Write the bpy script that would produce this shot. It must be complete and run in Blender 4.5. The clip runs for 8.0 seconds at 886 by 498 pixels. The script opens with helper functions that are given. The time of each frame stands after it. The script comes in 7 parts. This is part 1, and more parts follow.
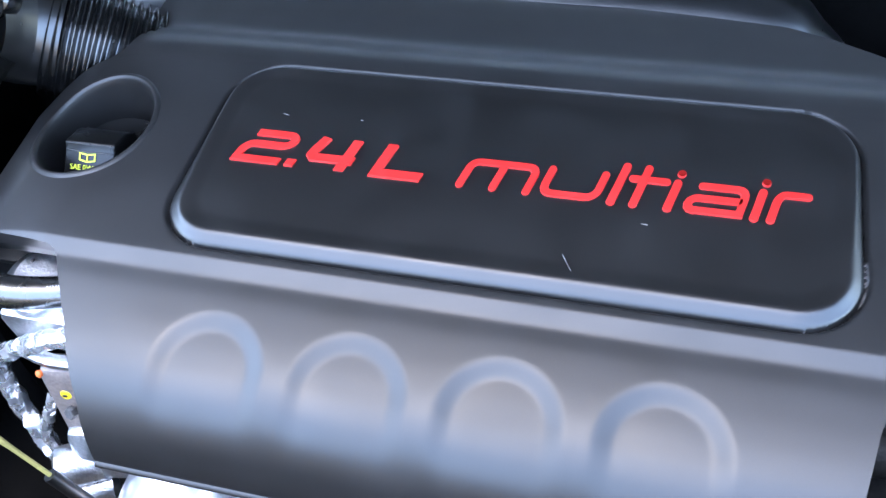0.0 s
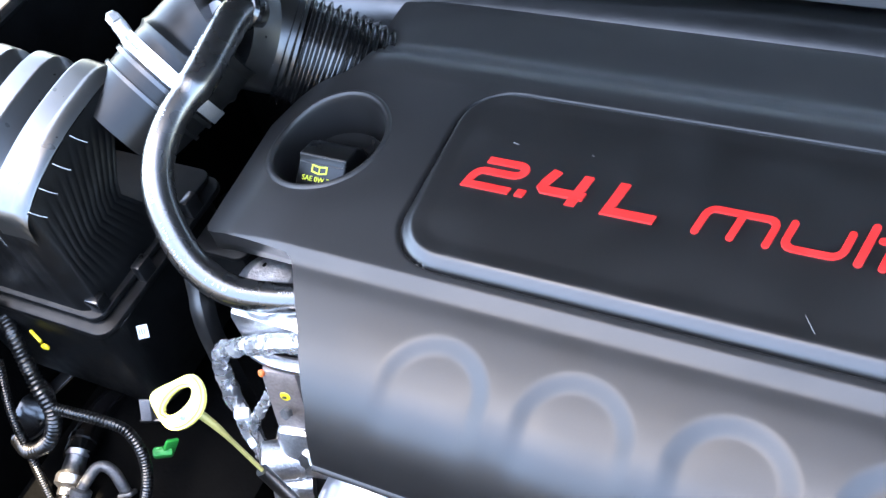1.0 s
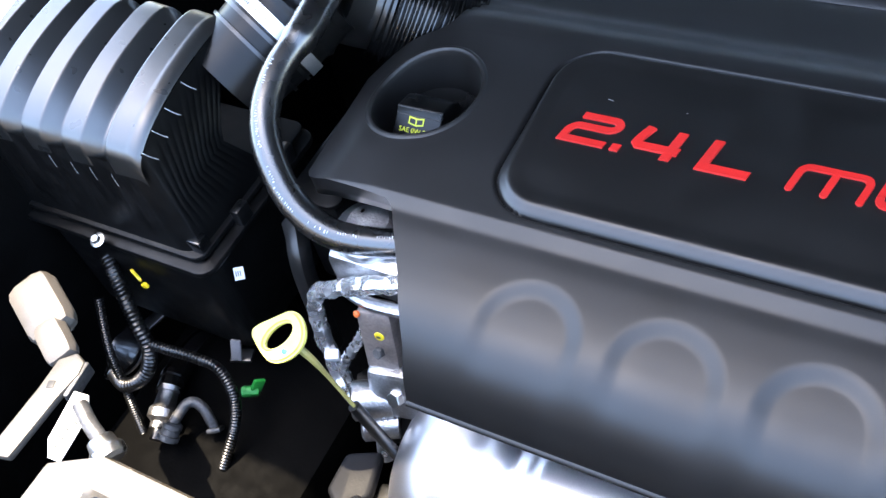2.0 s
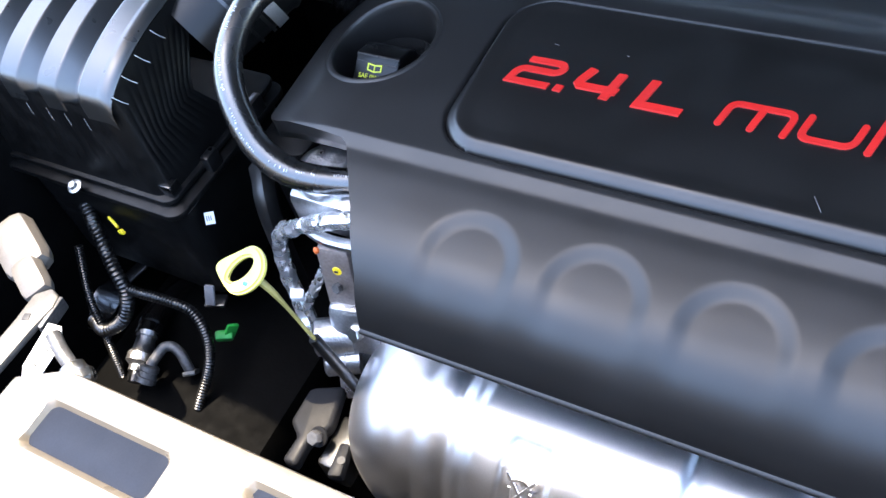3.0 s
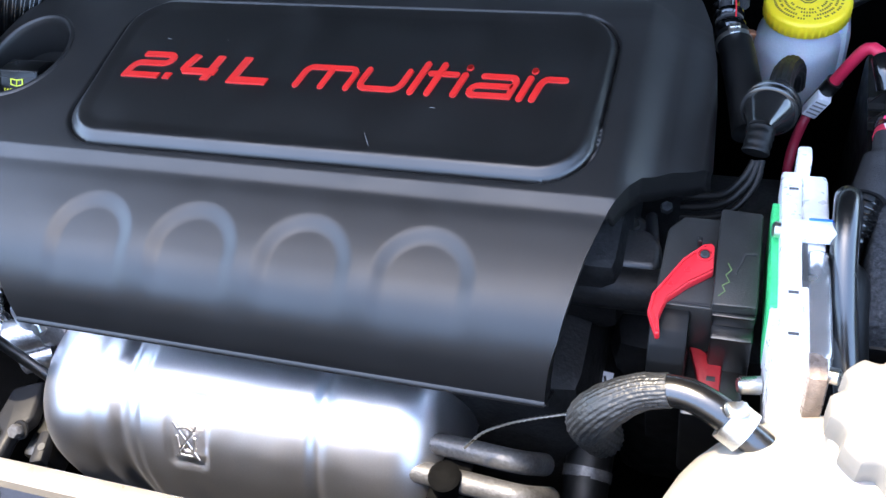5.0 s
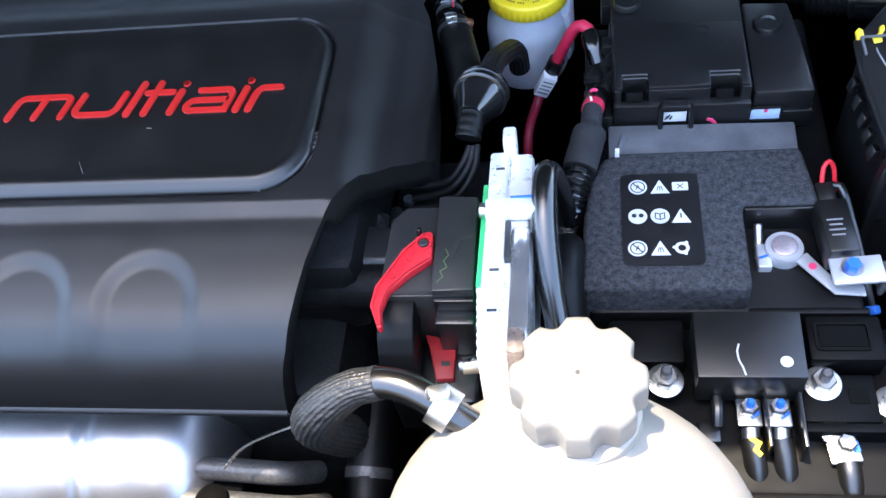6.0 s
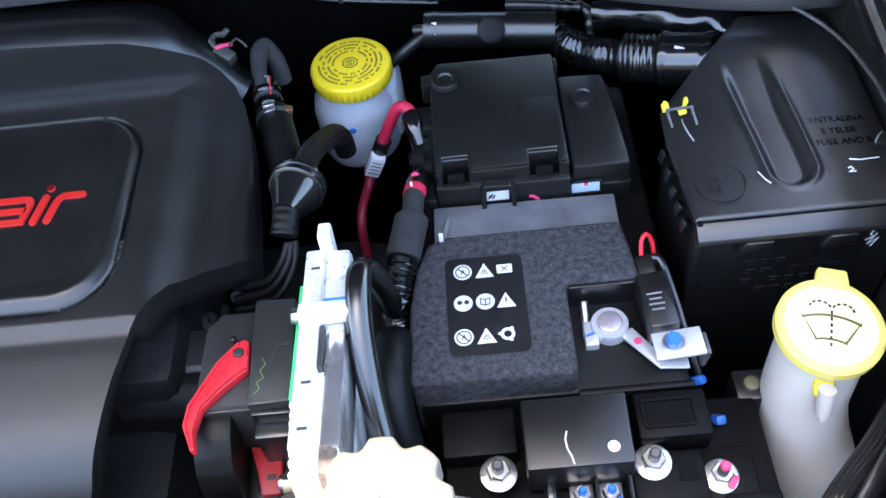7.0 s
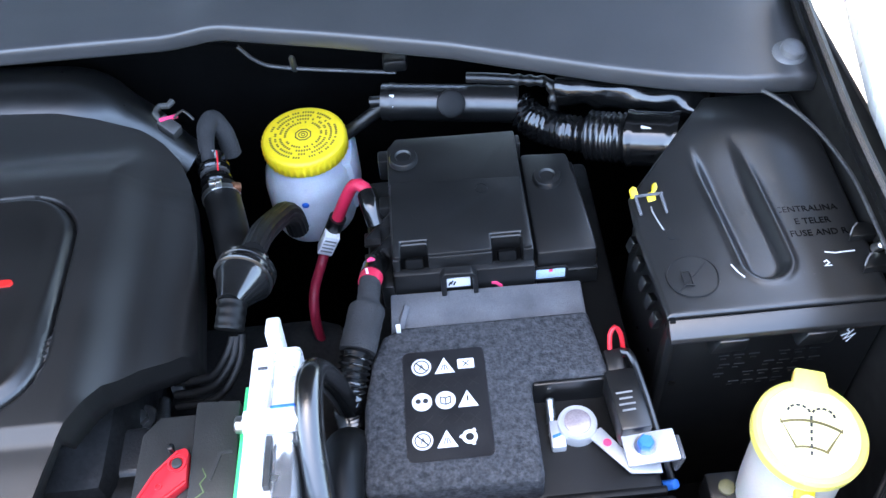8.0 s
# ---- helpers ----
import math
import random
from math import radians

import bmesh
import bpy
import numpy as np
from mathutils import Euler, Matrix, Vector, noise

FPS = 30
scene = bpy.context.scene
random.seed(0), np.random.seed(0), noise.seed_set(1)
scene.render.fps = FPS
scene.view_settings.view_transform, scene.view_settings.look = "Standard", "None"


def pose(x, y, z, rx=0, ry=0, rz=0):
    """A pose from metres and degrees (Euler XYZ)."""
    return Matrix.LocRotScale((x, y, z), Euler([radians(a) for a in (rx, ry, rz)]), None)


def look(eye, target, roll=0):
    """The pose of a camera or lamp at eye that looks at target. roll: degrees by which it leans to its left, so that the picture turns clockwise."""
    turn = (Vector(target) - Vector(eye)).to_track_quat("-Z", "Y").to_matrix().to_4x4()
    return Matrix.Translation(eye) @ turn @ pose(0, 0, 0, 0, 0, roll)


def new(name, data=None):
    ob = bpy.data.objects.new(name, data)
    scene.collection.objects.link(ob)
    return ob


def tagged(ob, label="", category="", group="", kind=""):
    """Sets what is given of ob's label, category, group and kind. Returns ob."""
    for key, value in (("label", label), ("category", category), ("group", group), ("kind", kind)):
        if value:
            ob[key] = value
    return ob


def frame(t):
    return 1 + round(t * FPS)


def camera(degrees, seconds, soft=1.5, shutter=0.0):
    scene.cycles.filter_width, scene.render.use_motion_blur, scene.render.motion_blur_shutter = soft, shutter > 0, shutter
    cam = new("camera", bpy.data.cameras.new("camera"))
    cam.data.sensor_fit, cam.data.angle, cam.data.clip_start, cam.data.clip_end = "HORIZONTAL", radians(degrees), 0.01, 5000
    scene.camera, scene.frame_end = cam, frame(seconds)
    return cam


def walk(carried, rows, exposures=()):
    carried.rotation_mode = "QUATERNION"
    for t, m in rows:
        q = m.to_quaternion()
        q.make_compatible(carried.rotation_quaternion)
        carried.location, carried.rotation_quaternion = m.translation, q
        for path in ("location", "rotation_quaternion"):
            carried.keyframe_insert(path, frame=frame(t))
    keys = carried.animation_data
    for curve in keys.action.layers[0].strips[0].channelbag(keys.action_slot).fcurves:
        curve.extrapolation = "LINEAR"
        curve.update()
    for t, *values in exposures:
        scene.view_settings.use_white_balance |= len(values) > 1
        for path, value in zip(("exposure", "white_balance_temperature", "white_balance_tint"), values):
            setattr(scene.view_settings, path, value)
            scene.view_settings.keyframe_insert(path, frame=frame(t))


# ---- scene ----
cam = camera(52.1, 8.0)
METRES, EYE, TILT, LEAN, TURN = 0.62, 1.3629, -51.69, 6.23, 14.37
ROWS = [
    (0.0, 0.0, 0.0, 0.0, 0.0, 0.0, -0.0),
    (0.5, -0.0598, -0.0047, 0.0177, 4.56, 0.04, -3.23),
    (1.0, -0.1024, -0.012, 0.0308, 7.96, -0.4, -5.08),
    (1.5, -0.1412, -0.0389, 0.0246, 10.21, -1.41, -6.56),
    (3.0, -0.0657, -0.0985, -0.052, 11.39, -3.11, -7.07),
    (3.5, 0.0265, -0.1285, -0.0756, 10.51, -2.7, -5.46),
    (4.0, 0.1002, -0.1594, -0.0958, 9.09, -2.07, -4.04),
    (5.5, 0.3454, -0.2011, -0.1234, -0.05, -1.3, 5.35),
    (6.0, 0.4169, -0.192, -0.1312, -4.32, -1.65, 8.76),
    (6.5, 0.4652, -0.1818, -0.124, -7.93, -1.78, 11.12),
    (7.0, 0.5128, -0.1741, -0.0888, -10.75, -0.41, 13.01),
    (7.5, 0.5421, -0.1527, -0.0541, -13.29, 0.96, 14.08),
    (8.0, 0.5317, -0.1195, -0.0344, -13.74, 1.37, 12.78),
]
walk(cam, [(t, pose(0.0385, -0.3677, EYE, TILT, LEAN, TURN) @ pose(METRES * x, METRES * y, METRES * z, 90 + pitch, roll, yaw)) for t, x, y, z, yaw, pitch, roll in ROWS],
     exposures=[(0.0, 4.55, 6600, 10), (0.5, 4.57, 6850, 10), (1.0, 4.5, 7050, 10), (1.5, 3.85, 7000, 10), (3.0, 3.7, 6680, 10), (5.5, 3.7, 6580, 10), (6.5, 3.3, 6720, 10), (7.0, 3.6, 7000, 10), (7.5, 4.1, 7000, 10), (8.0, 4.13, 7000, 10)])

# ---- world, sun, exposure ----
SUN_EL, SUN_AZ = radians(78), radians(-70.6)      # a nearly overhead sun, cut off by the open hood
world = bpy.data.worlds.new("sky")
scene.world = world
world.use_nodes = True
wn = world.node_tree
sky = wn.nodes.new("ShaderNodeTexSky")
sky.sky_type = "NISHITA"
sky.sun_disc = False
sky.sun_elevation = SUN_EL
sky.sun_rotation = SUN_AZ
sky.dust_density = 1.4
wn.links.new(sky.outputs[0], wn.nodes["Background"].inputs[0])
wn.nodes["Background"].inputs[1].default_value = 0.15
sun_data = bpy.data.lights.new("sun", "SUN")
sun_data.energy, sun_data.angle, sun_data.color = 1.7, radians(0.5), (1.0, 0.86, 0.68)
sun_at = Vector((math.sin(SUN_AZ) * math.cos(SUN_EL), math.cos(SUN_AZ) * math.cos(SUN_EL), math.sin(SUN_EL)))
new("sun", sun_data).matrix_world = look(sun_at * 20, (0, 0, 0))


# ---- materials ----
def mat(name, col, rough=0.5, metal=0.0, var=0.2, bump=0.0, fine=900.0, broad=25.0, rvar=0.1, spec=0.5, coat=0.0, transmit=0.0, sub=0.0, speck=0.0):
    m = bpy.data.materials.new(name)
    m.use_nodes = True
    nt = m.node_tree
    b = nt.nodes["Principled BSDF"]
    tc = nt.nodes.new("ShaderNodeTexCoord")

    def noise_at(scale, detail=4.0):
        n = nt.nodes.new("ShaderNodeTexNoise")
        n.inputs["Scale"].default_value, n.inputs["Detail"].default_value = scale, detail
        nt.links.new(tc.outputs["Object"], n.inputs["Vector"])
        return n.outputs[0]

    def ramp(src, lo, hi, a, c):
        r = nt.nodes.new("ShaderNodeMapRange")
        for k, v in zip((1, 2, 3, 4), (lo, hi, a, c)):
            r.inputs[k].default_value = v
        nt.links.new(src, r.inputs[0])
        return r.outputs[0]

    def mult(a, c):
        n = nt.nodes.new("ShaderNodeMath")
        n.operation = "MULTIPLY"
        nt.links.new(a, n.inputs[0])
        nt.links.new(c, n.inputs[1])
        return n.outputs[0]
    big, small = noise_at(broad), noise_at(fine, 2.0)
    f = mult(ramp(big, 0.3, 0.7, 1 - var, 1 + var), ramp(small, 0.3, 0.7, 1 - var * 0.6, 1 + var * 0.6))
    mix = nt.nodes.new("ShaderNodeVectorMath")
    mix.operation = "SCALE"
    mix.inputs[0].default_value = col
    nt.links.new(f, mix.inputs["Scale"])
    colour = mix.outputs[0]
    if speck:                                  # scattered pale dust
        d = noise_at(600.0, 1.0)
        mx = nt.nodes.new("ShaderNodeMix")
        mx.data_type = "RGBA"
        nt.links.new(mult(ramp(d, 0.70, 0.80, 0.0, speck), ramp(big, 0.45, 0.6, 0.2, 1.0)), mx.inputs[0])
        nt.links.new(colour, mx.inputs[6])
        mx.inputs[7].default_value = (0.35, 0.34, 0.32, 1)
        colour = mx.outputs[2]
    nt.links.new(colour, b.inputs["Base Color"])
    nt.links.new(ramp(noise_at(broad * 3, 1.0), 0.2, 0.8, max(rough - rvar, 0.02), min(rough + rvar, 1.0)), b.inputs["Roughness"])
    b.inputs["Metallic"].default_value = metal
    b.inputs["Specular IOR Level"].default_value = spec
    b.inputs["Coat Weight"].default_value = coat
    b.inputs["Coat Roughness"].default_value = rough
    b.inputs["Transmission Weight"].default_value = transmit
    b.inputs["Subsurface Weight"].default_value = sub
    b.inputs["Subsurface Scale"].default_value = 0.01
    if bump:
        bp = nt.nodes.new("ShaderNodeBump")
        bp.inputs["Strength"].default_value = bump
        bp.inputs["Distance"].default_value = 0.001
        nt.links.new(small, bp.inputs["Height"])
        nt.links.new(bp.outputs[0], b.inputs["Normal"])
    return m


COVER = mat("satin black cover plastic", (0.0098, 0.0092, 0.0088), 0.43, rvar=0.06, var=0.2, bump=0.03, fine=1400, broad=8.0, spec=0.52)
PANEL = mat("smooth black panel plastic", (0.0062, 0.0058, 0.0055), 0.36, rvar=0.07, var=0.15, fine=1400, broad=9, spec=0.65)
BLACK = mat("black moulded plastic", (0.004, 0.004, 0.004), 0.32, bump=0.06, fine=1500, rvar=0.05, speck=0.06, spec=0.9)
GREYBLACK = mat("dark grey moulded plastic", (0.006, 0.006, 0.006), 0.38, bump=0.08, fine=1500, speck=0.06, rvar=0.05, spec=0.65)
GLOSSY = mat("glossy black plastic", (0.004, 0.004, 0.004), 0.16, rvar=0.06, spec=0.9)
RUBBER = mat("black rubber hose", (0.004, 0.004, 0.004), 0.22, bump=0.06, fine=1800, rvar=0.06, spec=1.0)
# near black holds the bay's deep shade; direct sun would show it grey
BAYSHADE = mat("near black bay shade", (0.0013, 0.0013, 0.0013), 0.7, var=0.4, bump=0.3, fine=300, spec=0.04)
LINER = mat("black fibre hood liner", (0.008, 0.008, 0.008), 0.9, var=0.3, bump=0.5, fine=300, spec=0.1)
RED = mat("red raised lettering paint", (0.50, 0.016, 0.013), 0.42, var=0.08)
REDPL = mat("red plastic lever", (0.62, 0.02, 0.03), 0.45, var=0.1)
REDTAPE = mat("red cable sleeve", (0.5, 0.015, 0.05), 0.5, var=0.15)
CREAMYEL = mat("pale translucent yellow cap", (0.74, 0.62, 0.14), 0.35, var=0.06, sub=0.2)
YELLOW = mat("yellow plastic cap", (0.80, 0.58, 0.02), 0.42, var=0.08, sub=0.1)
PALEYEL = mat("pale yellow plastic", (0.62, 0.56, 0.12), 0.4, var=0.1)
LIME = mat("lime print", (0.62, 0.66, 0.03), 0.5, var=0.1)
GREEN = mat("green plastic clip", (0.02, 0.32, 0.05), 0.45, var=0.15)
BLUE = mat("blue paint mark", (0.02, 0.14, 0.60), 0.4, var=0.2)
# darker copies of WHITEPL: sun glare and the cap's side shade set by colour
CAPPL = mat("white cap plastic toned for shade", (0.165, 0.153, 0.135), 0.45, var=0.05)
TANKPL = mat("milky tank plastic toned down for sun", (0.25, 0.229, 0.20), 0.42, var=0.06, sub=0.1)
WHITEPL = mat("milky white tank plastic", (0.46, 0.43, 0.39), 0.4, var=0.06, sub=0.2)
MILKY = mat("translucent grey white plastic", (0.50, 0.53, 0.58), 0.35, var=0.12, sub=0.2, broad=40)
PAINT = mat("white car body paint", (0.80, 0.80, 0.79), 0.28, var=0.03, coat=0.6)
# far darker and warmer than PAINT: the sun's glare is balanced in the colour
SUNPAINT = mat("body steel paint toned down for sun", (0.105, 0.088, 0.065), 0.35, var=0.04, coat=0.3)
# blue grey of the sky-lit shade in the crossmember's pockets and hole
POCKETSHADE = mat("blue grey recess shade", (0.016, 0.020, 0.030), 0.8, var=0.12, spec=0.05)
LABEL = mat("white paper label", (0.75, 0.76, 0.78), 0.5, var=0.06)
INK = mat("white printed marks", (0.62, 0.63, 0.64), 0.6, var=0.2)
GREYINK = mat("grey printed marks", (0.22, 0.22, 0.22), 0.6, var=0.25)
BLACKINK = mat("black print", (0.02, 0.02, 0.02), 0.6)
PINK = mat("pink paint pen mark", (0.75, 0.05, 0.15), 0.5, var=0.15)
ALU = mat("cast aluminium", (0.55, 0.55, 0.56), 0.36, metal=1.0, var=0.2, bump=0.5, fine=500, rvar=0.12)
BRIGHTALU = mat("bright machined aluminium", (0.56, 0.57, 0.59), 0.38, metal=0.5, var=0.06, bump=0.1, fine=700)
SHIELD = mat("rolled steel heat shield", (0.72, 0.72, 0.74), 0.36, metal=1.0, var=0.05, bump=0.02, fine=900, broad=12, rvar=0.03)
STEEL = mat("zinc plated steel", (0.6, 0.6, 0.58), 0.32, metal=1.0, var=0.15)
DULL = mat("dull grey metal", (0.10, 0.10, 0.102), 0.5, metal=0.6, var=0.3, bump=0.4, fine=400)
FOIL = mat("crinkled silver foil wrap", (0.95, 0.95, 0.96), 0.27, metal=0.9, var=0.12, bump=1.0, fine=130)
GREY = mat("mid grey moulded plastic", (0.032, 0.032, 0.031), 0.45, bump=0.2, fine=1500)
FELT = mat("dark grey felt", (0.038, 0.039, 0.042), 0.95, var=0.45, bump=0.9, fine=550, broad=230, spec=0.15)
CLOTH = mat("grey woven fabric flap", (0.12, 0.122, 0.13), 0.9, var=0.3, bump=0.8, fine=1800, spec=0.2)
TAPE = mat("grey fleece tape", (0.026, 0.026, 0.027), 0.8, var=0.35, bump=0.7, fine=1200, spec=0.2)
BRAID = mat("grey braided sleeve", (0.011, 0.0115, 0.012), 0.45, var=0.7, bump=0.7, fine=420)
COWL = mat("grey black cowl plastic", (0.045, 0.045, 0.046), 0.36, var=0.08, rvar=0.02, spec=0.8)
COPPER = mat("copper brown cable end", (0.35, 0.16, 0.09), 0.4, metal=0.8)
ASPHALT = mat("pale concrete", (0.36, 0.34, 0.30), 0.9, var=0.3, bump=0.6, fine=120, broad=3)
# opaque and near white: the reflected sky is put into the base colour
GLASS = mat("windscreen glass", (0.9, 0.95, 0.95), 0.03, transmit=0.0, var=0.02)

SOOT = mat("soot black inner plastic", (0.002, 0.002, 0.002), 0.7, spec=0.1)

# ---- mesh helpers ----
ORIGIN = {}


def thing(name, label, category, at=(0, 0, 0), group="", kind=""):
    ob = new(name)
    ob.empty_display_size = 0.02
    ob.location = at
    ORIGIN[ob.name] = Vector(at)
    return tagged(ob, label, category, group, kind)


def root(ob):
    while ob.parent:
        ob = ob.parent
    return ob


def finish(me, material, sharp=35):
    me.materials.append(material)
    me.polygons.foreach_set("use_smooth", [True] * len(me.polygons))
    me.set_sharp_from_angle(angle=radians(sharp))


def part(name, bm, material, parent=None, label="", sharp=35):
    """One mesh object, its points given in world metres, under a thing or a part."""
    me = bpy.data.meshes.new(name)
    if parent:
        bmesh.ops.translate(bm, verts=bm.verts, vec=-ORIGIN[root(parent).name])
    bm.normal_update()
    bm.to_mesh(me)
    bm.free()
    finish(me, material, sharp)
    ob = new(name, me)
    if parent:
        ob.parent = parent
    else:
        ORIGIN[ob.name] = Vector((0, 0, 0))
    return tagged(ob, label)


def solid(name, bm, material, label, category, group="", kind="", sharp=35):
    return tagged(part(name, bm, material, None, label, sharp), "", category, group, kind)


def box(c, s, bevel=0.002, rot=None, bm=None, seg=2):
    b = bmesh.new()
    bmesh.ops.create_cube(b, size=1)
    bmesh.ops.scale(b, vec=s, verts=b.verts)
    if bevel:
        bmesh.ops.bevel(b, geom=b.edges[:], offset=min(bevel, min(s) * 0.45), segments=seg, profile=0.5, affect="EDGES")
    if rot is not None:
        bmesh.ops.transform(b, matrix=pose(0, 0, 0, *rot), verts=b.verts)
    bmesh.ops.translate(b, verts=b.verts, vec=c)
    return join(bm, b)


def join(bm, b):
    if bm is None:
        return b
    me = bpy.data.meshes.new("join")
    b.to_mesh(me)
    b.free()
    bm.from_mesh(me)
    bpy.data.meshes.remove(me)
    return bm


def between(x0, x1, y0, y1, z0, z1, bevel=0.002, bm=None):
    return box(((x0 + x1) / 2, (y0 + y1) / 2, (z0 + z1) / 2), (abs(x1 - x0), abs(y1 - y0), abs(z1 - z0)), bevel, None, bm)


def frame_of(d):
    d = Vector(d).normalized()
    a = d.orthogonal().normalized()
    if abs(d.z) < 0.95:
        a = Vector((0, 0, 1)).cross(d).normalized()
    return Matrix((a, d.cross(a), d)).transposed()


def lathe(profile, at, axis=(0, 0, 1), n=40, bm=None, wave=None):
    """Rings of (radius, height) turned about an axis. wave(angle, i) scales the radius."""
    b = bmesh.new()
    m = frame_of(axis)
    rings = []
    for i, (r, h) in enumerate(profile):
        ring = []
        for k in range(n):
            a = 2 * math.pi * k / n
            rr = r * (wave(a, i) if wave else 1)
            ring.append(b.verts.new(Vector(at) + m @ Vector((rr * math.cos(a), rr * math.sin(a), h))))
        rings.append(ring)
    for p, q in zip(rings, rings[1:]):
        for k in range(n):
            b.faces.new((p[k], p[(k + 1) % n], q[(k + 1) % n], q[k]))
    b.faces.new(rings[0][::-1])
    b.faces.new(rings[-1])
    return join(bm, b)


def spline(pts, step):
    """Points every step metres along a smooth curve through pts."""
    p = [Vector(q) for q in pts]
    p = [2 * p[0] - p[1]] + p + [2 * p[-1] - p[-2]]
    out = []
    for i in range(1, len(p) - 2):
        n = max(2, int((p[i + 1] - p[i]).length / step))
        for k in range(n):
            t = k / n
            out.append(0.5 * ((2 * p[i]) + (p[i + 1] - p[i - 1]) * t + (2 * p[i - 1] - 5 * p[i] + 4 * p[i + 1] - p[i + 2]) * t * t + (3 * p[i] - p[i - 1] - 3 * p[i + 1] + p[i + 2]) * t ** 3))
    out.append(p[-2])
    return out


def tube(pts, r, n=16, step=0.004, bm=None, shape=None, flat=1.0):
    """A hose along a curve; r is a radius or a function of the share of its length; shape(angle, share) scales it."""
    path = spline(pts, step)
    b = bmesh.new()
    rings = []
    side = None
    L = len(path) - 1
    for i, c in enumerate(path):
        d = (path[min(i + 1, L)] - path[max(i - 1, 0)]).normalized()
        side = d.orthogonal() if side is None else side - d * side.dot(d)
        side.normalize()
        up = d.cross(side)
        rr = r(i / L) if callable(r) else r
        ring = []
        for k in range(n):
            a = 2 * math.pi * k / n
            q = rr * (shape(a, i / L) if shape else 1)
            ring.append(b.verts.new(c + q * math.cos(a) * side + q * flat * math.sin(a) * up))
        rings.append(ring)
    for p, q in zip(rings, rings[1:]):
        for k in range(n):
            b.faces.new((p[k], p[(k + 1) % n], q[(k + 1) % n], q[k]))
    b.faces.new(rings[0][::-1])
    b.faces.new(rings[-1])
    return join(bm, b)


def length(pts):
    p = spline(pts, 0.004)
    return sum((b - a).length for a, b in zip(p, p[1:]))


def corrugated(pts, r, depth, pitch, n=14, bm=None):
    L = length(pts)
    return tube(pts, lambda s: r - depth * (0.5 - 0.5 * math.cos(2 * math.pi * s * L / pitch)) ** 0.7, n, pitch / 5, bm)


def prism(poly, z0, z1, bevel=0.002, bm=None, matrix=None, seg=2):
    """A plan outline raised from z0 to z1, its edges rounded."""
    b = bmesh.new()
    f = b.faces.new([b.verts.new((x, y, z0)) for x, y in poly])
    e = bmesh.ops.extrude_face_region(b, geom=[f])
    bmesh.ops.translate(b, verts=[v for v in e["geom"] if isinstance(v, bmesh.types.BMVert)], vec=(0, 0, z1 - z0))
    bmesh.ops.recalc_face_normals(b, faces=b.faces)
    if bevel:
        bmesh.ops.bevel(b, geom=b.edges[:], offset=bevel, segments=seg, profile=0.5, affect="EDGES")
    if matrix is not None:
        bmesh.ops.transform(b, matrix=matrix, verts=b.verts)
    return join(bm, b)


def rounded(x0, x1, y0, y1, r, n=6):
    out = []
    for cx, cy, a0 in ((x1 - r, y1 - r, 0), (x0 + r, y1 - r, 90), (x0 + r, y0 + r, 180), (x1 - r, y0 + r, 270)):
        for k in range(n + 1):
            a = radians(a0 + 90 * k / n)
            out.append((cx + r * math.cos(a), cy + r * math.sin(a)))
    return out


def ribbon(pts, w, h, m, bm=None, closed=False):
    """A raised stroke of width w and height h along flat points, set down by the matrix m."""
    b = bmesh.new()
    p = [Vector((x, y, 0)) for x, y in pts]
    N = len(p)
    rows = []
    for i, c in enumerate(p):
        a = p[(i - 1) % N] if closed else p[max(i - 1, 0)]
        z = p[(i + 1) % N] if closed else p[min(i + 1, N - 1)]
        d1 = (c - a).normalized() if (c - a).length > 1e-9 else (z - c).normalized()
        d2 = (z - c).normalized() if (z - c).length > 1e-9 else d1
        d = (d1 + d2).normalized()
        nrm = Vector((-d.y, d.x, 0))
        k = 1 / max(0.5, d.dot(d1))
        rows.append([b.verts.new(m @ (c + nrm * s * w / 2 * k + Vector((0, 0, t)))) for s, t in ((1, 0), (0.86, h), (-0.86, h), (-1, 0))])
    pairs = list(zip(rows, rows[1:])) + ([(rows[-1], rows[0])] if closed else [])
    for q, s in pairs:
        for k in range(3):
            b.faces.new((q[k], q[k + 1], s[k + 1], s[k]))
    if not closed:
        b.faces.new(rows[0][::-1])
        b.faces.new(rows[-1])
    bmesh.ops.recalc_face_normals(b, faces=b.faces)
    return join(bm, b)


def arc(cx, cy, rx, ry, a0, a1, n=8):
    return [(cx + rx * math.cos(radians(a0 + (a1 - a0) * k / n)), cy + ry * math.sin(radians(a0 + (a1 - a0) * k / n))) for k in range(n + 1)]


def smooth(a, b, x):
    t = min(1.0, max(0.0, (x - a) / (b - a)))
    return t * t * (3 - 2 * t)


def lettering(words, size, m, bm=None, depth=0.0003):
    """Words in the built-in font as a thin raised mesh, centred at the matrix m."""
    cu = bpy.data.curves.new("words", "FONT")
    cu.body, cu.size, cu.extrude, cu.align_x, cu.align_y, cu.resolution_u = words, size, depth, "CENTER", "CENTER", 2
    ob = new("words", cu)
    me = bpy.data.meshes.new_from_object(ob.evaluated_get(bpy.context.evaluated_depsgraph_get()))
    bpy.data.objects.remove(ob)
    b = bmesh.new()
    b.from_mesh(me)
    bpy.data.meshes.remove(me)
    bmesh.ops.transform(b, matrix=m, verts=b.verts)
    return join(bm, b)


def hexnut(at, across, h, axis=(0, 0, 1), bm=None):
    r = across / 2 / math.cos(math.pi / 6)
    return lathe([(r * 0.9, 0), (r, h * 0.12), (r, h * 0.85), (r * 0.88, h)], at, axis, 6, bm)

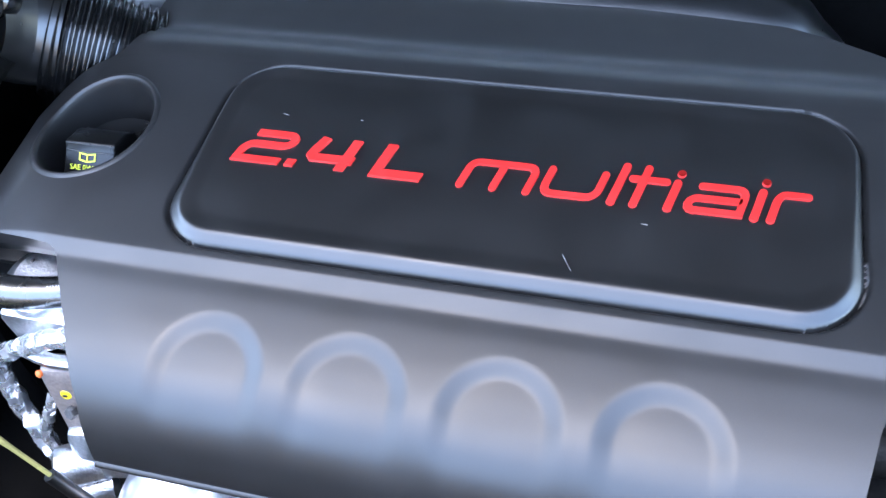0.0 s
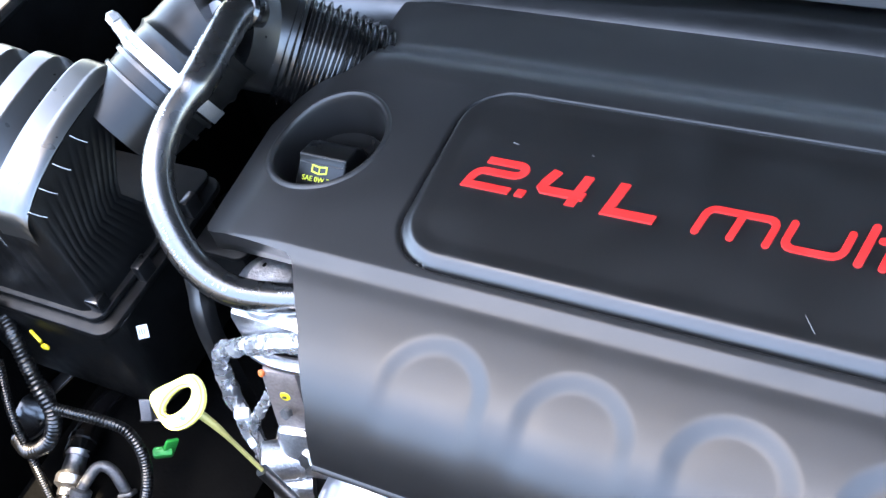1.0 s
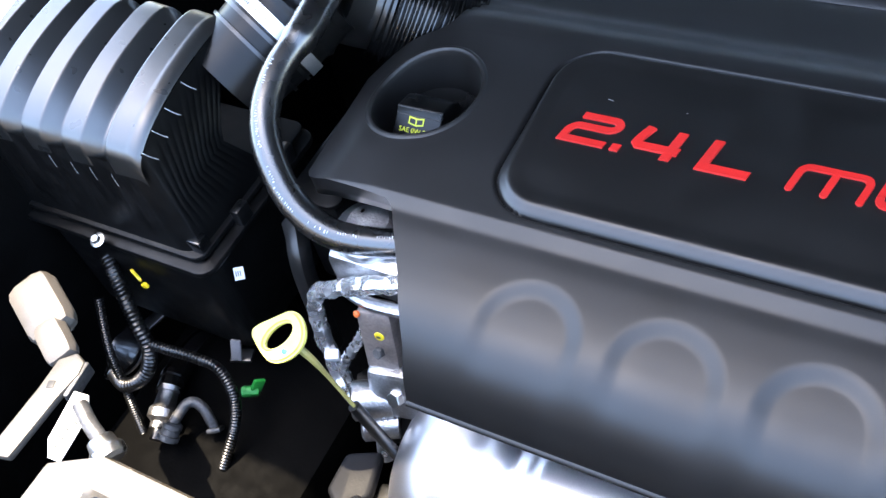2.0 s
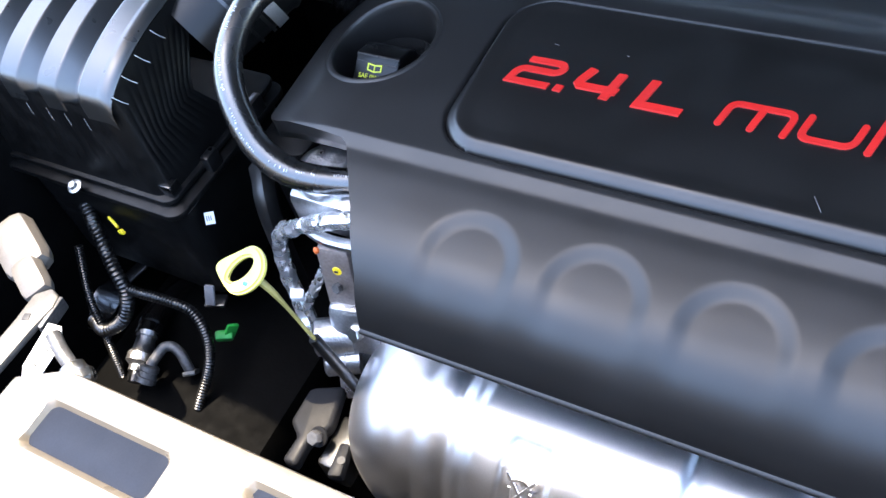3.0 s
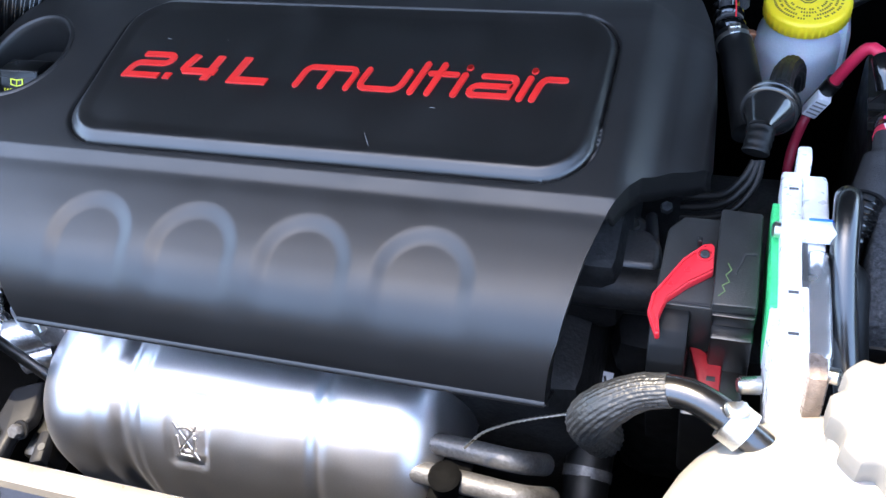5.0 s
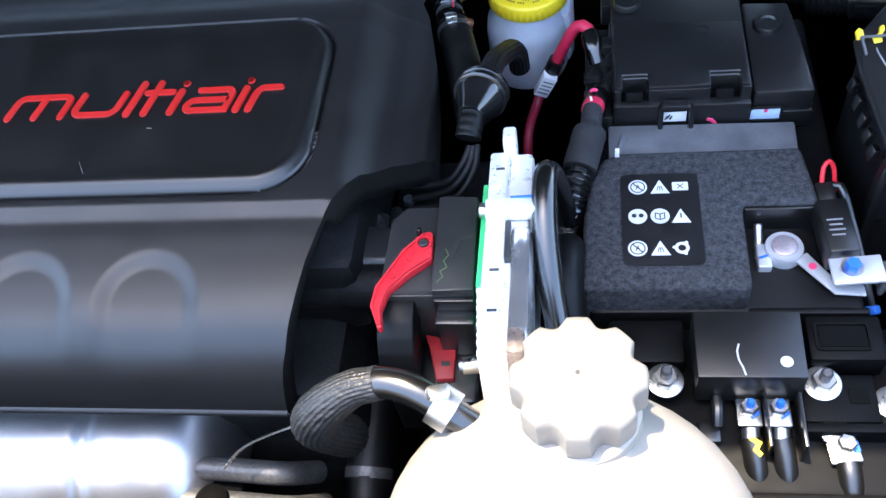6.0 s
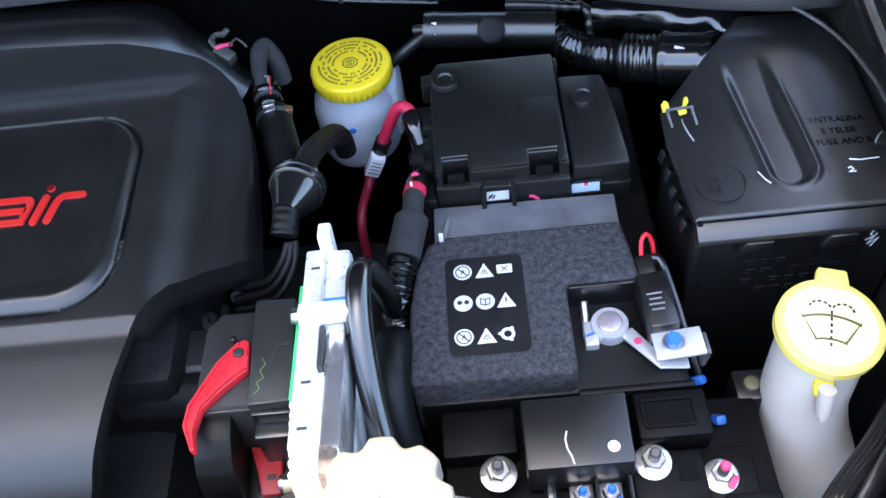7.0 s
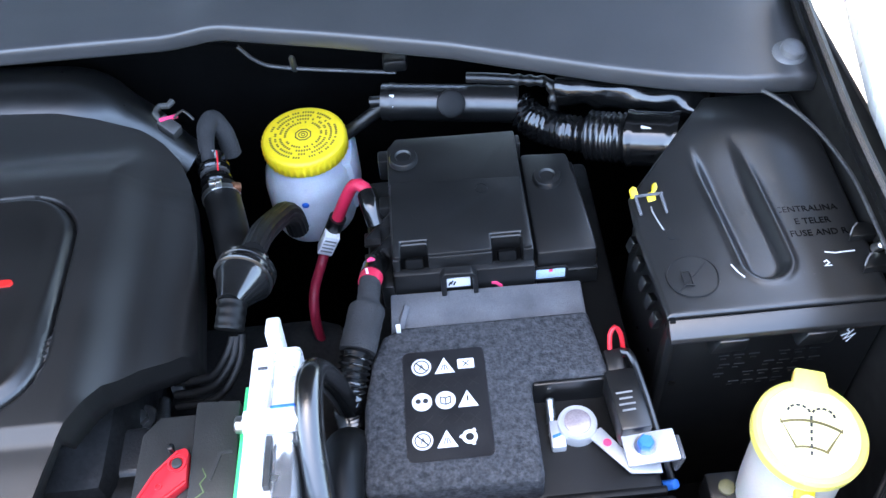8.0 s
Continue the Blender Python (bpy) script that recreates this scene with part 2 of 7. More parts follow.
# ---- setting: ground, bay, body panels ----
solid("ground", between(-40, 40, -40, 40, -0.02, 0, 0), ASPHALT, "pale grey concrete ground under the car", "ground", kind="structure")
# unseen wall, added to give the cover tan reflections from the front
tan_wall = thing("wall_added", "plain tan wall added out of view for reflections", "wall", (0, -4.6, 0), kind="structure")
part("face", between(-9, 9, -4.75, -4.5, 0, 2.4, 0.01), mat("tan wall render", (0.27, 0.215, 0.16), 0.9, var=0.15, bump=0.5, fine=60, broad=2), tan_wall)
bay = thing("engine_bay", "engine bay sheet metal below the parts, shade in its near black colour", "engine bay", (0, 0, 0.45), kind="structure")
part("bay_floor", between(-0.70, 0.64, -0.44, 0.34, 0.44, 0.46, 0.002), BAYSHADE, bay)
part("firewall", between(-0.72, 0.66, 0.285, 0.30, 0.44, 0.93, 0.002), BAYSHADE, bay)
part("bay_front", between(-0.72, 0.66, -0.47, -0.45, 0.44, 0.90, 0.002), BAYSHADE, bay)
part("inner_wing", between(-0.724, -0.708, -0.75, 0.75, 0.44, 0.965, 0.002), BAYSHADE, bay)
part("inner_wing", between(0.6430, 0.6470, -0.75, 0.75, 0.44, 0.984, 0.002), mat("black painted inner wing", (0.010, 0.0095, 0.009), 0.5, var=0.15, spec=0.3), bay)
part("rear_closing", between(-0.724, 0.664, 0.74, 0.75, 0.44, 1.0, 0.002), BAYSHADE, bay)
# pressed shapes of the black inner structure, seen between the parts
part("chassis_leg", between(-0.66, -0.42, -0.40, 0.05, 0.46, 0.66, 0.03), BAYSHADE, bay)
part("strut_tower", lathe([(0.115, 0), (0.11, 0.14), (0.095, 0.17), (0.04, 0.175)], (-0.60, 0.12, 0.46), n=40), BAYSHADE, bay)
part("chassis_leg", between(0.33, 0.62, -0.42, 0.2, 0.46, 0.70, 0.03), BAYSHADE, bay)


def wing(x, s, name):
    """White front wing; s is the side it faces."""
    prof = [(0.004, -0.004), (0.005, 0.004), (0.008, 0.007), (0.014, 0.008), (0.06, 0.004), (0.12, -0.02), (0.16, -0.08), (0.17, -0.25)]
    b = bmesh.new()
    rows = []
    for y in np.linspace(-0.75, 0.75, 31):
        bow = 0.05 * max(0, (-y - 0.1)) ** 1.5 - (0.20 if s > 0 else 0.11) * max(0, y - 0.03)
        rows.append([b.verts.new((x + s * (u - bow), y, 0.992 + v - 0.03 * max(0, -y) + 0.02 * max(0, y))) for u, v in prof])
    for p, q in zip(rows, rows[1:]):
        for k in range(len(prof) - 1):
            b.faces.new((p[k], p[k + 1], q[k + 1], q[k]) if s < 0 else (p[k], q[k], q[k + 1], p[k + 1]))
    ob = solid(name, b, PAINT, "glossy white painted car wing edge beside the engine bay", "car wing")
    md = ob.modifiers.new("thick", "SOLIDIFY")
    md.thickness = 0.0012
    return ob


wing(0.6345, 1, "front_wing")
wing(-0.722, -1, "front_wing")

# front crossmember, white painted steel in the sun, with pressed pockets
xm = thing("front_crossmember", "sunlit painted steel crossmember toned down to cream, with pressed pockets", "crossmember", (0, -0.4, 0.93))


POCKETS = [(-0.338, -0.3655, 0.0495, 0.0160, 0.0), (-0.144, -0.3625, 0.084, 0.0185, -0.8), (0.04, -0.3625, 0.06, 0.0185, 0.0), (-0.2475, -0.404, 0.027, 0.021, -0.9)]     # the last number slants the ends


def crossmember():
    xs = np.arange(-0.42, 0.2201, 0.003)
    ys = np.arange(-0.62, -0.3249, 0.003)

    def z_at(x, y):
        z = 0.962 - 0.05 * (-0.33 - y) ** 2 * 4
        for cx, cy, hx, hy, lean in POCKETS:
            qx, qy = abs(x - cx - lean * (y - cy)) - hx + 0.008, abs(y - cy) - hy + 0.008
            d = math.hypot(max(qx, 0), max(qy, 0)) + min(max(qx, qy), 0) - 0.008
            z -= (1 - smooth(-0.008, 0.001, d)) * 0.014
        z -= 0.03 * smooth(-0.334, -0.325, y) ** 2
        return z
    b = bmesh.new()
    grid = {}
    for i, x in enumerate(xs):
        for j, y in enumerate(ys):
            yy = y - 0.55 * max(0.0, -0.39 - x)
            grid[i, j] = b.verts.new((x, yy, z_at(x, y)))
    for i in range(len(xs) - 1):
        for j in range(len(ys) - 1):
            b.faces.new((grid[i, j], grid[i + 1, j], grid[i + 1, j + 1], grid[i, j + 1]))
    return b


md = part("panel", crossmember(), SUNPAINT, xm).modifiers.new("thick", "SOLIDIFY")
md.thickness = 0.0015
# added plates carry the pockets' shade in their colour
for cx, cy, hx, hy, lean in POCKETS:
    part("pocket_shade", prism([(p[0] + lean * (p[1] - cy), p[1]) for p in rounded(cx - hx - 0.0010, cx + hx + 0.0010, cy - hy - 0.0010, cy + hy + 0.0010, 0.008)], 0.936, 0.9572 - 0.2 * (-0.33 - cy) ** 2, 0.0012), POCKETSHADE, xm, "blue grey recess shade")
# rim and disc lie on the plate and paint a dark open hole
part("hole_rim", lathe([(0.0135, -0.004), (0.0140, 0.0008), (0.0130, 0.0016), (0.0118, 0.0010), (0.0115, -0.004)], (-0.1510, -0.3580, 0.9570), n=36), BLACK, xm, "dark round hole rim")
part("hole_inside", lathe([(0.0116, 0), (0.0116, 0.0006), (0.0080, 0.0008), (0.0074, 0.0022), (0.0020, 0.0024)], (-0.1510, -0.3580, 0.9568), n=32), POCKETSHADE, xm, "blue grey disc painted as the hole's shaded inside")
part("front_rail", between(-0.40, 0.22, -0.60, -0.45, 0.80, 0.90, 0.01), BAYSHADE, xm)

# cowl: grey black plastic tray below the windscreen
CLIP = [(-0.72, 0.14), (-0.55, 0.18), (-0.35, 0.222), (-0.10, 0.243), (0.10, 0.2425), (0.185, 0.2415), (0.215, 0.237), (0.30, 0.215), (0.397, 0.188), (0.50, 0.150), (0.551, 0.134), (0.60, 0.124), (0.655, 0.121)]


def along(table, x):
    return float(np.interp(x, [a for a, _ in table], [c for _, c in table]))


def cowl_panel():
    prof = [(0.020, -0.016), (0.006, -0.0160), (0.0015, -0.0150), (0.0, -0.0130), (0.0, -0.0040), (0.0006, -0.0014), (0.0020, 0.0), (0.0050, 0.0006), (0.030, 0.003), (0.052, 0.006), (0.075, 0.012), (0.16, 0.03)]
    b = bmesh.new()
    rows = []
    for x in np.linspace(-0.705, 0.6425, 110):
        y0 = along(CLIP, x)
        z0 = 0.952 + 0.010 * smooth(0.175, 0.225, x) - 0.004 * smooth(0.3, 0.6, x)
        rows.append([b.verts.new((x, y0 + u, z0 + v)) for u, v in prof])
    for p, q in zip(rows, rows[1:]):
        for k in range(len(prof) - 1):
            b.faces.new((p[k], q[k], q[k + 1], p[k + 1]))
    return b


cowl = thing("cowl", "grey black plastic cowl tray with a rolled front lip", "cowl", (0, 0.26, 0.95))
md = part("tray", cowl_panel(), COWL, cowl, sharp=60).modifiers.new("thick", "SOLIDIFY")
md.thickness = 0.003
part("rivet", lathe([(0.012, 0), (0.0125, 0.002), (0.011, 0.004), (0.0085, 0.005), (0.008, 0.009), (0.006, 0.0105), (0.002, 0.011)], (0.630, 0.1445, 0.9575), (0.1, -0.15, 1), 28), mat("pale grey rivet plastic", (0.12, 0.12, 0.123), 0.35, var=0.15), cowl, "round push rivet")
part("weather_seal", tube([(-0.70, 0.19, 0.945), (-0.3, 0.262, 0.935), (0.1, 0.275, 0.93), (0.3, 0.25, 0.93), (0.5, 0.19, 0.935), (0.63, 0.16, 0.94)], 0.007, 10, 0.02), RUBBER, cowl)

# windscreen foot and the raised hood over the bay
solid("windscreen", join(None, box((-0.03, 0.62, 1.17), (1.36, 0.006, 0.82), 0.002, (-56, 0, 0))), GLASS, "near white windscreen behind the cowl, sky brightness in its colour", "windscreen")
hood = thing("hood", "raised white hood with a black fibre liner above the engine bay", "hood", (0, 0.44, 1.0))
HOOD_AT = pose(-0.085, 0.125, 1.3875, 38.0)
part("hood_skin", prism(rounded(-0.83, 0.83, -0.463, 0.447, 0.06), -0.026, -0.010, 0.004, None, HOOD_AT @ pose(0, 0, 0, 90)), PAINT, hood, "white painted outer skin")
part("hood_frame", prism(rounded(-0.80, 0.80, -0.453, 0.437, 0.06), -0.010, 0.004, 0.003, None, HOOD_AT @ pose(0, 0, 0, 90)), PAINT, hood, "white painted inner frame")
part("hood_liner", prism(rounded(-0.77, 0.77, -0.440, 0.418, 0.06), 0.002, 0.016, 0.005, None, HOOD_AT @ pose(0, 0, 0, 90)), LINER, hood, "black fibre liner")

# rounded black bulkhead cover behind the engine
bc = thing("bulkhead_cover", "rounded glossy black bulkhead cover behind the engine", "bulkhead cover", (0, 0.24, 0.85))
part("shell", tube([(-0.52, 0.235, 0.875), (-0.2, 0.245, 0.88), (0.05, 0.24, 0.88), (0.12, 0.235, 0.865), (0.165, 0.225, 0.83)], lambda s: 0.046 * (1 - 0.5 * smooth(0.85, 1, s)), 28, 0.01), BLACK, bc)
part("edge_bead", tube([(-0.52, 0.190, 0.855), (-0.2, 0.199, 0.860), (0.05, 0.194, 0.860), (0.115, 0.192, 0.846)], 0.005, 10, 0.01), BLACK, bc)
bk = thing("bulkhead_bracket", "thin black bracket edge with a threaded stud", "bracket", (0.3, 0.27, 0.9))
part("strip", tube([(0.225, 0.268, 0.917), (0.238, 0.266, 0.902), (0.26, 0.262, 0.896), (0.34, 0.252, 0.890), (0.352, 0.25, 0.89)], 0.0016, 8, 0.004), DULL, bk)
part("stud", lathe([(0.0026, 0), (0.0026, 0.014), (0.0018, 0.016)], (0.268, 0.262, 0.893), (0, -0.2, 1), 12), STEEL, bk)
part("end_block", between(0.342, 0.362, 0.245, 0.262, 0.893, 0.905, 0.003), GREYBLACK, bk)
from mathutils.bvhtree import BVHTree


# ---- the engine cover ----
# rear to front: (y, z) of the moulded section
SECTION = [(0.2005, 0.914), (0.2000, 0.926), (0.1960, 0.9325), (0.1880, 0.9350), (0.1700, 0.9356), (0.1500, 0.9358), (0.1370, 0.9364), (0.1290, 0.9382), (0.1200, 0.9420), (0.1100, 0.9465), (0.1010, 0.9490), (0.0930, 0.9497), (0.0845, 0.9495), (0.070, 0.949), (0.0, 0.949), (-0.070, 0.949), (-0.0880, 0.9489), (-0.0905, 0.9484), (-0.0935, 0.9470), (-0.0970, 0.9453), (-0.1000, 0.9440), (-0.1025, 0.9435), (-0.112, 0.9424), (-0.124, 0.9402), (-0.137, 0.9375), (-0.150, 0.9342), (-0.162, 0.9298), (-0.173, 0.9230), (-0.183, 0.9125), (-0.191, 0.8990), (-0.1965, 0.8840), (-0.1992, 0.8735), (-0.1990, 0.8722), (-0.2012, 0.8712), (-0.2018, 0.8700), (-0.2016, 0.8685), (-0.1990, 0.8680)]
PANEL_AT, PANEL_HALF, PANEL_R = (-0.0635, 0.0), (0.2070, 0.0810), 0.037
OIL_AT, OIL_R = (-0.359, 0.009), (0.0425, 0.048)


def left_edge(y):
    return float(np.interp(y, [-0.2004, -0.182, -0.157, -0.143, -0.124, -0.098, -0.0950, -0.0890, -0.086, -0.080, 0.030, 0.056, 0.068, 0.074, 0.079, 0.087, 0.096, 0.110, 0.128, 0.149, 0.16], [-0.2815, -0.2838, -0.2966, -0.3035, -0.3150, -0.3310, -0.3360, -0.4020, -0.4110, -0.4165, -0.429, -0.4165, -0.4070, -0.3980, -0.3860, -0.3775, -0.3745, -0.3740, -0.3775, -0.3845, -0.3850]))


def right_edge(y):
    return float(np.interp(y, [-0.200, -0.187, -0.1805, -0.160, -0.130, -0.098, -0.088, -0.073, -0.061, -0.046, -0.030, -0.022, 0.034, 0.073, 0.110, 0.131, 0.145, 0.157, 0.172, 0.183, 0.199, 0.2006], [0.1335, 0.1385, 0.1415, 0.1460, 0.1515, 0.1600, 0.1650, 0.1700, 0.1760, 0.1930, 0.2160, 0.2185, 0.2157, 0.2114, 0.2043, 0.1954, 0.1837, 0.1636, 0.1318, 0.100, -0.050, -0.080]))


def section_points(n):
    pts = spline([(0, y, z) for y, z in SECTION], 0.0008)
    d = np.concatenate([[0], np.cumsum([(b - a).length for a, b in zip(pts, pts[1:])])])
    s = np.linspace(0, d[-1], n)
    return s, np.interp(s, d, [p.y for p in pts]), np.interp(s, d, [p.z for p in pts])


def rrect(x, y, c, h, r):
    qx, qy = abs(x - c[0]) - h[0] + r, abs(y - c[1]) - h[1] + r
    return math.hypot(max(qx, 0), max(qy, 0)) + min(max(qx, qy), 0) - r


def relief(x, y, s, s_arch):
    """Height of the moulding over the plain section."""
    d = 0.0
    if abs(y) < 0.1:
        e = rrect(x, y, PANEL_AT, PANEL_HALF, PANEL_R)
        if e < 0.004:
            w = 0.0045 + 0.0045 * smooth(0.03, -0.06, y)        # the raised rim is broadest along the front
            d += 0.0046 * smooth(0.0003, -w, e) - 0.0012 * smooth(-w, -w - 0.012, e)
            d -= 0.0040 * math.exp(-((e - 0.0010) / 0.0012) ** 2)
    if y < -0.095:
        for k in range(4):
            px, py = x + 0.2065 - 0.0855 * k, s - s_arch
            e = math.hypot(px, py - 0.0365) - 0.0365 if py < 0.0365 else abs(px) - 0.0365
            d -= 0.0034 * (1 - smooth(-0.0135, 0.0010, e)) * (1 - smooth(0.025, 0.085, py))
    return d


def edge_drop(x, y):
    """How far the sides lie under the middle."""
    right = 0.020 * smooth(0.158, 0.190, x) + 0.012 * smooth(0.185, 0.213, x) + 0.010 * max(0.0, (x - 0.2115) / 0.006) ** 2
    left = max(0.0, -0.385 - x) / 0.05
    return right * smooth(-0.105, -0.070, y) + 0.018 * left ** 1.8 + 0.010 * smooth(-0.34, -0.43, x)


def cover_shell():
    nx, ns = 600, 340
    s, ys, zs = section_points(ns)
    s_arch = float(np.interp(0.1205, -ys, s))
    ty, tz = np.gradient(ys, s), np.gradient(zs, s)
    verts, faces = [], []
    skirt = [0.004, 0.010, 0.018]
    cols = nx + 2 * len(skirt)
    for j in range(ns):
        y, z, n = ys[j], zs[j], Vector((0, -tz[j], ty[j]))
        n = -n.normalized()
        xl, xr = left_edge(y), right_edge(y)
        front = smooth(-0.09, -0.11, y)
        row = []
        for i in range(nx):
            x = xl + (xr - xl) * i / (nx - 1)
            d = relief(x, y, s[j], s_arch)
            drop = edge_drop(x, y)
            low = max(0.0, 0.949 - z) if y > 0.08 else 0.0
            if low > 0 and x > 0:                 # the side step runs round the corner into the rear one
                drop = (low ** 3 + drop ** 3) ** (1 / 3) - low
            row.append(Vector((x, y, z - drop)) + n * d)
        down = Vector((0, 0.75 * front, -1 + 0.4 * front))
        row = [row[0] + down * k + Vector((0.001, 0, 0)) for k in reversed(skirt)] + row + [row[-1] + down * k * 1.4 + Vector((-0.001, 0, 0)) for k in skirt]
        verts += row
    for j in range(ns - 1):
        for i in range(cols - 1):
            a = j * cols + i
            c = verts[a]
            if ((c[0] - OIL_AT[0]) / OIL_R[0]) ** 2 + ((c[1] - OIL_AT[1]) / OIL_R[1]) ** 2 < 1.10:
                continue
            faces.append((a, a + cols, a + cols + 1, a + 1))
    me = bpy.data.meshes.new("shell")
    me.from_pydata(verts, [], faces)
    return me


cover = thing("engine_cover", "black moulded plastic engine cover with a raised red-lettered panel", "engine cover", (0, 0, 0))
me = cover_shell()
finish(me, COVER, 50)
me.materials.append(PANEL)
me.polygons.foreach_set("material_index", [1 if abs(f.center.y) < 0.09 and rrect(f.center.x, f.center.y, PANEL_AT, PANEL_HALF, PANEL_R) < 0.0012 else 0 for f in me.polygons])
shell = new("shell", me)
shell.parent = cover
md = shell.modifiers.new("thick", "SOLIDIFY")
md.thickness = 0.0022
md.offset = -1


def top_z(x, y):
    zz = np.interp(-y, [-a for a, _ in SECTION[9:20]], [c for _, c in SECTION[9:20]])
    return float(zz) - edge_drop(x, y)


def oil_well():
    b = bmesh.new()
    rings = []
    n = 72
    for f, dz in ((1.13, -0.0012), (1.08, 0.0006), (1.04, 0.0016), (1.01, 0.0012), (0.985, -0.001), (0.97, -0.006), (0.95, -0.03), (0.92, -0.058), (0.3, -0.060)):
        ring = []
        for k in range(n):
            a = 2 * math.pi * k / n
            x, y = OIL_AT[0] + OIL_R[0] * f * math.cos(a), OIL_AT[1] + OIL_R[1] * f * math.sin(a)
            ex, ey = OIL_AT[0] + OIL_R[0] * 1.05 * math.cos(a), OIL_AT[1] + OIL_R[1] * 1.05 * math.sin(a)
            ring.append(b.verts.new((x, y, top_z(ex, ey) + dz)))
        rings.append(ring)
    for p, q in zip(rings, rings[1:]):
        for k in range(n):
            b.faces.new((p[k], p[(k + 1) % n], q[(k + 1) % n], q[k]))
    return b


part("filler_well", oil_well(), COVER, cover, "round recess for the oil filler", sharp=60)

# letters, drawn as strokes in a slanted wide hand; each one is a part
GLYPHS = {
    "2": ([[(0.10, 1.0)] + [(0.95, 1.0)] + arc(1.0, 0.80, 0.22, 0.20, 90, -90, 8) + arc(0.24, 0.30, 0.24, 0.30, 90, 180, 6) + [(0.0, 0.05), (1.22, 0.05)]], 1.2),
    ".": ([[(0.0, 0.06), (0.22, 0.06)]], 0.35),
    "4": ([[(0.16, 1.05), (0.06, 0.62), (0.05, 0.44), (0.16, 0.34), (1.28, 0.34)], [(1.05, 1.05), (1.05, -0.02)]], 1.35),
    "L": ([[(0.05, 1.05), (0.05, 0.06), (1.30, 0.06)]], 1.3),
    "m": ([[(0.0, 0.0), (0.0, 0.42)] + arc(0.20, 0.5, 0.20, 0.20, 180, 90, 4) + [(1.35, 0.70)] + arc(1.42, 0.48, 0.22, 0.22, 90, 0, 4) + [(1.64, 0.0)], [(0.82, 0.0), (0.82, 0.70)]], 1.65),
    "u": ([[(0.0, 0.72), (0.0, 0.28)] + arc(0.24, 0.28, 0.24, 0.24, 180, 270, 4) + [(1.0, 0.04)] + arc(1.05, 0.28, 0.24, 0.24, -90, 0, 4) + [(1.29, 0.72)]], 1.3),
    "l": ([[(0.0, 1.02), (0.0, 0.0)]], 0.2),
    "t": ([[(0.0, 1.02), (0.0, 0.0)], [(-0.35, 0.70), (0.72, 0.70)]], 0.4),
    "i": ([[(0.0, 0.70), (0.0, 0.0)], [(0.0, 0.96), (0.0, 0.98)]], 0.2),
    "a": ([[(0.18, 0.70), (1.0, 0.70)] + arc(1.02, 0.48, 0.22, 0.22, 90, 0, 4) + [(1.24, 0.04), (0.22, 0.04)] + arc(0.2, 0.2, 0.2, 0.17, 270, 90, 6) + [(1.22, 0.37)]], 1.25),
    "r": ([[(0.0, 0.0), (0.0, 0.42)] + arc(0.24, 0.46, 0.24, 0.24, 180, 90, 4) + [(0.95, 0.70)]], 0.9),
}
# letter, x of its foot, width of the stroke, x size
ROWS_OF_LETTERS = [("2", -0.2400, 0.0058, 0.0252), (".", -0.2045, 0.0064, 0.026), ("4", -0.1930, 0.0070, 0.0240), ("L", -0.1450, 0.0072, 0.0240),
                   ("m", -0.0885, 0.0050, 0.0252), ("u", -0.0385, 0.0050, 0.0250), ("l", 0.0035, 0.0054, 0.026), ("t", 0.0165, 0.0052, 0.0185), ("i", 0.0362, 0.0054, 0.025), ("a", 0.0462, 0.0050, 0.0240), ("i", 0.0845, 0.0054, 0.025), ("r", 0.0935, 0.0052, 0.0165)]
SLANT = Matrix(((1, 0.22, 0, 0), (0, 1, 0, 0), (0, 0, 1, 0), (0, 0, 0, 1)))
LETTER_Z = 0.9521
for ch, x, w, size in ROWS_OF_LETTERS:
    H = 0.0250 if ch in "2.4L" else 0.0290
    b = None
    at = pose(x, -0.0125, LETTER_Z) @ SLANT
    for k, stroke in enumerate(GLYPHS[ch][0]):
        pts = [(size * u, H * v) for u, v in stroke]
        high = 0.0018 - 0.00015 * k
        b = ribbon(pts, w, high, at, b)
        if ch not in "2.4L":                      # the small letters end round
            for u, v in (pts[0], pts[-1]):
                e = at @ Vector((u, v, 0))
                b = lathe([(w / 2, 0), (w / 2 * 0.86, high - 0.00004)], e, n=14, bm=b)
    part("letter", b, RED, cover, "raised red letter", sharp=50)
LINT = mat("grey lint", (0.22, 0.21, 0.20), 0.8)
SURFACE = BVHTree.FromPolygons([v.co for v in me.vertices], [tuple(p.vertices) for p in me.polygons])
for x, y, l, a in ((-0.2199, 0.0317, 0.0042, -10), (0.025, -0.0264, 0.0040, -4), (-0.166, 0.0332, 0.0016, -15), (-0.0135, -0.0620, 0.0150, -59)):
    spot = SURFACE.ray_cast(Vector((x, y, 1.2)), Vector((0, 0, -1)))[0]
    part("lint", box((x, y, spot.z + 0.0004), (l, 0.0003, 0.0004), 0.0001, (0, 0, a)), LINT, cover, "pale lint fibre on the panel")

# oil filler cap down in its well
OILCAP = mat("dark filler cap plastic", (0.003, 0.003, 0.003), 0.30, rvar=0.05, bump=0.05, fine=1200, spec=0.3)
oil = thing("oil_filler_cap", "black plastic oil filler cap with yellow print in its well", "filler cap", (-0.357, 0.002, 0.905))
part("base", lathe([(0.033, -0.03), (0.034, 0.0), (0.034, 0.016), (0.032, 0.019), (0.005, 0.0195)], (-0.352, 0.008, 0.905), n=48, wave=lambda a, i: 1 + (0.012 * math.cos(24 * a) if i in (1, 2) else 0)), OILCAP, oil)
